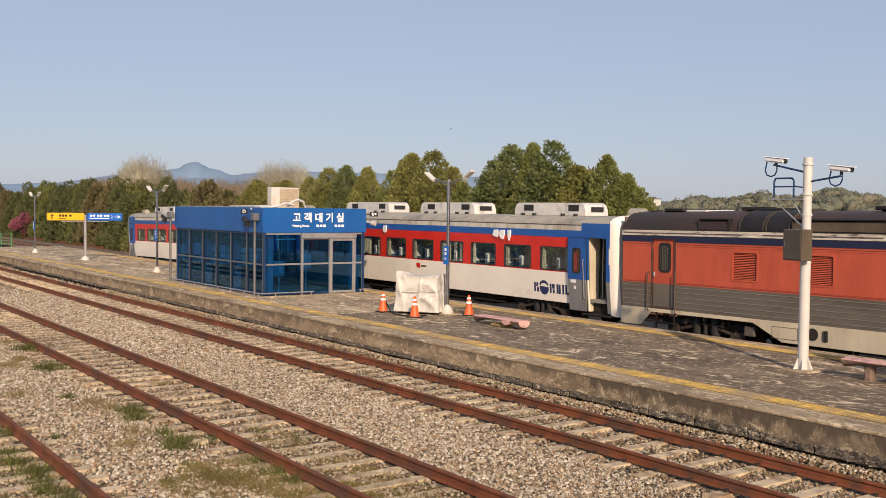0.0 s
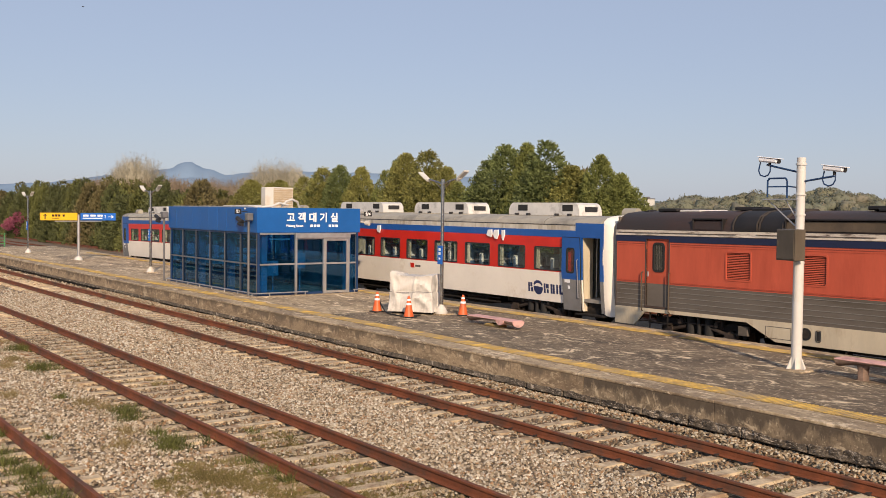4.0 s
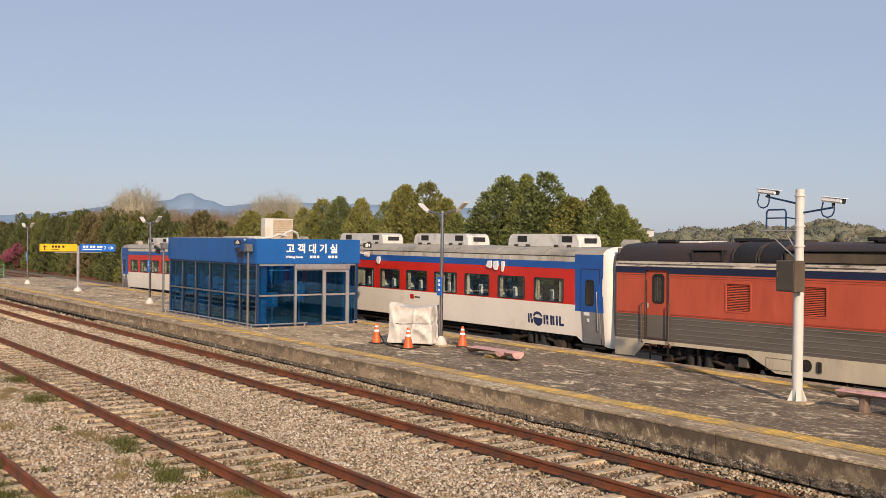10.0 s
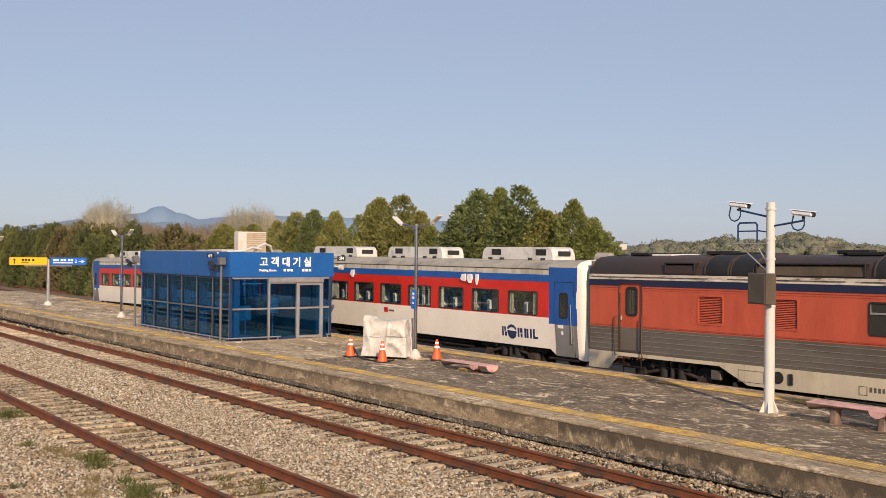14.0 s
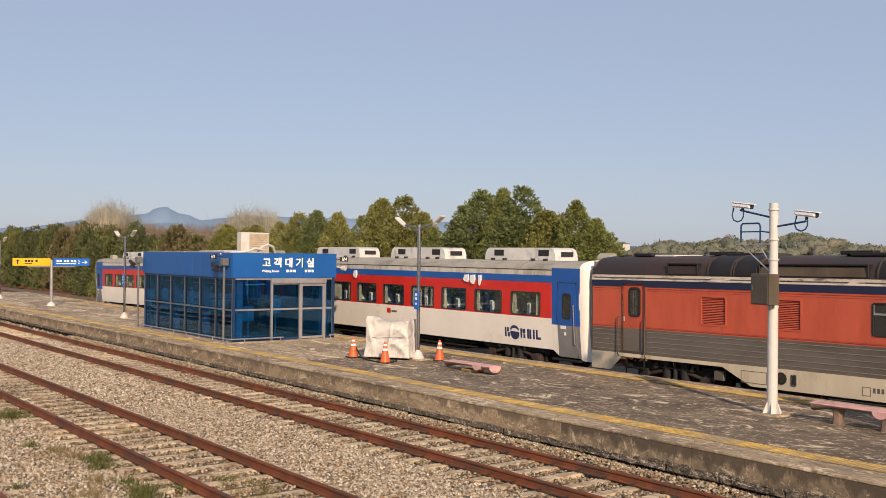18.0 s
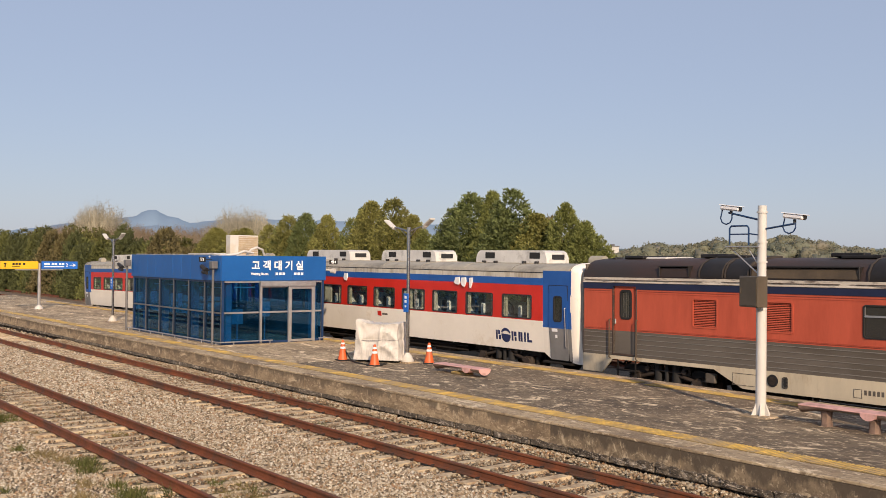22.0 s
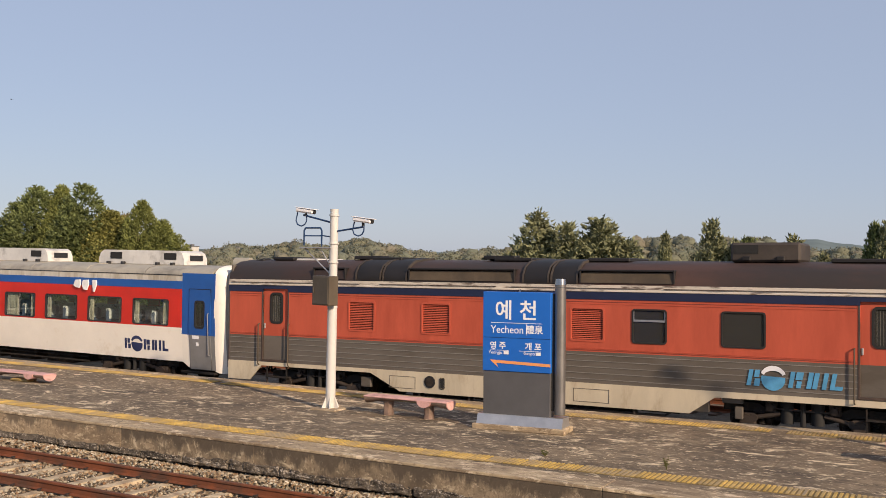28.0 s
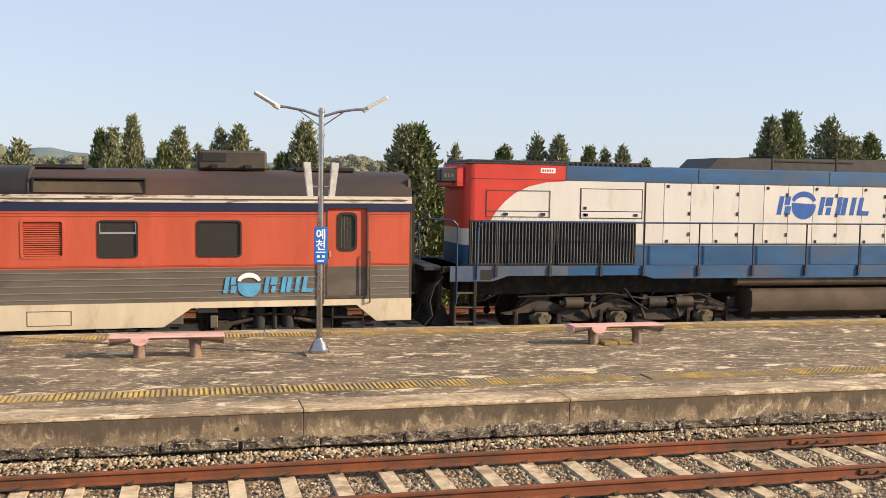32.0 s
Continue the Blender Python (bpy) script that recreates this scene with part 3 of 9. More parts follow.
for a, b in ((P0 - 0.02, P0 + 0.617), (P1 - 0.547, P1)):
    joints = [1.86, 5.70]
    while joints[0] > PX0:
        joints.insert(0, max(PX0, joints[0] - rng.choice((3.1, 6.2, 6.2, 9.3))))
    while joints[-1] < PX1:
        joints.append(min(PX1, joints[-1] + rng.choice((6.2, 6.2, 9.3))))
    for x, e in zip(joints, joints[1:]):
        g = Geo()
        g.box(x + 0.004, e - 0.004, a, b, PLAT - 0.048, PLAT + 0.002 + rng.uniform(0, 0.003), 0.010)
        draw_in(g)
        part("edge_stone", g, M_edge, root)
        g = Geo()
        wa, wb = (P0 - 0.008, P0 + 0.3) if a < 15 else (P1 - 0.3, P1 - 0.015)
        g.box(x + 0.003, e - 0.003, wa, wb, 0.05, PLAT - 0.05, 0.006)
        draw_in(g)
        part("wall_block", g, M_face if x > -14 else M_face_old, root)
g = Geo()
g.rod((0.99, P0 - 0.02, 0.225), (0.99, P0 + 0.05, 0.225), 0.028, seg=12)
part("drain_pipe", g, M_recess, root)
# rough footing stones, coloured as shade under the wall, and the crumbled edge above
k = -62.0
while k < 20:
    l_ = rng.uniform(0.5, 1.5)
    g = Geo()
    g.box(k + 0.012, k + l_ - 0.012, P0 + rng.uniform(0.06, 0.12), P0 + 0.35, -0.30, 0.00 + rng.uniform(-0.02, 0.02), 0.025)
    for v in g.bm.verts:
        v.co += Vector((rng.uniform(-1, 1), rng.uniform(-1, 1), rng.uniform(-1, 1))) * 0.02
    part("footing_stone", g, M_recess, root)
    k += l_
nx, nz = 3400, 8
gx, gu = np.meshgrid(np.linspace(-62, 20, nx), np.linspace(0, 1, nz))
near_ = np.clip((gx + 19) / 7, 0.25, 1.0)             # soundest in the west
bite = np.clip(0.5 + 0.5 * np.sin(gx * 1.55 + 1.3 * np.sin(gx * 0.7)) + 0.35 * np.sin(gx * 4.3 + np.sin(gx * 1.9)), 0, 1.3)
tall = near_ * (0.018 + 0.062 * bite + 0.007 * np.sin(gx * 17) + 0.005 * np.sin(gx * 41))
cr = np.random.default_rng(8)
lump = cr.normal(size=(nz, nx))
lump = (lump + np.roll(lump, 1, 1) + np.roll(lump, -1, 1)) / 3
seam = np.abs((gx * 0.83 + 0.3 * np.sin(gx * 0.5)) % 1 - 0.5) > 0.485      # open joints between the blocks of the footing
deep = np.where(gu > 0.93, -0.012, near_ * (0.004 + 0.016 * np.abs(lump) + 0.008 * np.sin(gx * 19 + gu * 4))) - 0.05 * (gu < 0.08) - 0.05 * seam
low_ = -0.070 + 0.006 * np.sin(gx * 3.1) + 0.004 * np.sin(gx * 9.7)
verts = np.stack([gx, P0 - 0.008 - deep, low_ + gu * (0.056 + tall - low_) + 0.006 * lump * (gu > 0.08)], -1).reshape(-1, 3)
i4 = np.arange(nx * nz).reshape(nz, nx)
me = bpy.data.meshes.new("crumbled_edge")
me.from_pydata(verts.tolist(), [], np.stack([i4[:-1, :-1], i4[:-1, 1:], i4[1:, 1:], i4[1:, :-1]], -1).reshape(-1, 4).tolist())
me.materials.append(M_crumbled)
ob = new("crumbled_edge", me)
ob.parent, ob.location = root, (20, -17.0, -PLAT)
tagged(ob, "crumbling dark and pale concrete along the foot")
stones("ballast_stones", 9000, -44, 16, P0 - 0.17, P0 + 0.12, 47, (0.015, 0.030), GZ + 0.085, "small ballast stones heaped along the foot of the platform", rise=0.03, m=M_stone)
stones("ballast_stones", 12000, -44, 16, P0 - 0.36, P0 + 0.10, 43, (0.015, 0.032), GZ + 0.045, "ballast stones banked against the foot of the platform", rise=0.07, m=M_stone_mid)

# tactile strips: ribbed yellow tiles
g = Geo()
g.box(-0.147, 0.147, -0.225, 0.225, 0.0, 0.008)
for k in range(4):
    xx = -0.11 + k * 0.073
    g.box(xx - 0.019, xx + 0.019, -0.215, 0.215, 0.007, 0.020)
TILE = mesh_of(g, M_tactile, "tile")
TILE.materials.append(M_groove)
for f in TILE.polygons:
    f.material_index = 1 if max(TILE.vertices[v].co.z for v in f.vertices) < 0.0085 else 0


def strip(y, x0, x1, label, draw):
    st = thing("tactile_paving", ((x0 + x1) / 2, y, PLAT), label, "tactile paving", "tactile strips")
    rng = random.Random(int(y))
    n = int((x1 - x0) / 0.3)
    for k in range(n):
        if rng.random() < 0.006:
            continue
        ob = new("tile", TILE)
        ob.parent = st
        ob.location = (x0 + k * 0.3 - (x0 + x1) / 2, 0.03 * math.sin(k * 0.13) + rng.uniform(-0.006, 0.006) - draw * bend(x0 + k * 0.3), 0.003)


strip(14.61, -70, 20, "worn yellow ribbed tactile tiles along the platform edge", 0.52)
strip(20.0, -66, 24, "worn yellow ribbed tactile tiles along the train side of the platform", 0.62)

# ---- the train; x in its place before it leaves ----
NEAR = TRAIN_Y - SIDE
FAR = TRAIN_Y + SIDE
M_orange = mat("faded_orange_paint", (0.535, 0.106, 0.060), 0.55, 0, 0.10, 1.1, 0.06, 30, dirt=(0.43, 0.082, 0.046), amount=0.3, dscale=0.8, stretch=(1.6, 1, 0.35), spec=0.22)
M_gengrey = mat("grey_brown_paint", (0.150, 0.133, 0.114), 0.6, 0, 0.12, 1.0, 0.06, 30, dirt=(0.103, 0.088, 0.072), amount=0.4, stretch=(0.35, 1, 1), spec=0.2)
M_cream = mat("cream_paint", (0.61, 0.535, 0.395), 0.6, 0, 0.08, 1.2, 0.04, 30, dirt=(0.44, 0.36, 0.25), amount=0.2, dscale=1.6, stretch=(1.5, 1, 0.5))
M_navy = mat("navy_paint", (0.012, 0.019, 0.058), 0.45, 0, 0.1, 2)
M_gutter = mat("chipped_white_gutter", (0.66, 0.60, 0.51), 0.65, 0, 0.10, 2, 0.1, 30, dirt=(0.11, 0.08, 0.065), amount=0.27, dscale=9, stretch=(0.22, 1, 1))
M_roofbrown = mat("soot_brown_roof", (0.066, 0.034, 0.026), 0.62, 0, 0.25, 0.8, 0.15, 20, dirt=(0.030, 0.023, 0.021), amount=0.6, dscale=0.55, stretch=(0.4, 1, 1))
M_rooftan = mat("dusty_roof_panel", (0.105, 0.079, 0.051), 0.7, 0, 0.2, 2, dirt=(0.06, 0.045, 0.03), amount=0.4, dscale=1.2)
M_sootbox = mat("sooty_roof_housing", (0.062, 0.050, 0.041), 0.7, 0, 0.25, 2)
M_bellow = mat("grey_bellows", (0.27, 0.25, 0.22), 0.8, 0, 0.15, 3)
M_roofdark = mat("sooty_roof_hatch", (0.014, 0.012, 0.012), 0.6, 0.0, 0.3, 2)
M_red = mat("coach_red", (0.62, 0.028, 0.014), 0.38, 0, 0.08, 1.5)
M_coachwhite = mat("coach_white", (0.89, 0.845, 0.755), 0.4, 0, 0.04, 0.9, dirt=(0.76, 0.69, 0.57), amount=0.10)
M_coachblue = mat("coach_blue", (0.012, 0.095, 0.36), 0.4, 0, 0.1, 1.5)
M_coachgrey = mat("coach_door_grey", (0.22, 0.22, 0.22), 0.5, 0, 0.1, 2)
M_cant = mat("cant_rail_cream", (0.60, 0.575, 0.50), 0.55, 0, 0.12, 1.5, dirt=(0.36, 0.32, 0.25), amount=0.3, dscale=1.2, stretch=(2.5, 1, 0.4))
M_roofgrey = mat("coach_roof_grey", (0.46, 0.43, 0.355), 0.6, 0, 0.18, 0.8, 0.06, 20, dirt=(0.22, 0.21, 0.18), amount=0.45, dscale=0.8)
M_ac = mat("air_conditioner_grey", (0.70, 0.69, 0.65), 0.5, 0.1, 0.10, 1.5, dirt=(0.36, 0.35, 0.32), amount=0.25)
M_seat = mat("seat_blue_cloth", (0.06, 0.10, 0.175), 0.9, 0, 0.2, 8)
M_cover = mat("white_headrest_cloth", (0.85, 0.86, 0.86), 0.9)
M_inside = mat("coach_lining", (0.33, 0.31, 0.28), 0.8)
M_curtain = mat("cream_curtain", (0.55, 0.52, 0.42), 0.9, 0, 0.25, 9)
M_cyan = mat("logo_cyan", (0.09, 0.36, 0.62), 0.5, 0, 0.15, 3)
M_logonavy = mat("logo_navy", (0.02, 0.035, 0.12), 0.45)
M_logoblue = mat("logo_blue", (0.012, 0.10, 0.40), 0.45)
M_locoblue = mat("locomotive_blue", (0.008, 0.092, 0.235), 0.5, 0, 0.18, 1.2, dirt=(0.045, 0.075, 0.135), amount=0.4, dscale=0.9, stretch=(0.6, 1, 1.6))
M_dustyblue = mat("dusty_locomotive_blue", (0.075, 0.105, 0.150), 0.65, 0, 0.2, 2.0, dirt=(0.04, 0.08, 0.16), amount=0.35, dscale=1.5)
M_locored = mat("locomotive_red", (0.58, 0.045, 0.03), 0.48, 0, 0.1, 1.2)
M_lococream = mat("locomotive_cream", (0.63, 0.625, 0.595), 0.45, 0, 0.05, 1.0, dirt=(0.52, 0.50, 0.45), amount=0.16, stretch=(1.4, 1, 0.4))
M_tank = mat("dusty_tank", (0.11, 0.082, 0.06), 0.7, 0.1, 0.2, 1.5, dirt=(0.06, 0.045, 0.035), amount=0.4)
M_truck = mat("dusty_truck_casting", (0.075, 0.055, 0.042), 0.7, 0.1, 0.3, 3, 0.3, 30, dirt=(0.02, 0.016, 0.014), amount=0.5, dscale=3)
# paler than the grey side: the sunlit rib edges are put into the colour
M_ribpale = mat("rib_highlight", (0.235, 0.220, 0.195), 0.6, 0, 0.2, 3)
M_orangeline = mat("darkened_orange_seam", (0.24, 0.048, 0.030), 0.6, 0, 0.2, 3)
M_doorframe = mat("grimy_door_frame", (0.085, 0.058, 0.046), 0.6, 0, 0.25, 4)
M_grimygreen = mat("grimy_axle_cover", (0.15, 0.125, 0.075), 0.6, 0.1, 0.3, 8)


def wheelset(root, x, r, z=None):
    """Two wheels on an axle, with its own origin, so that it can roll."""
    g = Geo()
    for s in (-1, 1):
        g.rod((0, s * 0.70, 0), (0, s * 0.83, 0), r, seg=28)
        g.rod((0, s * 0.68, 0), (0, s * 0.70, 0), r + 0.028, seg=28)
        g.rod((0, s * 0.83, 0), (0, s * 0.87, 0), r * 0.45, r * 0.35, seg=20)
    g.rod((0, -0.9, 0), (0, 0.9, 0), 0.08)
    ob = new("wheelset", mesh_of(g, M_wheel, "wheelset"))
    ob.parent = root
    o = ORIGIN[root.name]
    ob.location = (x - o[0], 0, r)
    ROLLERS.append((ob, x - o[0], r))


ROLLERS = []


def bogie(root, xc, base=2.2, r=0.43, y=None):
    """A coach bogie: frame, axle boxes, coil springs, dampers and steps of pipe."""
    for s in (-1, 1):
        yy = TRAIN_Y + s * 1.03
        g = Geo()
        h = base / 2
        prof = [(xc - h - 0.5, 0.62), (xc - h - 0.5, 0.78), (xc - h + 0.2, 0.80), (xc - 0.6, 0.66), (xc + 0.6, 0.66), (xc + h - 0.2, 0.80), (xc + h + 0.5, 0.78), (xc + h + 0.5, 0.62), (xc + h - 0.1, 0.62), (xc + 0.5, 0.46), (xc - 0.5, 0.46), (xc - h + 0.1, 0.62)]
        g.bm.verts.ensure_lookup_table()
        lo = [g.bm.verts.new((a, yy - 0.08, b)) for a, b in prof]
        hi = [g.bm.verts.new((a, yy + 0.08, b)) for a, b in prof]
        fs = [g.bm.faces.new((lo[i], lo[(i + 1) % len(lo)], hi[(i + 1) % len(lo)], hi[i])) for i in range(len(lo))]
        fs += [g.bm.faces.new(lo[::-1]), g.bm.faces.new(hi)]
        bmesh.ops.recalc_face_normals(g.bm, faces=fs)
        part("bogie_frame", g, M_under, root)
        for k in (-1, 1):
            g = Geo()
            ax = xc + k * h
            g.box(ax - 0.17, ax + 0.17, yy - 0.18, yy + 0.06, r - 0.16, r + 0.17, 0.03)
            g.rod((ax, yy + s * 0.02, r), (ax, yy + s * 0.24, r), 0.15, 0.13, seg=16)
            part("axle_box", g, M_truck, root)
            for q in (-0.27, 0.27):
                g = Geo()
                prof = [(0.06, 0.0)]
                for i in range(6):
                    prof += [(0.085, 0.004 + i * 0.055), (0.085, 0.028 + i * 0.055), (0.062, 0.034 + i * 0.055), (0.062, 0.050 + i * 0.055)]
                g.lathe(prof, (ax + q, yy, 0.36), 12)
                part("coil_spring", g, M_under, root)
        g = Geo()
        for q in (-0.3, 0.3):
            g.rod((xc + q, yy - 0.02 + s * 0.1, 0.42), (xc + q, yy - 0.02 + s * 0.1, 0.95), 0.13, seg=14)
        g.rod((xc + 0.02, yy + s * 0.2, 0.38), (xc + 0.02, yy + s * 0.2, 0.98), 0.055, seg=10)
        g.box(xc - 0.55, xc + 0.55, yy - 0.1, yy + 0.1, 0.84, 0.94, 0.02)
        part("air_spring", g, M_black, root)
        for q in (-0.95, 0.95):
            g = Geo()
            g.rod((xc + q, yy + s * 0.16, 0.50), (xc + q * 0.45, yy + s * 0.16, 0.62), 0.05, seg=10)
            g.rod((xc + q, yy + s * 0.10, 0.50), (xc + q, yy + s * 0.24, 0.50), 0.075, seg=12)
            part("damper", g, M_truck, root)
        for q in (-0.62, 0.62):
            g = Geo()
            g.box(xc + q - 0.12, xc + q + 0.12, yy + s * 0.08 - 0.06, yy + s * 0.08 + 0.06, 0.62, 0.86, 0.02)
            g.rod((xc + q, yy + s * 0.12, 0.74), (xc + q, yy + s * 0.26, 0.74), 0.07, seg=12)
            part("brake_unit", g, M_truck, root)
        g = Geo()
        g.tube([(xc - 1.5, yy + s * 0.2, 0.92), (xc - 0.7, yy + s * 0.22, 0.90), (xc - 0.5, yy + s * 0.22, 0.72), (xc + 0.5, yy + s * 0.22, 0.70), (xc + 0.8, yy + s * 0.2, 0.90), (xc + 1.6, yy + s * 0.2, 0.92)], 0.022, 7)
        part("brake_pipe", g, M_truck, root)
    for k in (-1, 1):
        wheelset(root, xc + k * base / 2, r)


def band(root, name, material, z0, z1, x0, x1, holes, label="", proud=0.0, both=True):
    g = Geo()
    g.panel("y", NEAR - proud, 0.05, x0, x1, z0, z1, holes)
    part(name, g, material, root, label)
    if both:
        g = Geo()
        g.panel("y", FAR + proud - 0.05, 0.05, x0, x1, z0, z1, holes)
        part(name, g, material, root, label)


def roof_profile(eave, top, half=SIDE):
    pts = [(-half, eave), (-half + 0.03, eave + (top - eave) * 0.30), (-half + 0.16, eave + (top - eave) * 0.62), (-half + 0.45, eave + (top - eave) * 0.86), (-half + 0.95, top - 0.02), (0, top)]
    full = pts + [(-a, b) for a, b in pts[-2::-1]]
    return [(a + TRAIN_Y, b) for a, b in full]


def logo(parent, x0, z0, h, y, letters, globe, slant=0.18, arc=None):
    """The operator's mark as plain slanted bars beside a striped globe."""
    t = 0.004
    u = x0

    def bar(a, w, zlo=0.0, zhi=1.0):
        g = Geo()
        g.extrude([(u + a * h + slant * h * zlo, z0 + zlo * h), (u + (a + w) * h + slant * h * zlo, z0 + zlo * h),
                   (u + (a + w) * h + slant * h * zhi, z0 + zhi * h), (u + a * h + slant * h * zhi, z0 + zhi * h)], "y", y - t, y)
        part("mark_bar", g, letters, parent, "bar in the operator's colour")
    bar(0.0, 0.26)
    bar(0.36, 0.30, 0.54, 1.0)
    bar(0.44, 0.34, 0.0, 0.46)
    for a, w, lo, hi in ((2.50, 0.26, 0, 1), (2.84, 0.42, 0.5, 0.98), (2.96, 0.28, 0, 0.42), (3.56, 0.28, 0, 1), (3.90, 0.28, 0, 0.98), (4.44, 0.26, 0, 1), (4.90, 0.26, 0, 1), (5.16, 0.46, 0, 0.24)):
        bar(a, w, lo, hi)
    cx, cz, r = x0 + 1.62 * h, z0 + 0.52 * h, 0.72 * h
    for (a0, a1, lo) in ((200, 340, -1.0), (20, 160, 0.30)):
        g = Geo()
        if lo < 0:
            pts = [(cx + r * math.cos(radians(a)), cz - 0.05 * h + r * math.sin(radians(a))) for a in range(165, 376, 12)]
        else:
            out_ = [(cx + r * 1.05 * math.cos(radians(a)), cz + 0.12 * h + r * 0.9 * math.sin(radians(a))) for a in range(15, 166, 10)]
            inn = [(cx + r * 0.8 * math.cos(radians(a)), cz + 0.10 * h + r * 0.50 * math.sin(radians(a))) for a in range(165, 14, -10)]
            pts = out_ + inn
        g.extrude(pts, "y", y - t, y)
        part("globe", g, globe if lo < 0 else (arc or letters), parent)


def digits(parent, x, z, n, w, h, y, material, name="number_bar"):
    """A running number that is not spelled out: small upright bars."""
    for k in range(n):
        g = Geo()
        g.box(x + k * w, x + k * w + w * 0.62, y - 0.003, y, z, z + h)
        part(name, g, material, parent)


def gen_car():
    x0, x1 = -20.22, -2.46
    xc = (x0 + x1) / 2
    root = thing("generator_car", (xc, TRAIN_Y, 0), "orange, grey and cream generator car with sooty brown roof", "railway car", "train")
    wins = [(-11.63, -10.90), (-8.89, -8.16), (-6.96, -6.10)]
    grilles = [(-16.32, -15.56), (-14.18, -13.42), (-10.33, -9.56)]
    doors = [(-19.06, -18.24), (-4.28, -3.44)]
    holes = [(a, b, 1.98, 2.69) for a, b in wins] + [(a, b, 1.98, 2.70) for a, b in grilles] + [(a, b, 1.10, 2.98) for a, b in doors]
    band(root, "orange_side", M_orange, 1.73, 2.90, x0, x1, holes)
    band(root, "grey_side", M_gengrey, 1.03, 1.73, x0, x1, holes, "ribbed grey-brown lower side")
    for k in range(5):
        z = 1.12 + k * 0.135
        g = Geo()
        for a, b in ((x0, doors[0][0]), (doors[0][1], doors[1][0]), (doors[1][1], x1)):
            g.box(a + 0.05, b - 0.05, NEAR - 0.009, NEAR + 0.01, z - 0.009, z + 0.009)
        part("rib", g, M_ribpale, root)
    g = Geo()
    for z in (1.80, 2.80):
        for a, b in ((x0, doors[0][0]), (doors[0][1], doors[1][0]), (doors[1][1], x1)):
            g.box(a + 0.08, b - 0.08, NEAR - 0.008, NEAR + 0.01, z - 0.008, z + 0.008)
    part("moulding", g, M_orange, root)
    for z in (1.765, 2.845):
        g = Geo()
        for a, b in ((x0, doors[0][0]), (doors[0][1], doors[1][0]), (doors[1][1], x1)):
            g.box(a + 0.06, b - 0.06, NEAR - 0.004, NEAR + 0.01, z - 0.007, z + 0.007)
        part("panel_line", g, M_orangeline, root)
    for a, b in doors:
        g = Geo()
        g.box(a - 0.035, a, NEAR - 0.010, NEAR + 0.06, 1.06, 3.02, 0.004)
        g.box(b, b + 0.035, NEAR - 0.010, NEAR + 0.06, 1.06, 3.02, 0.004)
        g.box(a - 0.035, b + 0.035, NEAR - 0.010, NEAR + 0.06, 2.98, 3.02, 0.004)
        g.box(a - 0.035, b + 0.035, NEAR - 0.016, NEAR + 0.06, 1.05, 1.10, 0.004)
        part("door_surround", g, M_doorframe, root, "grimy dark door surround")
    for x in (x0, x1 - 0.035):
        g = Geo()
        g.box(x, x + 0.035, NEAR - 0.008, NEAR + 0.05, 1.03, 3.06, 0.004)
        part("corner_bead", g, M_doorframe, root)
    g = Geo()
    for a, b in ((x0 + 0.1, -16.0), (-15.4, -12.2), (-11.8, -8.6), (-8.2, x1 - 0.1)):
        g.box(a, b, NEAR - 0.035, NEAR - 0.01, 3.145, 3.158)
    part("drip_strip", g, M_doorframe, root)
    band(root, "navy_stripe", M_navy, 2.90, 3.07, x0, x1, holes, proud=0.012)
    g = Geo()
    g.box(x0, x1, NEAR - 0.03, NEAR + 0.04, 3.07, 3.12, 0.01)
    g.box(x0, x1, FAR - 0.04, FAR + 0.03, 3.07, 3.12, 0.01)
    part("rain_gutter", g, M_gutter, root)
    g = Geo()
    g.box(x0, x1, NEAR - 0.005, NEAR + 0.05, 3.12, 3.225)
    g.box(x0, x1, FAR - 0.05, FAR + 0.005, 3.12, 3.225)
    part("cant_rail", g, M_gutter, root)
    g = Geo()
    g.extrude(roof_profile(3.22, 3.78), "x", x0, x1)
    part("roof", g, M_roofbrown, root, angle=50)
    for a, b in ((-17.4, -16.45), (-14.55, -11.75), (-10.1, -8.0)):
        g = Geo()
        g.extrude([(NEAR - 0.02, 3.27), (NEAR + 0.02, 3.50), (NEAR + 0.10, 3.53), (NEAR + 0.2, 3.27)], "x", a, b)
        pn = part("roof_panel", g, M_roofbrown if b < -16 else M_rooftan, root)
        g = Geo()
        g.box(a - 0.03, b + 0.03, NEAR - 0.035, NEAR + 0.24, 3.525, 3.565, 0.008)
        for x in (a - 0.03, b - 0.01):
            g.box(x, x + 0.04, NEAR - 0.03, NEAR + 0.10, 3.27, 3.53, 0.006)
        part("panel_frame", g, M_roofdark, pn)
    for a, b in ((-16.1, -15.4), (-15.3, -14.65), (-11.5, -10.9), (-10.8, -10.2)):
        g = Geo()
        pr = [(y_, z_ + 0.025) for y_, z_ in roof_profile(3.26, 3.79)[:6]]
        g.extrude([(y_ - 0.015, z_) for y_, z_ in pr] + [(y_, z_ - 0.08) for y_, z_ in pr[::-1]], "x", a, b)
        hatch = part("roof_hatch", g, M_roofdark, root)
        for q in (a - 0.03, b - 0.01):
            g = Geo()
            g.extrude([(y_ - 0.03, z_ + 0.012) for y_, z_ in pr] + [(y_, z_ - 0.06) for y_, z_ in pr[::-1]], "x", q, q + 0.04)
            part("hatch_rib", g, M_sootbox, hatch)
    for a, b in ((-16.1, -15.2), (-12.6, -11.6), (-10.2, -9.2), (-4.9, -3.6), (-19.3, -18.6)):
        g = Geo()
        g.box(a, b, TRAIN_Y - 0.75, TRAIN_Y + 0.75, 3.75, 3.84, 0.02)
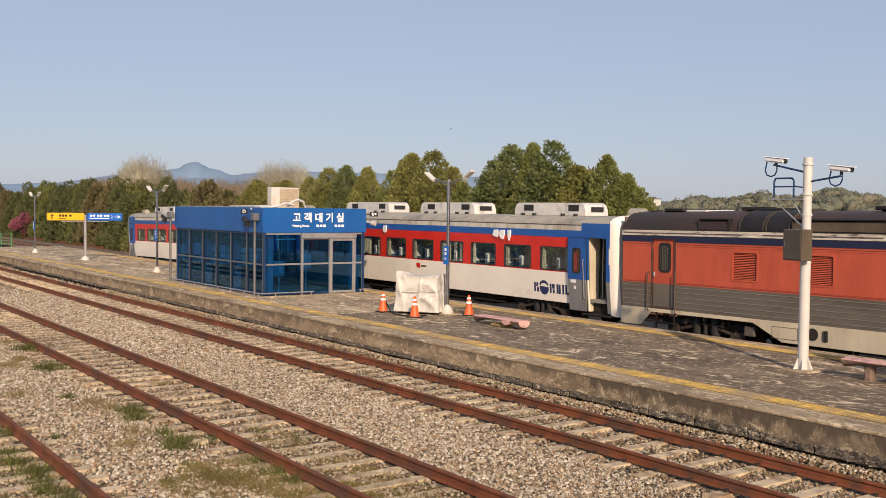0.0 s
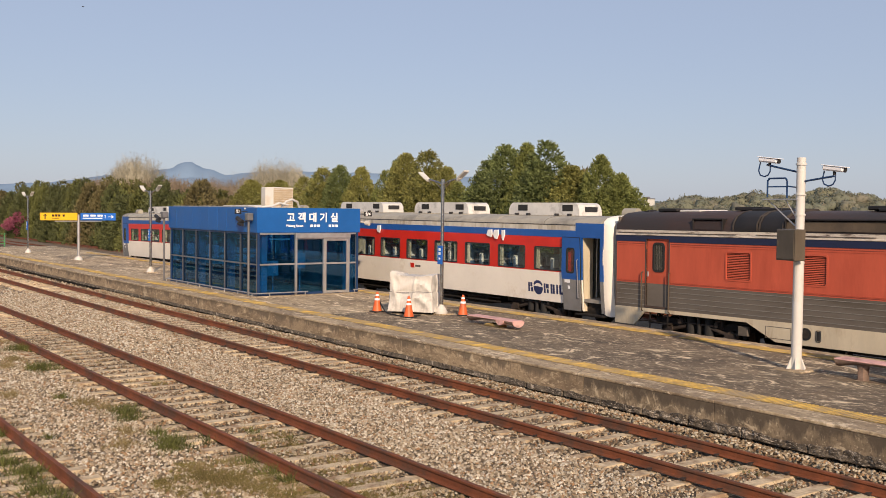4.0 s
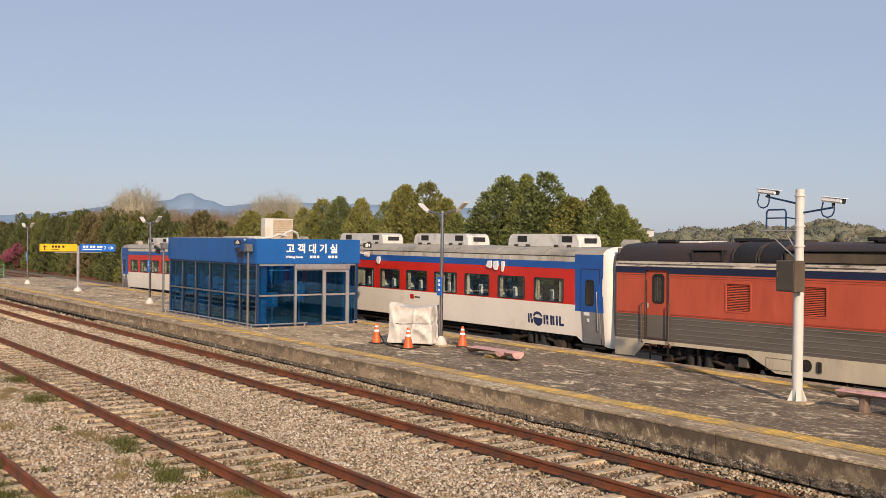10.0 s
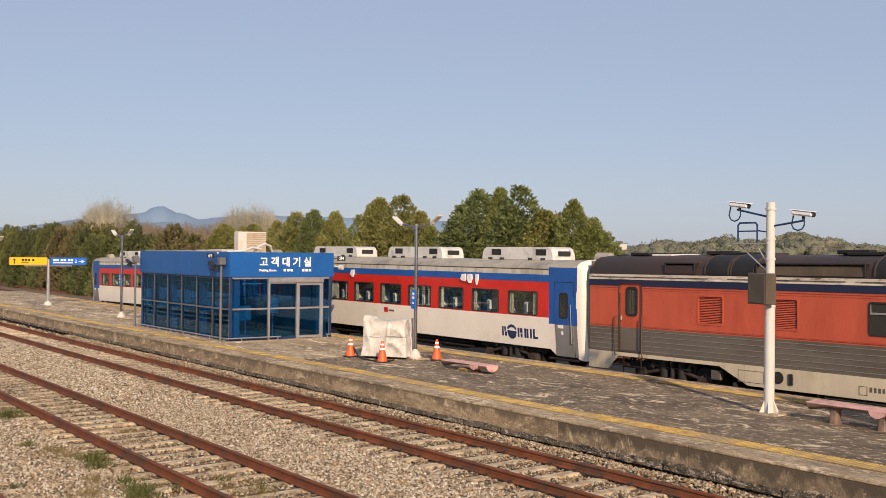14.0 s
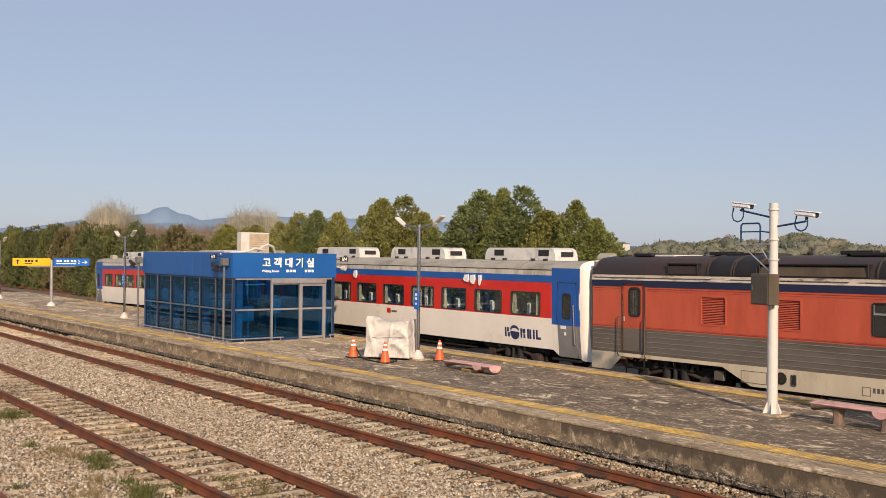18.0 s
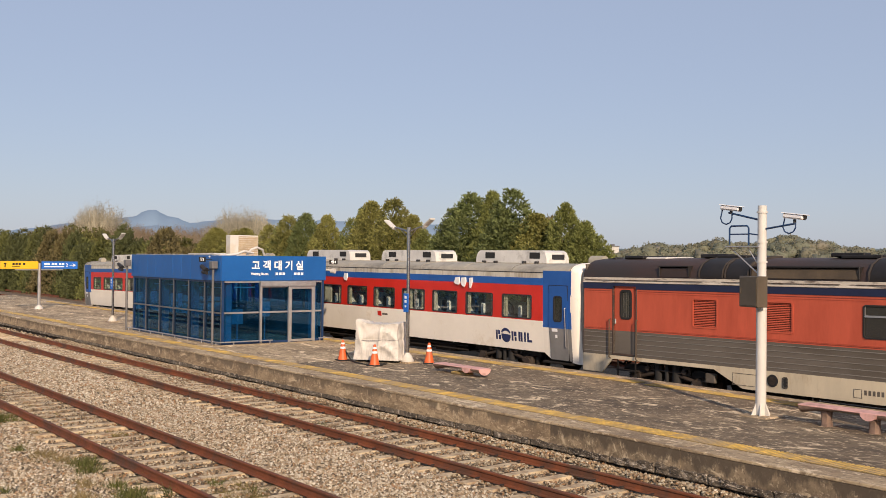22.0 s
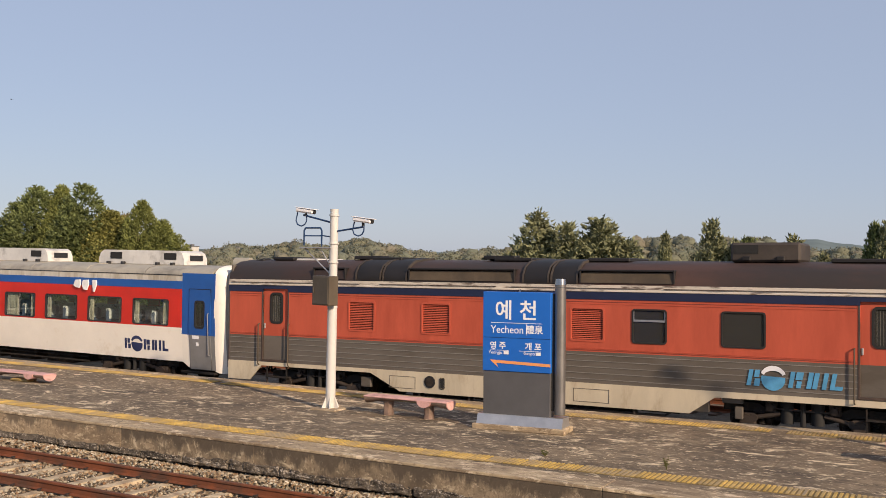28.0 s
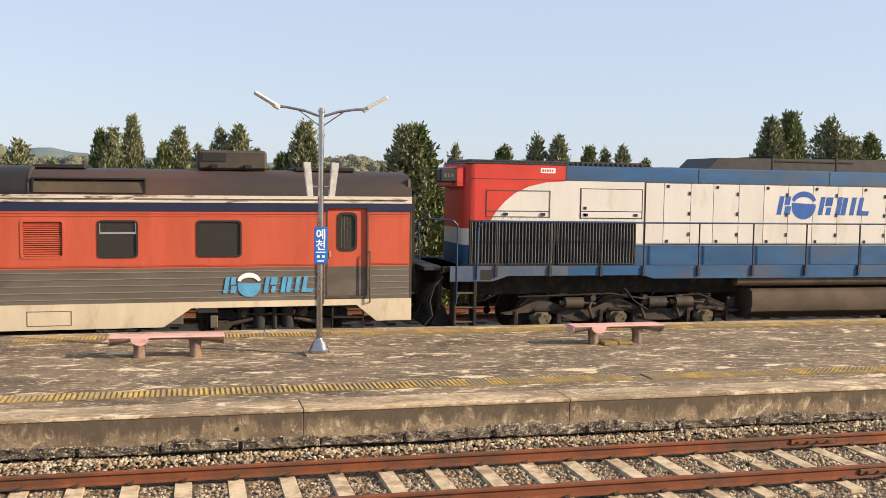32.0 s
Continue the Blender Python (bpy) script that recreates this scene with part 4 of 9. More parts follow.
        part("roof_cover", g, M_roofdark, root)
    for a, b, y, z, tilt in ((-20.1, -19.65, -0.55, 3.66, 12), (-16.75, -15.85, -0.45, 3.78, 0), (-12.95, -12.1, -0.45, 3.79, 0)):
        g = Geo()
        g.box(-(b - a) / 2, (b - a) / 2, -0.16, 0.16, -0.05, 0.05, 0.02)
        for q in (-0.3, 0.3):
            g.box((b - a) * q - 0.03, (b - a) * q + 0.03, -0.12, 0.12, -0.14, -0.05, 0.01)
        bmesh.ops.transform(g.bm, matrix=pose((a + b) / 2, TRAIN_Y + y, z + 0.05, 0, -tilt, 0), verts=g.bm.verts)
        part("roof_cowl", g, M_roofdark, root, "black low ventilator cowl")
    g = Geo()
    g.box(-19.1, -17.9, TRAIN_Y - 0.62, TRAIN_Y + 0.62, 3.74, 3.80, 0.015)
    part("roof_plate", g, M_ac, root, "pale metal roof plate")
    g = Geo()
    g.box(-6.95, -5.50, TRAIN_Y - 0.75, TRAIN_Y + 0.75, 3.76, 4.18, 0.05)
    box_ = part("roof_unit", g, M_sootbox, root, "sooty roof ventilation housing")
    g = Geo()
    g.box(-6.86, -6.36, TRAIN_Y - 0.765, TRAIN_Y - 0.73, 3.94, 4.13)
    part("unit_vent", g, M_black, box_)
    for a in (-6.6, -5.9):
        g = Geo()
        g.box(a - 0.09, a + 0.09, TRAIN_Y - 0.84, TRAIN_Y - 0.7, 3.78, 3.88, 0.02)
        part("bracket", g, M_roofdark, box_)
    # skirt with its two arches
    prof = [(x0, 0.53), (-19.48, 0.53), (-19.1, 0.93), (-15.66, 0.93), (-14.8, 0.52), (-7.65, 0.52), (-7.1, 0.90), (-3.66, 0.90), (-3.23, 0.55), (x1, 0.55), (x1, 1.03), (x0, 1.03)]
    for y in (NEAR - 0.004, FAR - 0.046):
        g = Geo()
        g.extrude(prof, "y", y, y + 0.05)
        part("skirt", g, M_cream, root, "cream skirt cut away over the bogies")
    for a, b in ((-15.09, -14.35), (-10.26, -9.42)):
        g = Geo()
        g.panel("y", NEAR - 0.010, 0.008, a, b, 0.60, 0.90, [(a + 0.012, b - 0.012, 0.612, 0.888)])
        part("hatch_seam", g, M_gengrey, root)
    g = Geo()
    g.rod((-13.95, NEAR - 0.02, 0.80), (-13.95, NEAR + 0.02, 0.80), 0.15, seg=24)
    part("exhaust_port", g, M_black, root)
    g = Geo()
    g.rod((-13.95, NEAR - 0.03, 0.80), (-13.95, NEAR - 0.015, 0.80), 0.10, 0.09, seg=24)
    part("port_ring", g, M_wheel, root)
    g = Geo()
    g.box(-13.68, -13.54, NEAR - 0.012, NEAR + 0.01, 0.64, 0.92, 0.03)
    part("exhaust_slot", g, M_black, root)
    g = Geo()
    g.panel("y", NEAR - 0.010, 0.008, -11.88, -11.68, 0.62, 0.82, [(-11.868, -11.692, 0.632, 0.808)])
    part("data_plate", g, M_gengrey, root)
    digits(root, -11.63, 0.70, 5, 0.10, 0.11, NEAR - 0.004, M_gengrey)
    # windows
    for i, (a, b) in enumerate(wins):
        g = Geo()
        ring(g, NEAR - 0.016, 0.05, a - 0.025, b + 0.025, 1.955, 2.715, 0.034, 0.075)
        w = part("window", g, M_black, root, "dark framed window")
        g = Geo()
        g.box(a, b, NEAR + 0.012, NEAR + 0.018, 1.95, 2.71)
        part("pane", g, G_dark, w)
        if i < 2:
            g = Geo()
            g.box(a + 0.01, b - 0.01, NEAR - 0.008, NEAR + 0.012, 2.435, 2.465)
            ring(g, NEAR - 0.004, 0.012, a + 0.012, b - 0.012, 2.46, 2.70, 0.018, 0.03)
            part("sash", g, M_alu, w)
    for a, b in grilles:
        g = Geo()
        ring(g, NEAR - 0.012, 0.05, a - 0.03, b + 0.03, 1.95, 2.73, 0.045, 0.07)
        w = part("grille", g, M_orange, root, "louvred orange grille")
        g = Geo()
        g.box(a, b, NEAR + 0.045, NEAR + 0.06, 1.97, 2.71)
        part("grille_back", g, M_black, w)
        for k in range(16):
            g = Geo()
            z = 2.008 + k * 0.0428
            g.extrude([(NEAR + 0.010, z), (NEAR + 0.014, z + 0.008), (NEAR + 0.042, z + 0.030), (NEAR + 0.040, z + 0.020)], "x", a + 0.012, b - 0.012)
            part("slat", g, M_orange, w)
    for a, b in doors:
        d = (a + 0.24, a + 0.60)
        g = Geo()
        g.panel("y", NEAR + 0.05, 0.04, a, b, 1.73, 2.98, [(d[0], d[1], 2.09, 2.85)])
        dr = part("door", g, M_orange, root, "orange and grey sliding door, shut")
        g = Geo()
        g.box(a, b, NEAR + 0.05, NEAR + 0.09, 1.10, 1.73)
        part("door_foot", g, M_gengrey, dr)
        g = Geo()
        ring(g, NEAR + 0.035, 0.05, d[0] - 0.035, d[1] + 0.035, 2.055, 2.885, 0.055, 0.12)
        part("door_seal", g, M_black, dr)
        g = Geo()
        g.box(d[0], d[1], NEAR + 0.065, NEAR + 0.071, 2.09, 2.85)
        part("door_pane", g, G_dark, dr)
        g = Geo()
        for k in range(5):
            g.rod((d[0] + 0.06 + k * 0.06, NEAR + 0.08, 2.12), (d[0] + 0.06 + k * 0.06, NEAR + 0.08, 2.80), 0.012, seg=6)
        part("window_guard", g, M_ac, dr)
        g = Geo()
        g.box(a + 0.02, a + 0.06, NEAR + 0.02, NEAR + 0.06, 1.92, 2.06, 0.008)
        part("latch", g, M_alu, dr)
        for xx in (a - 0.10, b + 0.06):
            g = Geo()
            g.tube([(xx, NEAR - 0.01, 2.05), (xx, NEAR - 0.07, 2.03), (xx, NEAR - 0.07, 0.98), (xx, NEAR - 0.01, 0.95)], 0.016)
            part("handrail", g, M_rooftan, root)
        g = Geo()
        for k, z in enumerate((0.36, 0.62)):
            g.box(a + 0.1, b - 0.05, NEAR + 0.02, NEAR + 0.24, z, z + 0.03)
        for xx in (a + 0.1, b - 0.08):
            g.box(xx, xx + 0.03, NEAR + 0.05, NEAR + 0.08, 0.36, 1.05)
        part("footstep", g, M_under, root)
    logo(root, -6.46, 1.20, 0.33, NEAR - 0.016, M_cyan, M_cyan, arc=M_lit)
    digits(root, -7.0, 0.84, 5, 0.06, 0.05, NEAR + 0.12, M_gutter)
    # body behind the sides
    g = Geo()
    g.box(x0 + 0.03, x1 - 0.03, NEAR + 0.10, FAR - 0.10, 0.98, 1.10)
    g.box(x0 + 0.02, x0 + 0.07, NEAR + 0.06, FAR - 0.06, 1.0, 3.6)
    g.box(x1 - 0.07, x1 - 0.02, NEAR + 0.06, FAR - 0.06, 1.0, 3.6)
    g.box(x0 + 0.1, x1 - 0.1, NEAR + 1.0, NEAR + 1.05, 1.1, 3.2)
    part("body_shell", g, M_gengrey, root)
    for x in (x0 + 0.05, x1 - 0.05):
        g = Geo()
        g.panel("x", x - 0.03, 0.06, NEAR + 0.055, FAR - 0.055, 1.0, 3.25, [(TRAIN_Y - 0.45, TRAIN_Y + 0.45, 1.1, 3.0)])
        part("end_wall", g, M_gengrey, root)
    for x, s in ((x0, -1), (x1, 1)):
        g = Geo()
        g.panel("x", x if s > 0 else x - 0.28, 0.28, TRAIN_Y - 0.55, TRAIN_Y + 0.55, 1.05, 3.1, [(TRAIN_Y - 0.42, TRAIN_Y + 0.42, 1.12, 2.98)])
        part("gangway_bellows", g, M_black, root)
        g = Geo()
        g.rod((x - s * 0.2, TRAIN_Y, 0.85), (x + s * 0.32, TRAIN_Y, 0.85), 0.10)
        g.box(x + s * 0.12, x + s * 0.34, TRAIN_Y - 0.16, TRAIN_Y + 0.16, 0.72, 0.98, 0.03)
        part("coupler", g, M_under, root)
        for yy in (-0.7, -0.35, 0.5):
            g = Geo()
            g.tube([(x, TRAIN_Y + yy, 0.95), (x + s * 0.18, TRAIN_Y + yy, 0.55), (x + s * 0.34, TRAIN_Y + yy * 0.9, 0.60)], 0.03, 7)
            part("brake_hose", g, M_under, root)
    bogie(root, -17.38)
    bogie(root, -5.4)
    for a, b, z in ((-14.6, -13.2, 0.35), (-12.9, -11.2, 0.42), (-10.9, -9.0, 0.38), (-8.8, -7.9, 0.45)):
        g = Geo()
        g.box(a, b, TRAIN_Y - 1.2, TRAIN_Y + 1.2, z, 0.98, 0.03)
        part("underfloor_box", g, M_under, root)
    for a, w, z0, z1 in ((-7.6, 0.34, 0.55, 0.86), (-6.98, 0.42, 0.78, 0.90), (-6.72, 0.16, 0.46, 0.72), (-19.9, 0.3, 0.5, 0.8), (-16.0, 0.3, 0.55, 0.8)):
        g = Geo()
        g.box(a, a + w, NEAR + 0.10, NEAR + 0.22, z0, z1, 0.015)
        part("junction_box", g, M_gengrey, root)
    for x in (-12.95, -10.95, -8.9, -14.3):
        g = Geo()
        g.box(x, x + 0.05, NEAR + 0.05, NEAR + 0.30, 0.30, 0.95, 0.008)
        part("hanger", g, M_truck, root)
    g = Geo()
    g.tube([(-15.2, NEAR + 0.12, 0.42), (-12.0, NEAR + 0.12, 0.40), (-8.2, NEAR + 0.12, 0.42), (-7.9, NEAR + 0.14, 0.6)], 0.025, 7)
    part("train_pipe", g, M_truck, root)
    return root


def coach(xl, xr, door_right, label):
    """A coach; u is measured from its door end."""
    def X(u):
        return xr - u if door_right else xl + u
    L = xr - xl
    xc = (xl + xr) / 2
    root = thing("passenger_coach", (xc, TRAIN_Y, 0), label, "railway car", "train")

    def span(u0, u1):
        return (min(X(u0), X(u1)), max(X(u0), X(u1)))
    nwin = int((L - 5.6) / 1.83)
    wins = [span(2.10 + 1.83 * k, 3.45 + 1.83 * k) for k in range(nwin)]
    holes = [(a, b, 1.81, 2.52) for a, b in wins]
    body = span(1.60, L - 1.60)
    band(root, "white_side", M_coachwhite, 0.80, 1.76, body[0], body[1], holes, "off-white lower side")
    band(root, "red_side", M_red, 1.76, 2.85, body[0], body[1], holes, "bright red window band")
    band(root, "blue_stripe", M_coachblue, 2.85, 3.07, body[0], body[1], [], proud=0.004)
    band(root, "cant_rail", M_cant, 3.07, 3.235, body[0], body[1], [], "pale cream cant rail")
    g = Geo()
    for yy in (NEAR - 0.014, FAR - 0.006):
        g.box(body[0], body[1], yy, yy + 0.02, 3.228, 3.250, 0.004)
    part("rain_gutter", g, M_darkgrey, root)
    rx = span(0.55, L - 0.5)
    g = Geo()
    g.extrude(roof_profile(3.24, 3.52), "x", rx[0], rx[1])
    part("roof", g, M_roofgrey, root, "streaked grey roof", angle=50)
    k = rx[0] + 1.2
    while k < rx[1] - 0.5:
        g = Geo()
        pr = [(y_, z_ + 0.006) for y_, z_ in roof_profile(3.24, 3.52)]
        g.extrude([(y_, z_ + 0.008) for y_, z_ in pr] + [(y_, z_ - 0.03) for y_, z_ in pr[::-1]], "x", k, k + 0.03)
        part("roof_seam", g, M_roofgrey, root)
        k += 2.4
    for u in (2.45, 8.22, 13.98):
        a, b = span(u, u + 3.5)
        y0, y1 = TRAIN_Y - 0.5, TRAIN_Y + 0.5
        g = Geo()
        g.extrude([(a, 3.44), (b, 3.44), (b - 0.02, 3.70), (b - 0.10, 3.86), (b - 0.24, 3.93), (a + 0.24, 3.93), (a + 0.10, 3.86), (a + 0.02, 3.70)], "y", y0, y1)
        ac = part("roof_air_conditioner", g, M_ac, root, "long pale grey roof air conditioner")
        for q in (a + 0.75, b - 0.55):
            g = Geo()
            g.box(q - 0.24, q + 0.24, y0 - 0.012, y0 + 0.02, 3.66, 3.86)
            part("vent", g, M_black, ac)
        for x in (a, b):
            g = Geo()
            g.box(x - 0.012, x + 0.012, y0 + 0.25, y1 - 0.22, 3.64, 3.80)
            part("vent", g, M_darkgrey, ac)
        g = Geo()
        g.box(a - 0.03, b + 0.03, y0 - 0.03, y1 + 0.03, 3.44, 3.52)
        part("base_frame", g, M_roofgrey, ac)
        for q in (a + 0.5, a + 1.1, b - 1.0, b - 0.4):
            g = Geo()
            g.box(q - 0.06, q + 0.06, y0 - 0.12, y0, 3.44, 3.58, 0.015)
            part("bracket", g, M_darkgrey, ac)
    # windows, with seats behind them
    for i, (a, b) in enumerate(wins):
        g = Geo()
        ring(g, NEAR - 0.008, 0.05, a - 0.02, b + 0.02, 1.79, 2.54, 0.034, 0.07)
        w = part("window", g, M_darkgrey, root)
        g = Geo()
        g.box(a, b, NEAR + 0.012, NEAR + 0.018, 1.81, 2.52)
        part("pane", g, G_train, w)
        g = Geo()
        g.box(a, b, FAR - 0.018, FAR - 0.012, 1.81, 2.52)
        part("pane", g, G_train, w)
        g = Geo()
        cw = 0.55 if i in (3, 6) else 0.14
        for k in range(int(cw / 0.07)):
            g.rod((a + 0.04 + k * 0.07, NEAR + 0.09, 1.80), (a + 0.04 + k * 0.07, NEAR + 0.09, 2.56), 0.038, seg=8)
        part("curtain", g, M_curtain, w)
        g = Geo()
        for k in range(2 if i % 3 else 4):
            g.rod((b - 0.04 - k * 0.065, NEAR + 0.09, 1.80), (b - 0.04 - k * 0.065, NEAR + 0.09, 2.56), 0.036, seg=8)
        part("curtain", g, M_curtain, w)
    g = Geo()
    g.box(-0.22, 0.22, -0.5, 0.5, 1.0, 1.42, 0.06)
    g.box(-0.26, -0.10, -0.5, 0.5, 1.35, 2.16, 0.07)
    seat = mesh_of(g, M_seat, "seat")
    g = Geo()
    for q in (-0.25, 0.25):
        g.box(-0.275, -0.085, q - 0.20, q + 0.20, 1.84, 2.175, 0.03)
    cover = mesh_of(g, M_cover, "headrest_cover")
    for k in range(int((L - 5.2) / 0.915)):
        for yy in (NEAR + 0.72, FAR - 0.72):
            ob = new("seat", seat)
            ob.parent = root
            ob.location = (X(2.75 + 0.915 * k) - xc, yy - TRAIN_Y, 0)
            c = new("headrest_cover", cover)
            c.parent = ob
    g = Geo()
    g.box(xl + 0.4, xr - 0.4, NEAR + 0.06, FAR - 0.06, 0.90, 1.0)
    g.box(xl + 0.4, xr - 0.4, NEAR + 0.06, FAR - 0.06, 3.05, 3.12)
    for u in (1.62, L - 1.62):
        g.panel("x", X(u) - 0.03, 0.06, NEAR + 0.06, FAR - 0.06, 1.0, 3.05, [(TRAIN_Y - 0.4, TRAIN_Y + 0.4, 1.0, 2.9)])
    part("interior_lining", g, M_inside, root)
    # vestibule: blue top, grey foot, plug door, white end fairing
    doors = []
    for end, uu in ((0, lambda u: X(u)), (1, lambda u: X(L - u))):
        s = (-1 if door_right else 1) * (1 if end == 0 else -1)    # +x way towards the coach middle
        door0, door1 = sorted((uu(0.55), uu(1.32)))
        v0, v1 = sorted((uu(0.40), uu(1.60)))
        hole = [(door0, door1, 0.62, 2.86)]
        for y0 in (NEAR, FAR - 0.05):
            g = Geo()
            g.panel("y", y0, 0.05, v0, v1, 2.86, 3.30, [])
            g.panel("y", y0, 0.05, v0, v1, 1.58, 2.86, hole)
            part("vestibule_blue", g, M_coachblue, root)
            inner, outer = sorted((uu(1.32), uu(1.60)), key=lambda q: abs(q - xc))
            g = Geo()
            g.extrude([(inner, 0.80), (outer, 0.62), (outer, 1.58), (inner, 1.58)], "y", y0, y0 + 0.05)
            part("vestibule_white", g, M_coachwhite, root)
            g = Geo()
            e0, e1 = sorted((uu(0.41), uu(0.55)))
            g.box(e0, e1, y0, y0 + 0.05, 0.62, 1.58)
            part("vestibule_foot", g, M_coachgrey, root)
        def bow(u, inset, foot):
            """The outline of the end, an inverted U drawn in by inset."""
            h = SIDE - 0.004 - inset
            arch = [(y_ - TRAIN_Y, z_) for y_, z_ in roof_profile(3.26, 3.58, SIDE - 0.004)]
            k = h / (SIDE - 0.004)
            up = [(-h, foot), (-h, 1.2), (-h, 2.2)] + [(a_ * k, b_ - inset * 0.9) for a_, b_ in arch] + [(h, 2.2), (h, 1.2), (h, foot)]
            down = [(a_ * (1 - 0.07 / h), b_ - (0.07 if b_ > 3 else 0)) for a_, b_ in up[::-1]]
            return [(uu(u), TRAIN_Y + a_, b_) for a_, b_ in up + down]
        g = Geo()
        last = (not door_right) and end == 0
        loft(g, [bow(0.43, 0.0, 0.60), bow(0.32, 0.005, 0.56), bow(0.20, 0.03, 0.55), bow(0.10, 0.09, 0.55), bow(0.03, 0.20, 0.55)])
        part("end_fairing", g, M_coachgrey if last else M_coachwhite, root, "grey end fairing" if last else "off-white end fairing that curves in all round", angle=60)
        g = Geo()
        loft(g, [bow(0.10, 0.10, 0.75), bow(-0.06, 0.09, 0.75), bow(-0.125, 0.11, 0.75)])
        part("outer_bellows", g, M_bellow, root, "grey rubber bellows")
        g = Geo()
        g.panel("x", min(uu(0.12), uu(0.16)), 0.04, NEAR + 0.12, FAR - 0.12, 0.70, 3.30, [(TRAIN_Y - 0.45, TRAIN_Y + 0.45, 1.05, 3.0)])
        part("end_wall", g, M_bellow, root)
        g = Geo()
        a0, a1 = sorted((uu(0.62), uu(0.10)))
        g.rod((a0, TRAIN_Y - 0.35, 3.60), (a1, TRAIN_Y - 0.35, 3.60), 0.17, seg=24)
        part("roof_vent", g, M_roofgrey, root)
        # the plug door
        w0, w1 = door0 + 0.23, door1 - 0.23
        dz = 1.58
        g = Geo()
        g.panel("y", NEAR - 0.015, 0.045, door0, door1, dz, 2.86, [(w0, w1, 1.80, 2.52)])
        dr = part("door", g, M_coachblue, root, "blue and grey plug door")
        g = Geo()
        g.box(door0, door1, NEAR - 0.015, NEAR + 0.03, 0.62, dz)
        part("door_foot", g, M_coachgrey, dr)
        g = Geo()
        ring(g, NEAR - 0.018, 0.02, door0 - 0.012, door1 + 0.012, 0.61, 2.872, 0.016, 0.03)
        part("door_edge", g, M_black, dr)
        g = Geo()
        ring(g, NEAR - 0.022, 0.05, w0 - 0.03, w1 + 0.03, 1.77, 2.55, 0.045, 0.09)
        part("door_seal", g, M_black, dr)
        g = Geo()
        g.box(w0, w1, NEAR + 0.0, NEAR + 0.006, 1.80, 2.52)
        part("door_pane", g, G_train, dr)
        g = Geo()
        hx = door1 - 0.06 if s < 0 else door0 + 0.06
        g.tube([(hx, NEAR - 0.02, 2.2), (hx, NEAR - 0.06, 2.18), (hx, NEAR - 0.06, 1.05), (hx, NEAR - 0.02, 1.03)], 0.014)
        part("door_handle", g, M_alu, dr)
        g = Geo()
        g.box(door0 + 0.12, door0 + 0.36, NEAR - 0.019, NEAR - 0.014, 1.47, 1.57)
        g.box(door0 + 0.25, door0 + 0.34, NEAR - 0.019, NEAR - 0.014, 1.28, 1.38)
        part("door_notice", g, M_lit, dr)
        doors.append((dr, s))
        for y0, y1 in ((FAR - 0.03, FAR + 0.005),):
            g = Geo()
            g.box(door0, door1, y0, y1, 0.62, 2.86)
            part("far_door", g, M_coachblue, root)
        g = Geo()
        g.box(v0, v1, NEAR - 0.10, NEAR + 0.5, 0.50, 0.56, 0.01)
        g.box(v0 + 0.1, v1 - 0.1, NEAR + 0.3, NEAR + 0.35, 0.56, 0.9)
        part("doorstep", g, M_under, root)
        # vestibule inside: pale walls
        g = Geo()
        a0, a1 = sorted((uu(0.12), uu(1.58)))
        g.box(a0, a1, TRAIN_Y + 0.5, TRAIN_Y + 0.55, 1.0, 3.05)
        part("vestibule_wall", g, M_coachgrey, root)
        g = Geo()
        g.box(door0 - 0.05, door0 - 0.005, NEAR + 0.055, NEAR + 0.30, 0.62, 2.86)
        part("door_jamb", g, M_cream, root, "cream door jamb")
        g = Geo()
        g.box(door0 - 0.05, door0 - 0.02, NEAR + 0.30, NEAR + 0.52, 0.62, 3.05)
        part("vestibule_side", g, M_cream, root)
        g = Geo()
        g.box(door0 - 0.06, door0 - 0.015, NEAR + 0.52, NEAR + 0.56, 0.62, 3.05, 0.008)
        part("partition_edge", g, M_black, root)
        g = Geo()
        g.rod((door0 + 0.16, NEAR + 0.50, 0.90), (door0 + 0.16, NEAR + 0.50, 2.95), 0.017, seg=10)
        part("grab_pole", g, M_alu, root)
        g = Geo()
        x = uu(0.0)
        sg = -s
        g.panel("x", min(x, x + sg * 0.2), 0.2, TRAIN_Y - 0.6, TRAIN_Y + 0.6, 1.0, 3.15, [(TRAIN_Y - 0.42, TRAIN_Y + 0.42, 1.1, 3.0)])
        part("gangway_bellows", g, M_black, root)
        g = Geo()
        g.rod((uu(0.3), TRAIN_Y, 0.85), (x + sg * 0.22, TRAIN_Y, 0.85), 0.09)
        part("coupler", g, M_under, root)
        for yy in (-0.8, -0.4, 0.5):
            g = Geo()
            g.tube([(x - sg * 0.05, TRAIN_Y + yy, 0.95), (x + sg * 0.1, TRAIN_Y + yy, 0.5), (x + sg * 0.22, TRAIN_Y + yy, 0.6)], 0.03, 7)
            part("brake_hose", g, M_under, root)
    bogie(root, X(3.6), r=0.43)
    bogie(root, X(L - 3.6), r=0.43)
    for u in (6.3, 8.0, 9.6, 11.6, 13.4):
        a, b = span(u, u + 1.2)
        g = Geo()
        g.box(a, b, TRAIN_Y - 1.05, TRAIN_Y + 1.05, 0.42, 0.88, 0.03)
        part("underfloor_box", g, M_under, root)
    a, b = span(5.5, L - 5.5)
    for z in (0.55, 0.68):
        g = Geo()
        g.rod((a, NEAR + 0.30, z), (b, NEAR + 0.30, z), 0.03, seg=8)
        part("underfloor_pipe", g, M_under, root)
    return root, doors, X


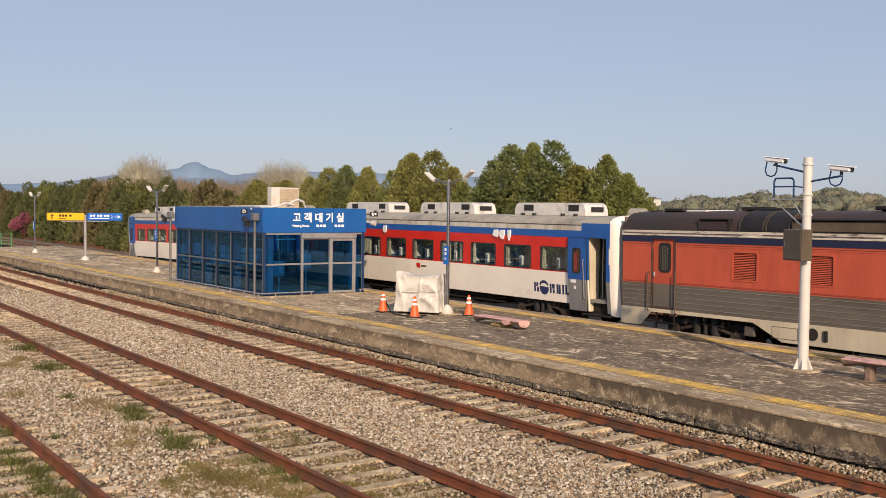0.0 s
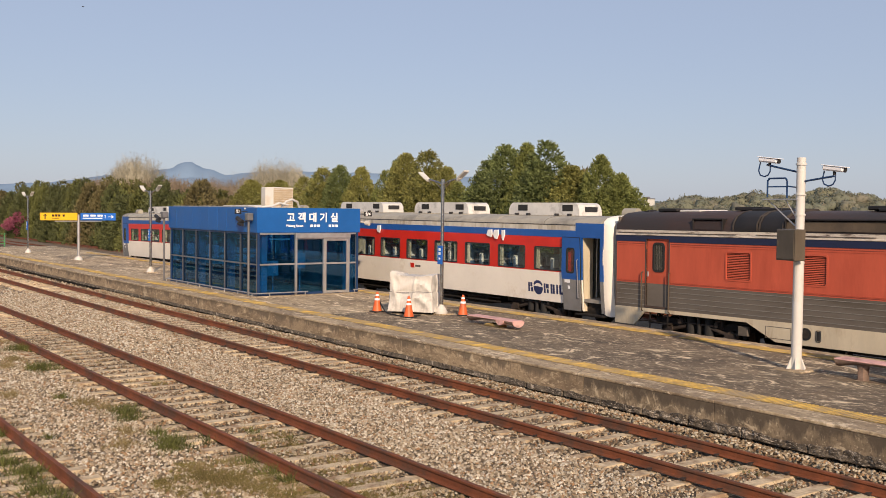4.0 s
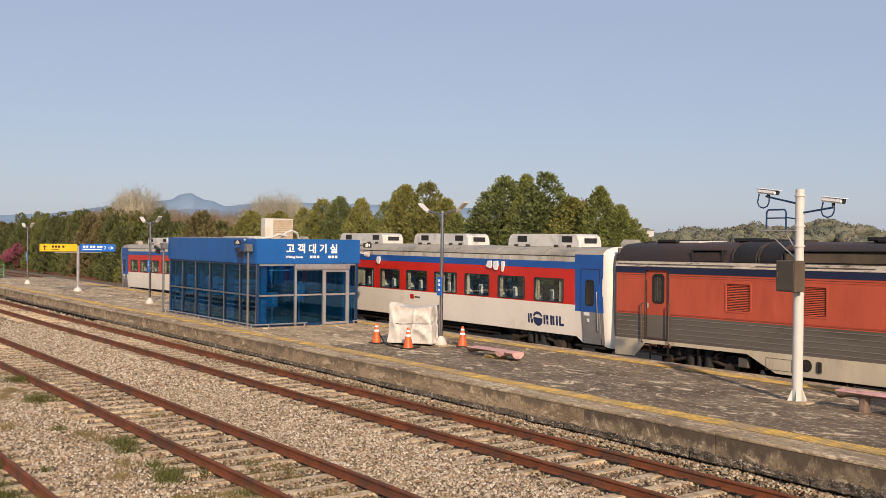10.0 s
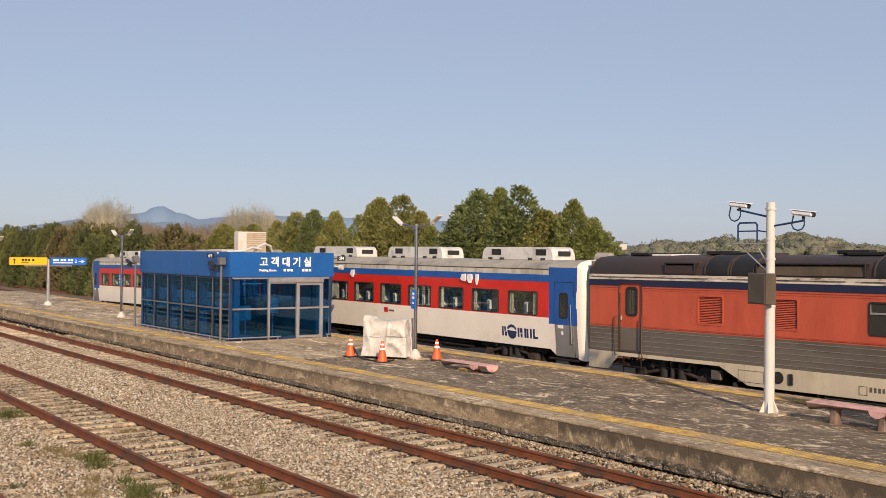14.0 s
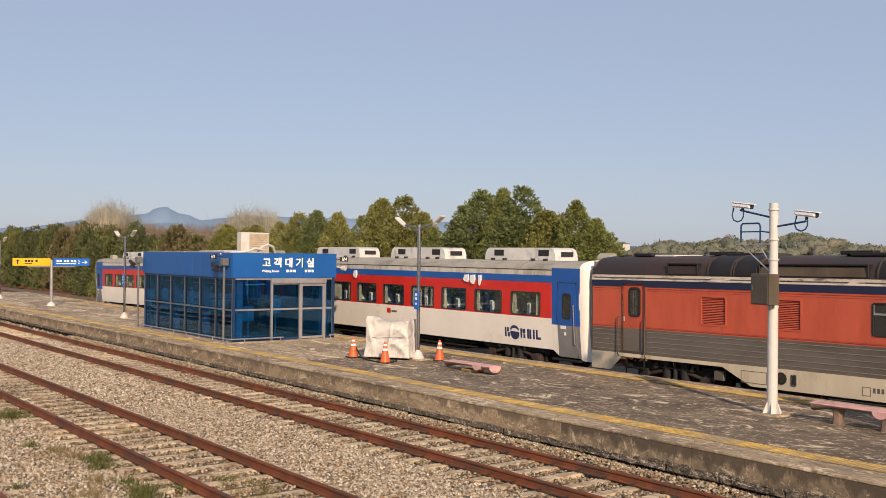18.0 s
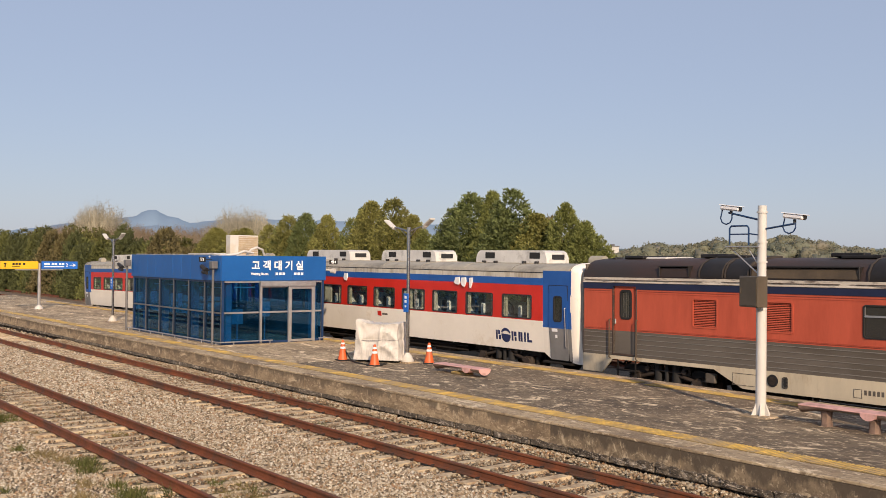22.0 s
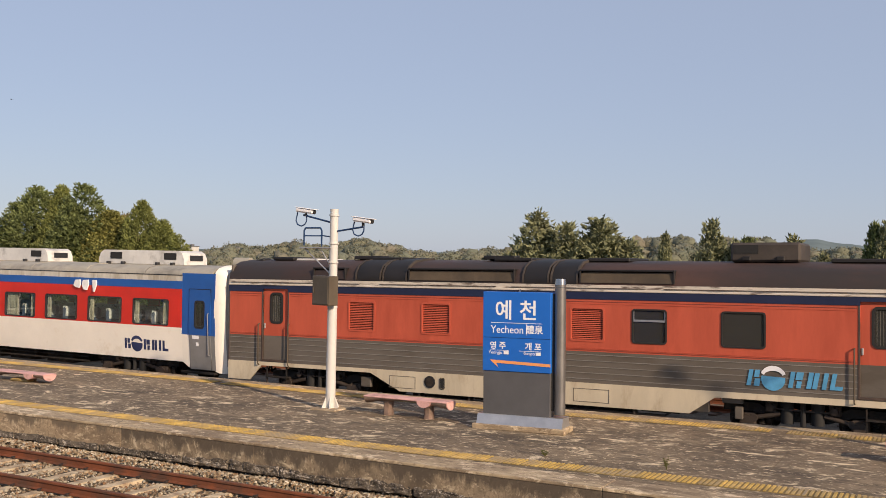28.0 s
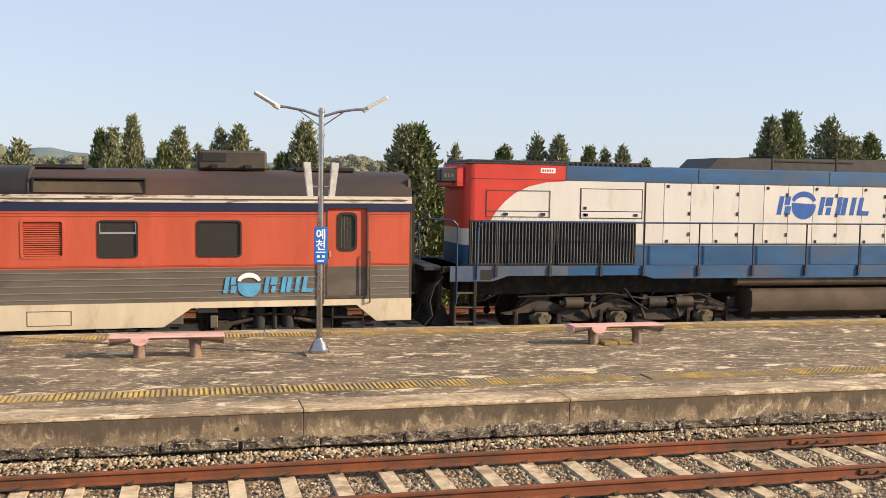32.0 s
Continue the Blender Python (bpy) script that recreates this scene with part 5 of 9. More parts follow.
def lean_in(root):
    """The coach sides lean in towards the foot."""
    for ob in root.children_recursive:
        if ob.type == "MESH" and ob.name.split(".")[0] not in ("seat", "headrest_cover", "wheelset", "bogie_frame", "axle_box", "coil_spring", "air_spring"):
            for v in ob.data.vertices:
                if abs(v.co.y) > 1.3 and v.co.z < 1.76:
                    v.co.y -= math.copysign(0.115 * (1.76 - v.co.z), v.co.y)


generator = gen_car()
coach_a, doors_a, XA = coach(-41.9, -20.36, True, "red, white and blue passenger coach with a plug door")
coach_b, doors_b, XB = coach(-64.60, -42.3, False, "red, white and blue passenger coach, last of the train")
logo(coach_a, -24.17, 1.06, 0.30, NEAR - 0.002, M_logonavy, M_logonavy, 0.05)
# white bags and strips of peeling film on the coach side
for x, w, h, tilt in ((-26.05, 0.22, 0.24, 0.5), (-25.72, 0.24, 0.30, 0.1), (-25.36, 0.16, 0.34, -0.3), (-33.05, 0.22, 0.28, 0.2)):
    g = Geo()
    g.extrude([(x - w * 0.5, 3.0), (x + w * 0.35, 3.01), (x + w * 0.5, 2.86), (x + w * 0.25 + tilt * 0.05, 3.0 - h), (x - w * 0.2 - tilt * 0.06, 3.02 - h), (x - w * 0.55 - tilt * 0.1, 2.83)], "y", NEAR - 0.05, NEAR - 0.006)
    for v in g.bm.verts:
        v.co.y -= 0.10 * max(0, 2.96 - v.co.z)
    part("white_flap", g, M_cover, coach_a, "peeling white film flap")
g = Geo()
g.box(-30.9, -30.65, NEAR - 0.005, NEAR - 0.001, 1.46, 1.64)
part("emblem", g, M_red, coach_a)
g = Geo()
g.box(-30.6, -30.25, NEAR - 0.005, NEAR - 0.001, 1.50, 1.57)
part("emblem_bars", g, M_gengrey, coach_a)

lean_in(coach_a)
lean_in(coach_b)


def locomotive():
    x0, x1 = -1.95, 18.1
    root = thing("diesel_locomotive", (8.1, TRAIN_Y, 0), "red, cream and blue diesel locomotive with side walkway and handrails", "locomotive", "train")
    hn = TRAIN_Y - 1.0                 # near side of the hood
    hf = TRAIN_Y + 1.0
    # hood: red end, cream middle, blue foot and shoulder, cut along a curve
    arc = [(-0.55, 2.73), (-0.42, 2.95), (-0.22, 3.18), (0.02, 3.38), (0.35, 3.54), (0.75, 3.64), (1.25, 3.68)]
    for y, t in ((hn, 0.05), (hf - 0.05, 0.05)):
        g = Geo()
        g.extrude([(-0.93, 2.55), (-0.62, 2.55), *arc, (1.25, 4.05), (-0.93, 4.05)], "y", y, y + t)
        part("red_hood_side", g, M_locored, root)
        g = Geo()
        g.extrude([(-0.62, 2.55), (-0.93, 2.55), (-0.93, 2.18), (14.6, 2.18), (14.6, 3.70), (1.25, 3.70), *arc[::-1]], "y", y, y + t)
        part("cream_hood_side", g, M_lococream, root)
        g = Geo()
        g.box(1.25, 14.6, y, y + t, 3.70, 4.03, 0.0)
        part("blue_shoulder", g, M_locoblue, root)
        g = Geo()
        g.box(-0.93, 14.6, y, y + t, 1.72, 2.18)
        part("blue_hood_foot", g, M_locoblue, root)
    def end_skin(name, material, z0, z1):
        r, e, pts = 0.24, -1.17, []
        for cy, a0 in ((hn + r, 270), (hf - r, 180)):
            pts += [(e + r + r * math.cos(radians(a0 - 15 * k)), cy + r * math.sin(radians(a0 - 15 * k))) for k in range(7)]
        pts += [(e + r, hf - 0.05), (e + 0.06, hf - r), (e + 0.06, hn + r), (e + r, hn + 0.05)]
        g = Geo()
        g.extrude(pts, "z", z0, z1)
        part(name, g, material, root)
    end_skin("hood_end", M_locored, 2.55, 4.05)
    end_skin("hood_end_cream", M_lococream, 2.18, 2.549)
    end_skin("hood_end_blue", M_locoblue, 1.72, 2.179)
    g = Geo()
    g.box(-1.14, 1.25, hn - 0.012, hf + 0.012, 4.045, 4.09, 0.012)
    part("roof_red", g, M_darkgrey, root)
    g = Geo()
    g.box(1.15, 14.55, hn + 0.01, hf - 0.01, 3.98, 4.06, 0.03)
    part("roof", g, M_locoblue, root)
    g = Geo()
    g.box(-1.08, 3.3, hn + 0.06, hf - 0.06, 4.06, 4.15, 0.02)
    for k in range(34):
        g.box(-1.0 + k * 0.125, -0.94 + k * 0.125, hn + 0.02, hn + 0.09, 4.055, 4.12)
    part("radiator_cover", g, M_darkgrey, root, "dark ribbed radiator cover")
    g = Geo()
    g.extrude([(4.95, 4.03), (5.25, 4.34), (14.3, 4.44), (14.5, 4.03)], "y", TRAIN_Y - 0.8, TRAIN_Y + 0.8)
    part("dynamic_brake_hood", g, M_darkgrey, root, "dark grey raised roof hood")
    for k in (6.7, 8.5, 10.3, 12.1):
        g = Geo()
        g.box(k, k + 0.02, TRAIN_Y - 0.812, TRAIN_Y + 0.812, 4.05, 4.42)
        part("roof_seam", g, M_black, root)
    g = Geo()
    g.box(6.8, 9.0, TRAIN_Y - 0.82, TRAIN_Y - 0.79, 4.28, 4.31)
    part("roof_strip", g, M_black, root)
    g = Geo()
    g.box(-1.72, -1.30, hn + 0.10, hn + 0.55, 3.60, 3.93, 0.04)
    nb = part("number_box", g, M_darkgrey, root)
    digits(nb, -1.62, 3.72, 3, 0.08, 0.09, hn + 0.10, M_gengrey)
    g = Geo()
    g.box(-1.35, -1.15, hn + 0.1, hf - 0.1, 3.50, 3.98, 0.03)
    part("headlight_housing", g, M_locored, root)
    # plate with the running number as bars
    g = Geo()
    g.box(0.62, 0.98, hn - 0.006, hn, 3.86, 3.98, 0.002)
    pl = part("number_plate", g, M_lit, root)
    digits(pl, 0.66, 3.89, 5, 0.058, 0.06, hn - 0.006, M_locored)
    # riveted seams round the red end and the shoulder
    for a, b, z in ((-1.12, 1.25, 3.705), (1.25, 4.9, 3.70), (4.9, 14.6, 3.70)):
        g = Geo()
        g.box(a, b, hn - 0.005, hn + 0.002, z - 0.006, z + 0.006)
        part("hood_seam", g, M_roofbrown, root)
    for x in (1.25, 4.62, 8.2, 11.8):
        g = Geo()
        g.box(x - 0.008, x + 0.008, hn - 0.006, hn + 0.002, 3.70, 4.04)
        part("hood_seam", g, M_roofbrown, root)
    for k in range(22):
        x = -1.0 + k * 0.19
        g = Geo()
        g.ball((x, hn - 0.002, 2.79), 0.016, (1, 0.6, 1), 1)
        part("rivet", g, M_lococream if x > -0.5 else M_locored, root)
    # radiator intake: two framed banks of fins
    for a, b in ((-1.05, 0.98), (1.02, 3.0)):
        g = Geo()
        g.panel("y", hn - 0.07, 0.08, a, b, 1.74, 2.74, [(a + 0.03, b - 0.03, 1.77, 2.71)])
        w = part("radiator_grille", g, M_darkgrey, root, "black upright radiator fins")
        g = Geo()
        g.box(a, b, hn - 0.012, hn - 0.004, 1.75, 2.73)
        part("grille_back", g, M_black, w)
        g = Geo()
        g.box(-0.008, 0.008, -0.05, 0.0, 1.77, 2.71)
        fin = mesh_of(g, M_grey, "fin")
        n = 25
        for k in range(n):
            ob = new("fin", fin)
            ob.parent = w
            o = ORIGIN[root.name]
            ob.location = (a + 0.06 + (b - a - 0.12) * k / (n - 1) - o[0], hn - 0.012 - o[1], -o[2])
    # doors and panels on the hood, as thin raised leaves
    def leaf(a, b, z0, z1, m=M_lococream):
        g = Geo()
        g.box(a, b, hn - 0.014, hn + 0.004, z0, z1, 0.004)
        d = part("hood_door", g, m, root)
        for z in (z0 + 0.16 * (z1 - z0), (z0 + z1) / 2, z1 - 0.16 * (z1 - z0)) if z1 - z0 > 1 and int(a * 1.47) % 2 else ():
            for q in (b - 0.045, b - 0.012):
                g = Geo()
                g.box(q - 0.010, q + 0.010, hn - 0.028, hn - 0.012, z - 0.045, z + 0.045)
                part("hinge", g, M_darkgrey, d)
        for z in ((z0 + 0.07, z1 - 0.07) if int(a * 1.47) % 2 else ()) if z1 - z0 > 1 else (z0 + 0.07,):
            g = Geo()
            g.box(a + 0.06, a + 0.13, hn - 0.030, hn - 0.012, z - 0.035, z + 0.035, 0.006)
            part("latch", g, M_black, d)
    for a, b in ((1.63, 3.15),):
        leaf(a, b, 2.98, 3.50)
        leaf(a, b, 2.82, 2.96)
    g = Geo()
    g.panel("y", hn - 0.012, 0.014, -0.66, 0.87, 2.82, 3.45, [(-0.645, 0.855, 2.835, 2.955), (-0.645, 0.855, 2.97, 3.435)])
    part("panel_seam", g, M_rooftan, root)
    for x in (-0.2, 0.7, 1.75, 3.0):
        g = Geo()
        g.box(x - 0.05, x + 0.05, hn - 0.03, hn, 2.86, 2.92)
        part("latch", g, M_black, root)
    xs = [3.25, 3.72, 4.42, 5.02, 5.70, 6.38, 7.05, 7.74, 8.44, 9.14, 9.84, 10.54, 11.24, 11.94, 12.64, 13.34]
    g = Geo()
    g.box(3.22, 13.37, hn - 0.004, hn + 0.002, 2.20, 3.69)
    part("door_seams", g, M_roofbrown, root)
    for a, b in ((1.60, 3.18),):
        g = Geo()
        g.box(a, b, hn - 0.004, hn + 0.002, 2.80, 3.52)
        part("panel_seam", g, M_roofbrown, root)
    for a, b in zip(xs, xs[1:]):
        leaf(a + 0.006, b - 0.006, 2.215, 3.675)
    logo(root, 6.74, 2.95, 0.46, hn - 0.016, M_logoblue, M_logoblue)
    # frame, walkway, handrails
    for s, yy in ((-1, NEAR), (1, FAR)):
        g = Geo()
        a, b = sorted((yy, yy - s * 0.06))
        g.extrude([(-1.6, 1.40), (-0.62, 1.40), (-0.25, 1.52), (1.15, 1.52), (1.15, 1.74), (-1.6, 1.74)], "y", a, b)
        part("side_sill", g, M_dustyblue, root, "dust-grey end of the blue sill")
        g = Geo()
        g.extrude([(1.15, 1.52), (3.0, 1.52), (3.3, 1.44), (17.6, 1.44), (17.6, 1.74), (1.15, 1.74)], "y", a, b)
        part("side_sill", g, M_locoblue, root)
    g = Geo()
    g.box(-1.75, 17.7, NEAR + 0.06, FAR - 0.06, 1.60, 1.72)
    g.box(-1.2, 17.2, TRAIN_Y - 0.85, TRAIN_Y + 0.85, 1.05, 1.6)
    part("underframe", g, M_under, root)
    for x in (-0.55, 0.72, 1.95, 3.01, 4.41, 5.83, 7.27, 8.75, 10.2, 11.6, 13.0):
        g = Geo()
        g.rod((x, NEAR - 0.02, 1.55), (x, NEAR - 0.02, 2.72), 0.019, seg=8)
        g.box(x - 0.035, x + 0.035, NEAR - 0.045, NEAR + 0.0, 1.50, 1.72, 0.006)
        part("stanchion", g, M_darkgrey, root)
    g = Geo()
    g.tube([(-1.0, NEAR - 0.02, 1.45), (-0.98, NEAR - 0.02, 2.60), (-0.86, NEAR - 0.02, 2.72), (14.0, NEAR - 0.02, 2.76)], 0.02)
    part("handrail", g, M_bluedark, root)
    g = Geo()
    g.tube([(-1.45, NEAR - 0.0, 0.9), (-1.45, NEAR, 2.65), (-1.55, NEAR, 2.74), (-2.1, NEAR + 0.1, 2.78), (-2.25, NEAR + 0.3, 2.72), (-2.2, NEAR + 0.6, 2.7), (-2.15, NEAR + 0.62, 1.8)], 0.019)
    part("end_handrail", g, M_bluedark, root)
    g = Geo()
    g.box(-2.15, -1.2, NEAR + 0.2, FAR - 0.2, 1.62, 1.72, 0.02)
    part("end_platform", g, M_darkgrey, root)
    g = Geo()
    g.box(-1.05, -0.98, NEAR + 0.02, NEAR + 0.40, 0.32, 1.58, 0.01)
    g.box(-1.5, -1.45, NEAR + 0.02, NEAR + 0.40, 0.32, 1.58, 0.01)
    part("step_frame", g, M_under, root)
    g = Geo()
    g.box(-1.80, -1.72, NEAR + 0.30, FAR - 0.30, 0.75, 1.62, 0.02)
    part("end_beam", g, M_under, root)
    for k, yy in enumerate((0.12, 0.28, 0.45, 0.62, 0.85)):
        g = Geo()
        g.tube([(-1.72, NEAR + yy, 1.50 - 0.05 * k), (-1.92, NEAR + yy, 1.30), (-2.02 - 0.03 * k, NEAR + yy + 0.03, 0.95), (-1.95, NEAR + yy + 0.06, 0.62), (-2.12, NEAR + yy + 0.1, 0.42 + 0.05 * k)], 0.026, 7)
        part("air_hose", g, M_black, root)
    g = Geo()
    g.extrude([(-1.95, 0.30), (-1.5, 0.36), (-1.5, 0.46), (-1.62, 0.80), (-1.78, 0.80), (-1.9, 0.46)], "y", NEAR + 0.35, FAR - 0.35)
    part("rail_guard", g, M_under, root)
    for z in (0.48, 0.80, 1.12, 1.40):
        g = Geo()
        g.box(-1.46, -1.02, NEAR + 0.03, NEAR + 0.36, z, z + 0.035, 0.006)
        part("step", g, M_rooftan, root)
    g = Geo()
    g.box(-0.90, -0.66, NEAR - 0.006, NEAR + 0.01, 1.43, 1.66, 0.002)
    part("jacking_pocket", g, M_black, root)
    g = Geo()
    g.rod((-2.0, TRAIN_Y, 0.86), (-2.45, TRAIN_Y, 0.86), 0.11)
    g.box(-2.46, -2.26, TRAIN_Y - 0.17, TRAIN_Y + 0.17, 0.70, 1.02, 0.03)
    part("coupler", g, M_under, root)
    for yy in (-0.95, -0.7, -0.45, 0.6, 0.9):
        g = Geo()
        g.tube([(-2.02, TRAIN_Y + yy, 1.1), (-2.22, TRAIN_Y + yy, 0.62), (-2.42, TRAIN_Y + yy * 0.9, 0.66)], 0.028, 7)
        part("brake_hose", g, M_under, root)
    # six-wheel trucks
    for axles in ((0.66, 2.54, 4.78), (11.6, 13.8, 15.7)):
        for s in (-1, 1):
            yy = TRAIN_Y + s * 1.08
            g = Geo()
            a, m, b = axles
            top, low = [], []
            for k in range(61):
                x = a - 0.95 + (b - a + 1.9) * k / 60
                near = min(abs(x - ax) for ax in axles)
                u = 0.5 + 0.5 * math.cos(math.pi * min(1, near / 0.85))      # 1 over an axle, 0 between
                end_ = max(0.0, (a - x - 0.2) / 0.75, (x - b - 0.2) / 0.75)
                top.append((x, 0.70 + 0.22 * u - 0.05 * end_))
                low.append((x, 0.43 + 0.24 * u ** 0.7 + 0.20 * end_))
            g.extrude(low + top[::-1], "y", yy - 0.07, yy + 0.07)
            for v in g.bm.verts:
                v.co.y += 0.02 * math.sin(v.co.x * 9)
            part("truck_frame", g, M_truck, root)
            for ax in axles:
                g = Geo()
                g.rod((ax, yy - 0.10, 0.50), (ax, yy + 0.10, 0.50), 0.21, seg=16)
                g.box(ax - 0.26, ax + 0.26, yy - 0.08, yy + 0.06, 0.44, 0.62, 0.04)
                bx = part("axle_box", g, M_grimygreen, root)
                g = Geo()
                g.rod((ax, yy + s * 0.10, 0.50), (ax, yy + s * 0.24, 0.50), 0.16, 0.13, seg=12)
                for k in range(6):
                    g.rod((ax + 0.11 * math.cos(k * 1.047), yy + s * 0.2, 0.5 + 0.11 * math.sin(k * 1.047)), (ax + 0.11 * math.cos(k * 1.047), yy + s * 0.26, 0.5 + 0.11 * math.sin(k * 1.047)), 0.025, seg=6)
                part("axle_cap", g, M_grimygreen, bx)
                wheel_r = 0.5
            for cx in (a + 0.75, m + 0.95, b - 0.6):
                g = Geo()
                g.rod((cx - 0.22, yy + s * 0.14, 0.86), (cx + 0.22, yy + s * 0.14, 0.86), 0.14, seg=16)
                g.rod((cx + 0.22, yy + s * 0.14, 0.86), (cx + 0.55, yy + s * 0.14, 0.84), 0.035, seg=8)
                g.rod((cx - 0.34, yy + s * 0.14, 0.86), (cx - 0.22, yy + s * 0.14, 0.86), 0.07, seg=10)
                part("brake_cylinder", g, M_truck, root)
            # oval holes of the casting, swing hangers, brake rods
            for cx, cz in ((a + 0.95, 0.60), (m + 1.12, 0.60), (a + 0.55, 0.70), (b - 0.75, 0.68)):
                g = Geo()
                g.ball((cx, yy + s * 0.07, cz), 0.075, (1.5, 0.12, 0.8), 2)
                part("casting_hole", g, M_black, root)
            for cx in (a + 1.12, m + 0.55, m + 1.45):
                g = Geo()
                g.tube([(cx + 0.10, yy + s * 0.12, 0.98), (cx, yy + s * 0.18, 0.74), (cx + 0.12, yy + s * 0.12, 0.50)], 0.038, 8)
                g.rod((cx + 0.10, yy, 0.98), (cx + 0.10, yy + s * 0.2, 0.98), 0.07, seg=10)
                part("swing_hanger", g, M_truck, root)
            for cx in (a - 0.62, a + 0.42, m - 0.42, m + 0.42, b - 0.42, b + 0.62):
                g = Geo()
                g.box(cx - 0.05, cx + 0.05, yy - 0.03, yy + s * 0.1, 0.34, 0.70, 0.02)
                g.box(cx - 0.08, cx + 0.08, yy - 0.06, yy + 0.06, 0.38, 0.50, 0.02)
                part("brake_shoe", g, M_under, root)
            for cx in (a + 0.1, m + 0.05, b + 0.05):
                g = Geo()
                g.box(cx - 0.30, cx + 0.30, yy - 0.06, yy + s * 0.12, 0.66, 0.74, 0.02)
                part("pedestal_cap", g, M_under, root)
            g = Geo()
            for cx in (m - 0.75, b + 0.1):
                for i in range(7):
                    g.rod((cx, yy, 0.72 + i * 0.05), (cx, yy, 0.745 + i * 0.05), 0.10, seg=10)
            g.tube([(a - 0.6, yy + s * 0.16, 1.02), (m - 0.2, yy + s * 0.2, 1.08), (m + 0.6, yy + s * 0.2, 0.95), (b - 0.2, yy + s * 0.16, 1.05), (b + 0.5, yy + s * 0.16, 0.78)], 0.022, 6)
            g.tube([(m + 0.1, yy + s * 0.2, 1.2), (m + 0.35, yy + s * 0.24, 0.9), (m + 0.7, yy + s * 0.2, 0.7)], 0.02, 6)
            g.box(b + 0.62, b + 0.84, yy - 0.05, yy + 0.08, 0.70, 0.95, 0.02)
            part("truck_piping", g, M_under, root)
        for ax in axles:
            wheelset(root, ax, 0.5)
    g = Geo()
    tank = [(5.75, 1.0), (5.90, 1.14), (11.1, 1.14), (11.2, 1.0), (11.2, 0.62), (11.05, 0.46), (5.95, 0.46), (5.75, 0.62)]
    g.extrude([(NEAR + 0.10, 0.62), (NEAR + 0.04, 0.80), (NEAR + 0.06, 1.10), (NEAR + 0.2, 1.16), (FAR - 0.2, 1.16), (FAR - 0.06, 1.10), (FAR - 0.04, 0.80), (FAR - 0.10, 0.62), (FAR - 0.4, 0.44), (NEAR + 0.4, 0.44)], "x", 5.9, 11.3)
    part("fuel_tank", g, M_tank, root, "dusty brown fuel tank")
    g = Geo()
    g.rod((5.5, NEAR + 0.22, 1.38), (11.0, NEAR + 0.22, 1.38), 0.15, seg=24)
    part("air_reservoir", g, M_tank, root)
    g = Geo()
    g.box(14.7, 17.2, NEAR + 0.02, FAR - 0.02, 1.72, 4.0, 0.05)
    part("cab", g, M_lococream, root)
    g = Geo()
    g.box(15.3, 16.4, NEAR - 0.0, NEAR + 0.03, 2.9, 3.6)
    part("cab_window", g, G_dark, root)
    g = Geo()
    g.box(17.2, 18.0, TRAIN_Y - 0.9, TRAIN_Y + 0.9, 1.72, 3.0, 0.05)
    part("short_hood", g, M_locored, root)
    return root


loco = locomotive()
for ob in loco.children_recursive:
    if ob.type == "MESH":
        for v in ob.data.vertices:
            if v.co.z > 2.8:
                v.co.z = 2.8 + (v.co.z - 2.8) * 0.97


# ---- things on the platform ----
def text(body, size, material, parent, at, turn, name="lettering", align="CENTER", squeeze=1.0, bold=0.0):
    """Letters of the built-in font, laid on a face. turn: the way the face looks, in degrees round z (0 looks to -y)."""
    cu = bpy.data.curves.new(name, "FONT")
    cu.body, cu.size, cu.align_x, cu.align_y, cu.extrude, cu.offset, cu.resolution_u = body, size, align, "CENTER", 0.002, bold, 3
    ob = new(name, cu)
    bpy.context.view_layer.update()
    me = bpy.data.meshes.new_from_object(ob.evaluated_get(bpy.context.evaluated_depsgraph_get()))
    bpy.data.objects.remove(ob)
    me.transform(Matrix.Translation(Vector(at) - Vector(ORIGIN.get(parent.name, (0, 0, 0)))) @ pose(0, 0, 0, 90, 0, turn) @ Matrix.Diagonal((squeeze, 1, 1, 1)))
    me.materials.clear()
    me.materials.append(material)
    o = new(name, me)
    o.parent = parent
    return o


def bars(parent, material, y, rows, name="small_print"):
    """Writing too small to read: plain bars (x0, x1, z0, z1) on a face that looks to -y."""
    for a, b, c, d in rows:
        g = Geo()
        g.box(a, b, y - 0.003, y, c, d)
        part(name, g, material, parent)


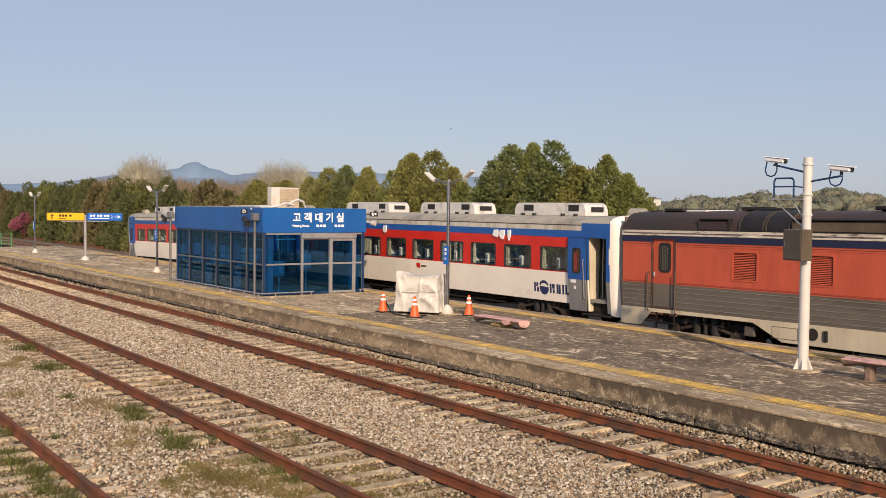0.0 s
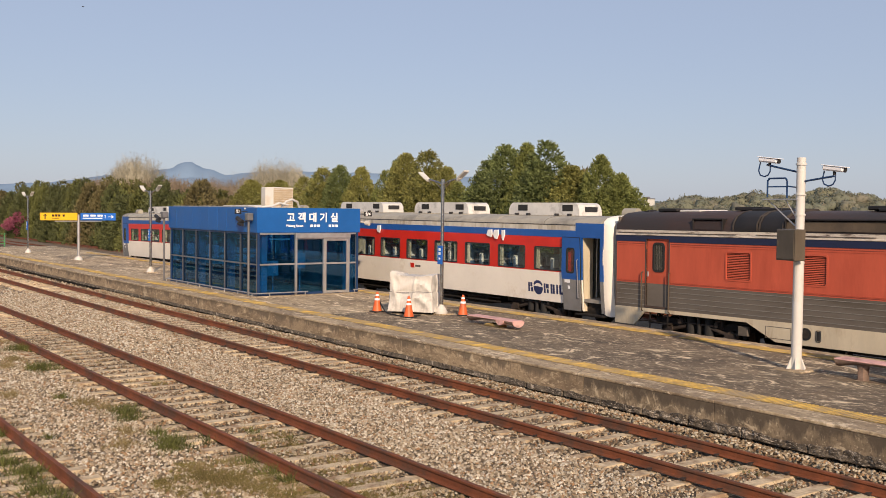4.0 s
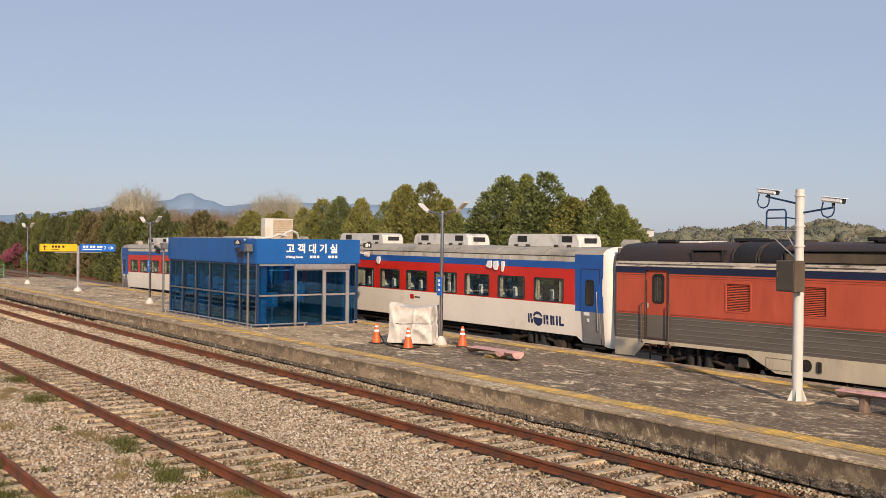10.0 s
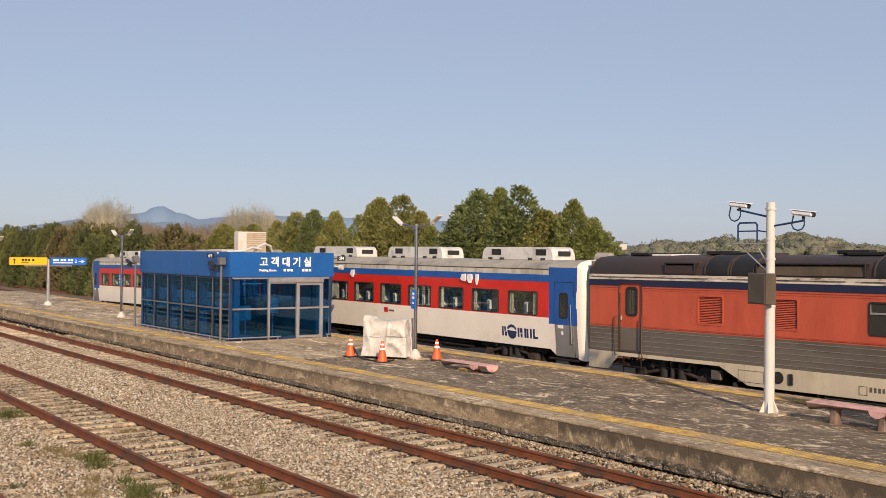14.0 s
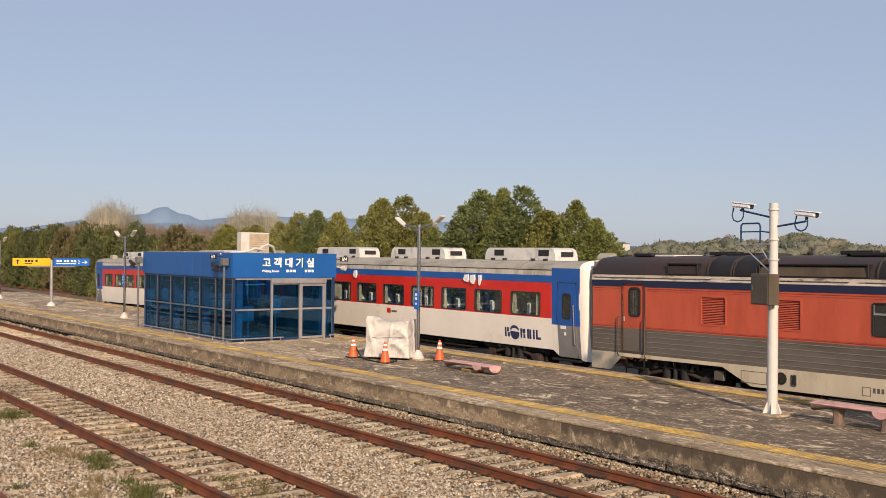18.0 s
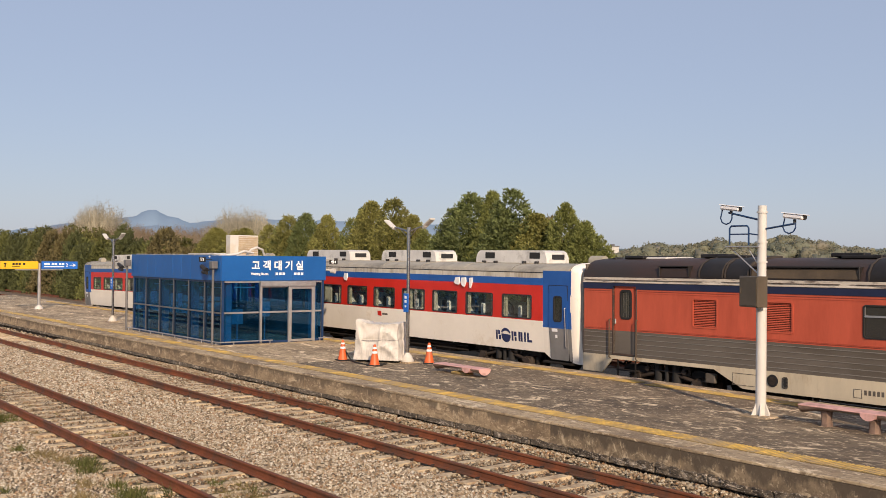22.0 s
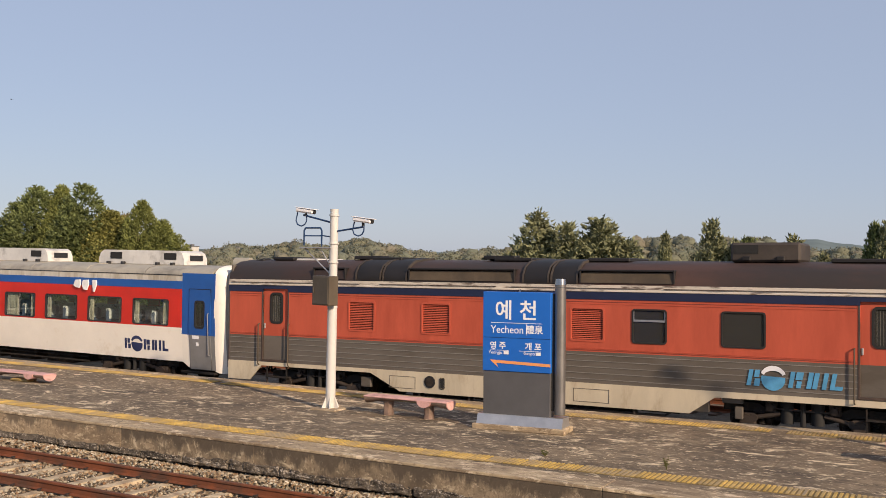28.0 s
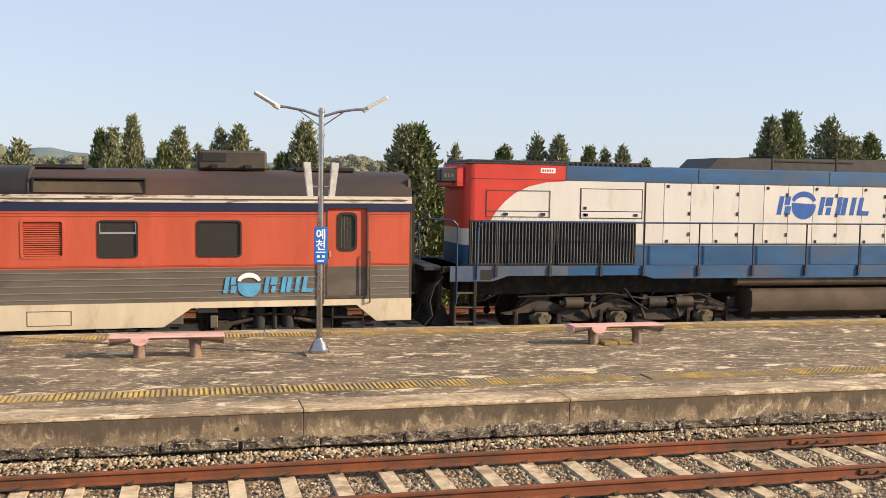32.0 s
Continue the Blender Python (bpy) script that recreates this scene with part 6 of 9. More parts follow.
def lamp_post(x, y, top, arm=1.15, speakers=False, plate=True, r=0.055):
    p = thing("platform_lamp", (x, y, PLAT), "steel platform lamp with two arms" + (", loudspeakers and blue name plate" if speakers else " and a small blue plate"), "lamp post", "platform lamps")
    g = Geo()
    g.rod((x, y, PLAT + 0.2), (x, y, top), r, r * 0.92, 16)
    for z in (PLAT + 2.0, top - 0.5, top - 0.08):
        g.rod((x, y, z), (x, y, z + 0.04), r + 0.012, seg=16)
    part("pole", g, M_steel, p)
    g = Geo()
    g.lathe([(0.19, 0), (0.19, 0.05), (0.16, 0.09), (0.13, 0.17), (r + 0.012, 0.24), (r, 0.27)], (x, y, PLAT + 0.03), 20)
    part("base_cover", g, M_steel if speakers else M_white, p)
    g = Geo()
    g.box(x - 0.26, x + 0.26, y - 0.26, y + 0.26, PLAT - 0.02, PLAT + 0.035, 0.01)
    part("footing", g, M_edge, p)
    for s in (-1, 1):
        g = Geo()
        g.tube([(x, y, top - 0.16), (x + s * 0.30, y, top - 0.06), (x + s * 0.60, y, top - 0.01), (x + s * 0.78, y, top)], 0.024)
        g.tube([(x, y, top - 0.34), (x + s * 0.22, y, top - 0.18), (x + s * 0.42, y, top - 0.04)], 0.012)
        part("arm", g, M_steel, p)
        g = Geo()
        ang = Euler((0, s * radians(-28 if s > 0 else -28), 0))
        c = Vector((x + s * (arm - 0.17), y, top + 0.12))
        t = Matrix.Translation(c) @ Euler((0, -s * radians(30), 0)).to_matrix().to_4x4()
        g.box(-0.22, 0.22, -0.10, 0.10, -0.03, 0.03, 0.025)
        g.box(-s * 0.22 - 0.07, -s * 0.22 + 0.07, -0.06, 0.06, -0.05, 0.035, 0.02)
        bmesh.ops.transform(g.bm, matrix=t, verts=g.bm.verts)
        part("lamp_head", g, M_white, p, "white street-lamp head")
    if speakers:
        for s in (-1, 1):
            g = Geo()
            t = Matrix.Translation((x + s * 0.22, y, 3.58)) @ Euler((0, s * radians(6), 0)).to_matrix().to_4x4()
            g.extrude([(-0.06, 0.30), (0.06, 0.30), (0.048, -0.30), (-0.048, -0.30)], "y", -0.09, 0.09)
            bmesh.ops.transform(g.bm, matrix=t, verts=g.bm.verts)
            part("loudspeaker", g, M_ac, p, "narrow white column loudspeaker")
            g = Geo()
            g.rod((x, y, 3.45), (x + s * 0.16, y, 3.45), 0.02)
            part("bracket", g, M_steel, p)
    if plate:
        g = Geo()
        z0, z1 = (2.09, 2.74) if speakers else (1.96, 2.51)
        g.box(x - 0.115, x + 0.115, y - r - 0.035, y - r - 0.005, z0, z1, 0.006)
        pl = part("name_plate", g, M_signblue, p, "blue station name plate")
        yy = y - r - 0.036
        if speakers:
            text("예", 0.20, M_lit, pl, (x, yy, 2.60), 0, bold=0.004)
            text("천", 0.20, M_lit, pl, (x, yy, 2.41), 0, bold=0.004)
            bars(pl, M_lit, yy, [(x - 0.085, x + 0.085, 2.285, 2.305), (x - 0.07, x - 0.02, 2.20, 2.24), (x + 0.02, x + 0.07, 2.20, 2.24), (x - 0.06, x + 0.06, 2.13, 2.15)])
        else:
            bars(pl, M_lit, yy, [(x - 0.05, x + 0.05, 2.36, 2.44), (x - 0.05, x + 0.05, 2.24, 2.32), (x - 0.04, x + 0.04, 2.10, 2.16)])
    return p


lamp_post(2.62, 17.6, 4.84, speakers=True)
lamp_post(-23.75, 17.26, 4.48)
lamp_post(-45.3, 16.1, 4.31, arm=1.25)
lamp_post(-67.0, 15.8, 4.16, arm=1.25)


def camera_pole():
    x, y = -11.72, 17.3
    p = thing("camera_pole", (x, y, PLAT), "white painted steel pole with two surveillance cameras and a grey cabinet", "camera pole")
    g = Geo()
    g.rod((x, y, PLAT + 0.02), (x, y, 3.1), 0.105, 0.10, 20)
    g.rod((x, y, 3.1), (x, y, 4.70), 0.088, 0.088, 20)
    for z in (3.55, 3.95, 4.55, 2.6):
        g.rod((x, y, z), (x, y, z + 0.035), 0.108, seg=20)
    part("pole", g, M_white, p, "white painted pole")
    g = Geo()
    g.box(x - 0.19, x + 0.19, y - 0.19, y + 0.19, PLAT + 0.0, PLAT + 0.025, 0.005)
    part("base_plate", g, M_white, p)
    for k in range(6):
        g = Geo()
        a = k * math.pi / 3
        c, s = math.cos(a), math.sin(a)
        w = Vector((-s, c, 0)) * 0.008
        pts = [Vector((x + c * 0.1, y + s * 0.1, PLAT + 0.02)), Vector((x + c * 0.21, y + s * 0.21, PLAT + 0.02)), Vector((x + c * 0.1, y + s * 0.1, PLAT + 0.28))]
        v = [g.bm.verts.new(q + w) for q in pts] + [g.bm.verts.new(q - w) for q in pts]
        for f in ((0, 1, 2), (5, 4, 3), (0, 3, 4, 1), (1, 4, 5, 2), (2, 5, 3, 0)):
            g.bm.faces.new([v[i] for i in f])
        part("base_gusset", g, M_white, p)
    g = Geo()
    g.box(x - 0.32, x + 0.32, y - 0.30, y + 0.30, PLAT - 0.03, PLAT + 0.03, 0.02)
    part("footing", g, M_edge, p)
    # cabinet, turned a little
    turn = Euler((0, 0, radians(-14)))
    g = Geo()
    g.box(-0.30, 0.24, -0.34, -0.08, 2.66, 3.28, 0.012)
    bmesh.ops.transform(g.bm, matrix=Matrix.Translation((x + 0.02, y, 0)) @ turn.to_matrix().to_4x4(), verts=g.bm.verts)
    cab = part("cabinet", g, M_cabinet, p, "brown-grey steel cabinet")
    g = Geo()
    g.box(-0.27, 0.21, -0.352, -0.338, 2.69, 3.25, 0.004)
    g.box(-0.25, -0.22, -0.365, -0.35, 2.92, 3.04, 0.004)
    bmesh.ops.transform(g.bm, matrix=Matrix.Translation((x + 0.02, y, 0)) @ turn.to_matrix().to_4x4(), verts=g.bm.verts)
    part("cabinet_door", g, M_cabinet, cab)
    for s, z, xe in ((-1, 4.60, -12.52), (1, 4.34, -11.0)):
        g = Geo()
        g.rod((x, y, 4.40 if s < 0 else 4.22), (xe, y, z - 0.02), 0.02)
        part("arm", g, M_bluedark, p)
        g = Geo()
        cx, cz = (-12.46, 4.67) if s < 0 else (-10.99, 4.46)
        t = Matrix.Translation((cx, y, cz)) @ Euler((0, radians(7), 0)).to_matrix().to_4x4()
        g.box(-0.24, 0.22, -0.075, 0.075, -0.05, 0.055, 0.03)
        g.box(-0.26, 0.27, -0.09, 0.09, 0.045, 0.06, 0.01)
        bmesh.ops.transform(g.bm, matrix=t, verts=g.bm.verts)
        cm = part("camera_housing", g, M_lit, p, "white camera housing")
        g = Geo()
        g.rod((0.215, 0, 0), (0.235, 0, 0), 0.05, seg=16)
        bmesh.ops.transform(g.bm, matrix=t, verts=g.bm.verts)
        part("lens", g, M_black, cm)
        g = Geo()
        g.rod((cx, y, cz - 0.05), (cx, y, cz - 0.12), 0.03)
        part("camera_mount", g, M_darkgrey, cm)
        g = Geo()
        pts = [(cx - 0.22, y, cz - 0.03)] + [(cx - 0.12 - 0.14 * math.cos(a), y, cz - 0.20 - 0.13 * math.sin(a)) for a in (0.0, 0.8, 1.57, 2.3, 3.0)] + [(cx + 0.02, y, cz - 0.10)]
        g.tube(pts, 0.014, 7)
        part("camera_cable", g, M_bluedark, cm)
    g = Geo()
    a, b = x - 0.76, x - 0.30
    for yy in (y - 0.02,):
        g.tube([(a, yy, 3.92), (a, yy, 4.25), (a + 0.04, yy, 4.30), (b - 0.04, yy, 4.30), (b, yy, 4.25), (b, yy, 3.90)], 0.018, 8)
        g.tube([(a, yy, 4.13), (b, yy, 4.13)], 0.014, 8)
        g.tube([(b, yy, 4.14), (x, yy, 4.10)], 0.014, 8)
    part("guard_rail", g, M_bluedark, p)
    g = Geo()
    g.box(a - 0.05, x, y - 0.12, y + 0.08, 3.86, 3.885, 0.005)
    part("bracket_shelf", g, M_alu, p)
    g = Geo()
    g.rod((a, y, 3.86), (x - 0.05, y, 3.30), 0.016, seg=8)
    g.rod((b, y - 0.05, 3.86), (x, y, 3.38), 0.014, seg=8)
    part("stay", g, M_alu, p)


camera_pole()


M_slate = mat("slate_grey_panel", (0.105, 0.105, 0.11), 0.5, 0.1, 0.08, 3)
M_bronze = mat("dull_steel_post", (0.26, 0.25, 0.24), 0.4, 0.7, 0.1, 3)


def name_board():
    c = Vector((-7.39, 17.22, PLAT))
    p = thing("station_name_board", c, "tall blue and grey station name board on a concrete plinth", "station sign")
    O = c

    def w(x, y, z):
        return (O.x + x, O.y + y, O.z + z)
    g = Geo()
    g.box(O.x - 0.80, O.x + 1.04, O.y - 0.30, O.y + 0.30, PLAT - 0.01, PLAT + 0.10, 0.02)
    part("plinth", g, M_edge, p)
    g = Geo()
    g.extrude([(O.y - 0.26, PLAT + 0.10), (O.y + 0.26, PLAT + 0.10), (O.y + 0.22, PLAT + 0.16), (O.y + 0.18, PLAT + 0.28), (O.y - 0.18, PLAT + 0.28), (O.y - 0.22, PLAT + 0.17)], "x", O.x - 0.72, O.x + 0.98)
    part("steel_foot", g, M_alu, p)
    g = Geo()
    g.box(O.x - 0.63, O.x + 0.71, O.y - 0.13, O.y + 0.13, PLAT + 0.27, 1.56, 0.006)
    part("lower_panel", g, M_slate, p)
    g = Geo()
    g.box(O.x - 0.64, O.x + 0.72, O.y - 0.15, O.y + 0.15, 1.56, 3.07, 0.008)
    pn = part("blue_panel", g, M_signblue, p)
    g = Geo()
    g.rod((O.x + 0.86, O.y, PLAT + 0.33), (O.x + 0.86, O.y, 3.22), 0.105, seg=24)
    part("side_post", g, M_bronze, p)
    g = Geo()
    g.rod((O.x + 0.86, O.y, 3.22), (O.x + 0.86, O.y, 3.33), 0.112, 0.10, 24)
    g.rod((O.x + 0.86, O.y, 3.17), (O.x + 0.86, O.y, 3.19), 0.112, seg=24)
    part("post_cap", g, M_steel, p)
    g = Geo()
    g.box(O.x + 0.71, O.x + 0.76, O.y - 0.05, O.y + 0.05, PLAT + 0.4, 3.05)
    part("post_link", g, M_black, p)
    g = Geo()
    g.rod((O.x + 0.05, O.y, 3.07), (O.x + 0.05, O.y, 3.12), 0.02, seg=10)
    part("lifting_eye", g, M_steel, p)
    y = O.y - 0.152
    text("예", 0.40, M_lit, pn, (O.x - 0.215, y, 2.70), 0, bold=0.006)
    text("천", 0.40, M_lit, pn, (O.x + 0.28, y, 2.70), 0, bold=0.006)
    text("Yecheon", 0.205, M_lit, pn, (O.x - 0.145, y, 2.35), 0, squeeze=0.92)
    text("醴泉", 0.17, M_lit, pn, (O.x + 0.40, y, 2.355), 0, bold=0.002)
    text("영 주", 0.155, M_lit, pn, (O.x - 0.33, y, 2.04), 0, bold=0.003)
    text("개 포", 0.155, M_lit, pn, (O.x + 0.38, y, 2.04), 0, bold=0.003)
    text("Yeongju", 0.085, M_lit, pn, (O.x - 0.38, y, 1.915), 0)
    text("Gaepo", 0.085, M_lit, pn, (O.x + 0.30, y, 1.915), 0)
    bars(pn, M_lit, y, [(O.x - 0.47, O.x + 0.55, 2.478, 2.488), (O.x + 0.235, O.x + 0.245, 2.26, 2.47), (O.x - 0.48, O.x - 0.11, 1.955, 1.963), (O.x + 0.10, O.x + 0.54, 1.955, 1.963), (O.x - 0.21, O.x - 0.11, 1.885, 1.945), (O.x + 0.43, O.x + 0.53, 1.885, 1.945)], "rule")
    g = Geo()
    g.extrude([(O.x - 0.49, 1.775), (O.x + 0.72, 1.735), (O.x + 0.72, 1.68), (O.x - 0.36, 1.715), (O.x - 0.32, 1.63)], "y", y - 0.003, y)
    part("arrow", g, M_orange_arrow, pn)
    bars(pn, M_bluedark, y + 0.001, [(O.x - 0.64, O.x + 0.72, 2.196, 2.204)], "seam")
    turn = Matrix.Translation(O) @ pose(0, 0, 0, 0, -0.6, 4)
    p.matrix_basis = turn


name_board()

M_pink = mat("faded_pink_paint", (0.72, 0.42, 0.385), 0.7, 0, 0.12, 3, 0.2, 30, dirt=(0.42, 0.25, 0.22), amount=0.3, dscale=4)
M_bark = mat("moulded_bark", (0.25, 0.17, 0.13), 0.85, 0, 0.3, 5, 0.7, 30, dirt=(0.30, 0.22, 0.17), amount=0.3)


def bench(legs=True):
    """A split log on two stumps: flat pink top, bark below that is thin in the middle, and a sawn half-round on the front."""
    low = not legs
    p = thing("log_bench", (0, 0, 0), "pink-topped concrete split-log bench" + (" fallen flat on the platform" if low else " on two stumps on the platform"), "bench", "log benches")
    drop = 0.15 if low else 0.0

    def section(x, k=13):
        d = 0.045 + 0.105 * abs(x / 0.95) ** 2.2
        w = 0.185 + 0.015 * abs(x / 0.95)
        return [(x, w * math.cos(a), 0.36 - drop - d * math.sin(a)) for a in [math.pi * i / (k - 1) for i in range(k)]]
    g = Geo()
    loft(g, [section(x) for x in (-0.95, -0.88, -0.7, -0.45, -0.2, 0.0, 0.2, 0.45, 0.7, 0.88, 0.95)])
    for v in g.bm.verts:
        v.co.y += 0.006 * math.sin(v.co.x * 31 + v.co.z * 60)
    part("log", g, M_bark, p, angle=60)
    g = Geo()
    g.extrude([(0.20 * math.cos(math.pi * i / 12), 0.358 - drop - 0.148 * math.sin(math.pi * i / 12)) for i in range(13)], "x", -0.972, -0.945)
    part("sawn_end", g, M_pink, p, "pink sawn end")
    g = Geo()
    g.box(-0.965, 0.965, -0.20, 0.20, 0.355 - drop, 0.385 - drop, 0.010)
    part("seat_face", g, M_pink, p)
    g = Geo()
    g.extrude([(-0.45 + 0.155 * math.cos(math.pi * i / 12), 0.37 - drop - 0.13 * math.sin(math.pi * i / 12)) for i in range(13)], "y", -0.235, 0.22)
    part("cross_log", g, M_pink, p, "pink sawn end of a cross log")
    for x in (-0.47, 0.47) if legs else ():
        g = Geo()
        prof = [(0.105, 0.0), (0.10, 0.06), (0.092, 0.14), (0.10, 0.22), (0.118, 0.30)]
        g.lathe(prof, (x, 0, 0), 18)
        for v in g.bm.verts:
            a = math.atan2(v.co.y, v.co.x - x)
            v.co.x += 0.007 * math.cos(a) * math.sin(a * 7)
            v.co.y += 0.007 * math.sin(a) * math.sin(a * 7)
        part("stump", g, M_bark, p)
    return p


b = bench()
b.matrix_basis = pose(0.0, 17.72, PLAT, 0, 0, 0)
ORIGIN[b.name] = (0, 0, 0)
for x, y, a in ((8.52, 18.0, 1), (-9.83, 17.34, 181)):
    copy_thing(b, pose(x, y, PLAT, 0, 0, a))
fallen = bench(False)
fallen.matrix_basis = pose(-20.6, 16.75, PLAT, 0, 0, 181)


def tile_stack(x, y, n, high):
    st = thing("spare_tile_stack", (x, y, PLAT), "stacked spare yellow tactile tiles under a bench", "tile stack", "tile stacks")
    for k in range(n):
        g = Geo()
        a = x + k * 0.32
        g.box(a - 0.15, a + 0.15, y - 0.15, y + 0.15, PLAT + 0.003, PLAT + high, 0.01)
        t_ = part("tile", g, M_groove, st)
        for q in range(5):
            g = Geo()
            g.box(a - 0.13 + q * 0.055, a - 0.105 + q * 0.055, y - 0.14, y + 0.14, PLAT + high - 0.004, PLAT + high + 0.012)
            part("rib", g, M_tactile, t_)


tile_stack(8.33, 17.9, 2, 0.06)
tile_stack(-20.75, 16.78, 2, 0.055)

M_cone = mat("orange_plastic", (0.72, 0.13, 0.03), 0.5, 0, 0.12, 4, dirt=(0.35, 0.10, 0.05), amount=0.25)


def cone():
    p = thing("traffic_cone", (0, 0, 0), "orange traffic cone with white reflective bands", "traffic cone", "traffic cones")
    g = Geo()
    g.box(-0.18, 0.18, -0.18, 0.18, 0.0, 0.035, 0.012)
    part("foot", g, M_black, p)
    g = Geo()
    g.lathe([(0.15, 0.034), (0.14, 0.06), (0.04, 0.58), (0.03, 0.61), (0.018, 0.615)], (0, 0, 0), 20)
    part("body", g, M_cone, p)
    for z0, z1 in ((0.36, 0.42), (0.49, 0.54)):
        r = lambda z: 0.14 - 0.1 * (z - 0.06) / 0.52 + 0.004
        g = Geo()
        g.lathe([(r(z0), z0), (r(z1), z1)], (0, 0, 0), 20)
        part("reflective_band", g, M_lit, p)
    return p


c = cone()
c.matrix_basis = pose(-25.3, 15.98, PLAT)
for x, y, a in ((-23.55, 15.95, 20), (-23.2, 17.65, 50)):
    copy_thing(c, pose(x, y, PLAT, 0, 0, a))

# a machine under a grey sheet
M_sheet = mat("weathered_grey_sheet", (0.64, 0.615, 0.57), 0.6, 0, 0.10, 2.0, 0.1, 15, dirt=(0.40, 0.385, 0.355), amount=0.25, dscale=2.2)
g = Geo()
rings = []
n, WX, WY = 240, 0.63, 0.43
HI = [0.0, 0.04, 0.09, 0.15, 0.22, 0.30, 0.38, 0.46, 0.53, 0.58, 0.61, 0.64, 0.67, 0.71, 0.78, 0.86, 0.94, 1.02, 1.08, 1.12, 1.145, 1.15]
for z, lid in [(z, 0.0) for z in HI] + [(1.155, 0.05), (1.155, 0.16), (1.14, 0.28), (1.13, 0.40)]:
    ring_ = []
    for k in range(n):
        s = 4 * (WX + WY) * k / n
        for cx, cy, dx, dy, l_ in ((-WX, -WY, 1, 0, 2 * WX), (WX, -WY, 0, 1, 2 * WY), (WX, WY, -1, 0, 2 * WX), (-WX, WY, 0, -1, 2 * WY)):
            if s <= l_:
                break
            s -= l_
        x, y = cx + dx * s, cy + dy * s
        side = Vector((dy, -dx))
        to = min(s, l_ - s)                                   # how near to a corner
        out_ = (side * min(1, to / 0.10) + Vector((x / WX, y / WY)) * 0.75 * max(0, 1 - to / 0.10)).normalized()
        arc_ = 4 * (WX + WY) * k / n
        f = (1.15 - z) / 1.15
        way = arc_ * 3.6 + 4.0 * noise.noise((arc_ * 1.3, z * 0.8, 0.3)) + 5.0 * z * math.sin(arc_ * 1.3 + 0.6)
        ridge_ = (1 - abs(math.sin(way)) ** 0.8) * (0.35 + 1.3 * abs(noise.noise((arc_ * 1.9, z * 0.9, 2))))
        fine = 1 - abs(math.sin(arc_ * 41 - z * 7 + 3 * noise.noise((arc_ * 3, z * 3, 5)))) ** 0.8
        tuck = -0.014 * max(0.0, 1 - abs(z - 0.64) / 0.07)
        swing = 0.05 * noise.noise((arc_ * 0.9, z * 2.0, 9))
        swag = 0.030 * max(0.0, math.sin(15 * (z + 0.55 * abs(s / l_ - 0.55)) + 2 * noise.noise((arc_ * 1.5, z, 4)))) ** 2 * (0.4 + 0.6 * (1 - f))
        seam_ = 0.06 * max(0.0, 1 - abs(s / l_ - 0.52 - 0.10 * (1 - f)) / 0.05) * (0.4 + 0.6 * f)
        wob = (0.30 + 0.70 * f) * (0.10 * ridge_ + 0.010 * fine) + 0.07 * f * f + tuck + swing * 0.6 + swag + seam_
        if lid:
            wob = wob * (1 - lid * 2)
        q = Vector((x, y)) * (1 - 1.1 * lid) + out_ * wob
        peak = 0.10 * math.exp(-((x + WX) ** 2 + (y + WY) ** 2) / 0.06) * (z / 1.15) ** 4
        droop = -0.05 * math.cos(x / WX * 1.5) * (z / 1.15) ** 6 - 0.035 * abs(noise.noise((x * 4, y * 4, 1))) * (z / 1.15) ** 3
        hem = 0.06 * (1 + noise.noise((arc_ * 3, 7, 1))) if z < 0.02 else 0
        ring_.append(g.bm.verts.new((q.x, q.y, z + peak + droop + hem + 0.03)))
    rings.append(ring_)
for a, b2 in zip(rings, rings[1:]):
    for k in range(n):
        g.bm.faces.new((a[k], a[(k + 1) % n], b2[(k + 1) % n], b2[k]))
g.bm.faces.new(rings[-1])
p = thing("covered_machine", (0, 0, 0), "machine on the platform under a creased grey plastic sheet", "covered machine")
part("cover_sheet", g, M_sheet, p, angle=48)
g = Geo()
g.box(-0.60, 0.60, -0.38, 0.38, 0.0, 0.16, 0.02)
part("skid", g, M_black, p)
g = Geo()
g.tube([(-0.70, -0.47, 0.66), (-0.2, -0.50, 0.64), (0.25, -0.50, 0.68), (0.70, -0.47, 0.66)], 0.007, 6)
part("tie_cord", g, M_grey, p)
p.matrix_basis = pose(-24.55, 16.85, PLAT, 0, 0, 38)
g = Geo()
g.tube([(-25.25, 16.05, PLAT + 0.30), (-25.05, 16.0, PLAT + 0.18), (-24.85, 15.98, PLAT + 0.05), (-24.5, 15.9, PLAT + 0.02), (-24.0, 15.86, PLAT + 0.02), (-23.7, 15.9, PLAT + 0.02), (-23.6, 16.4, PLAT + 0.03)], 0.022, 8)
solid("cable", g, M_black, "black cable on the platform between the traffic cones", "cable")


M_slategrey = mat("grey_lid_paint", (0.30, 0.31, 0.32), 0.5, 0.1, 0.1, 3)
M_tan = mat("tan_coil_fins", (0.46, 0.36, 0.24), 0.6, 0.1, 0.15, 4)
M_sky = mat("sky_blue_steel", (0.22, 0.42, 0.52), 0.5, 0, 0.08, 2)


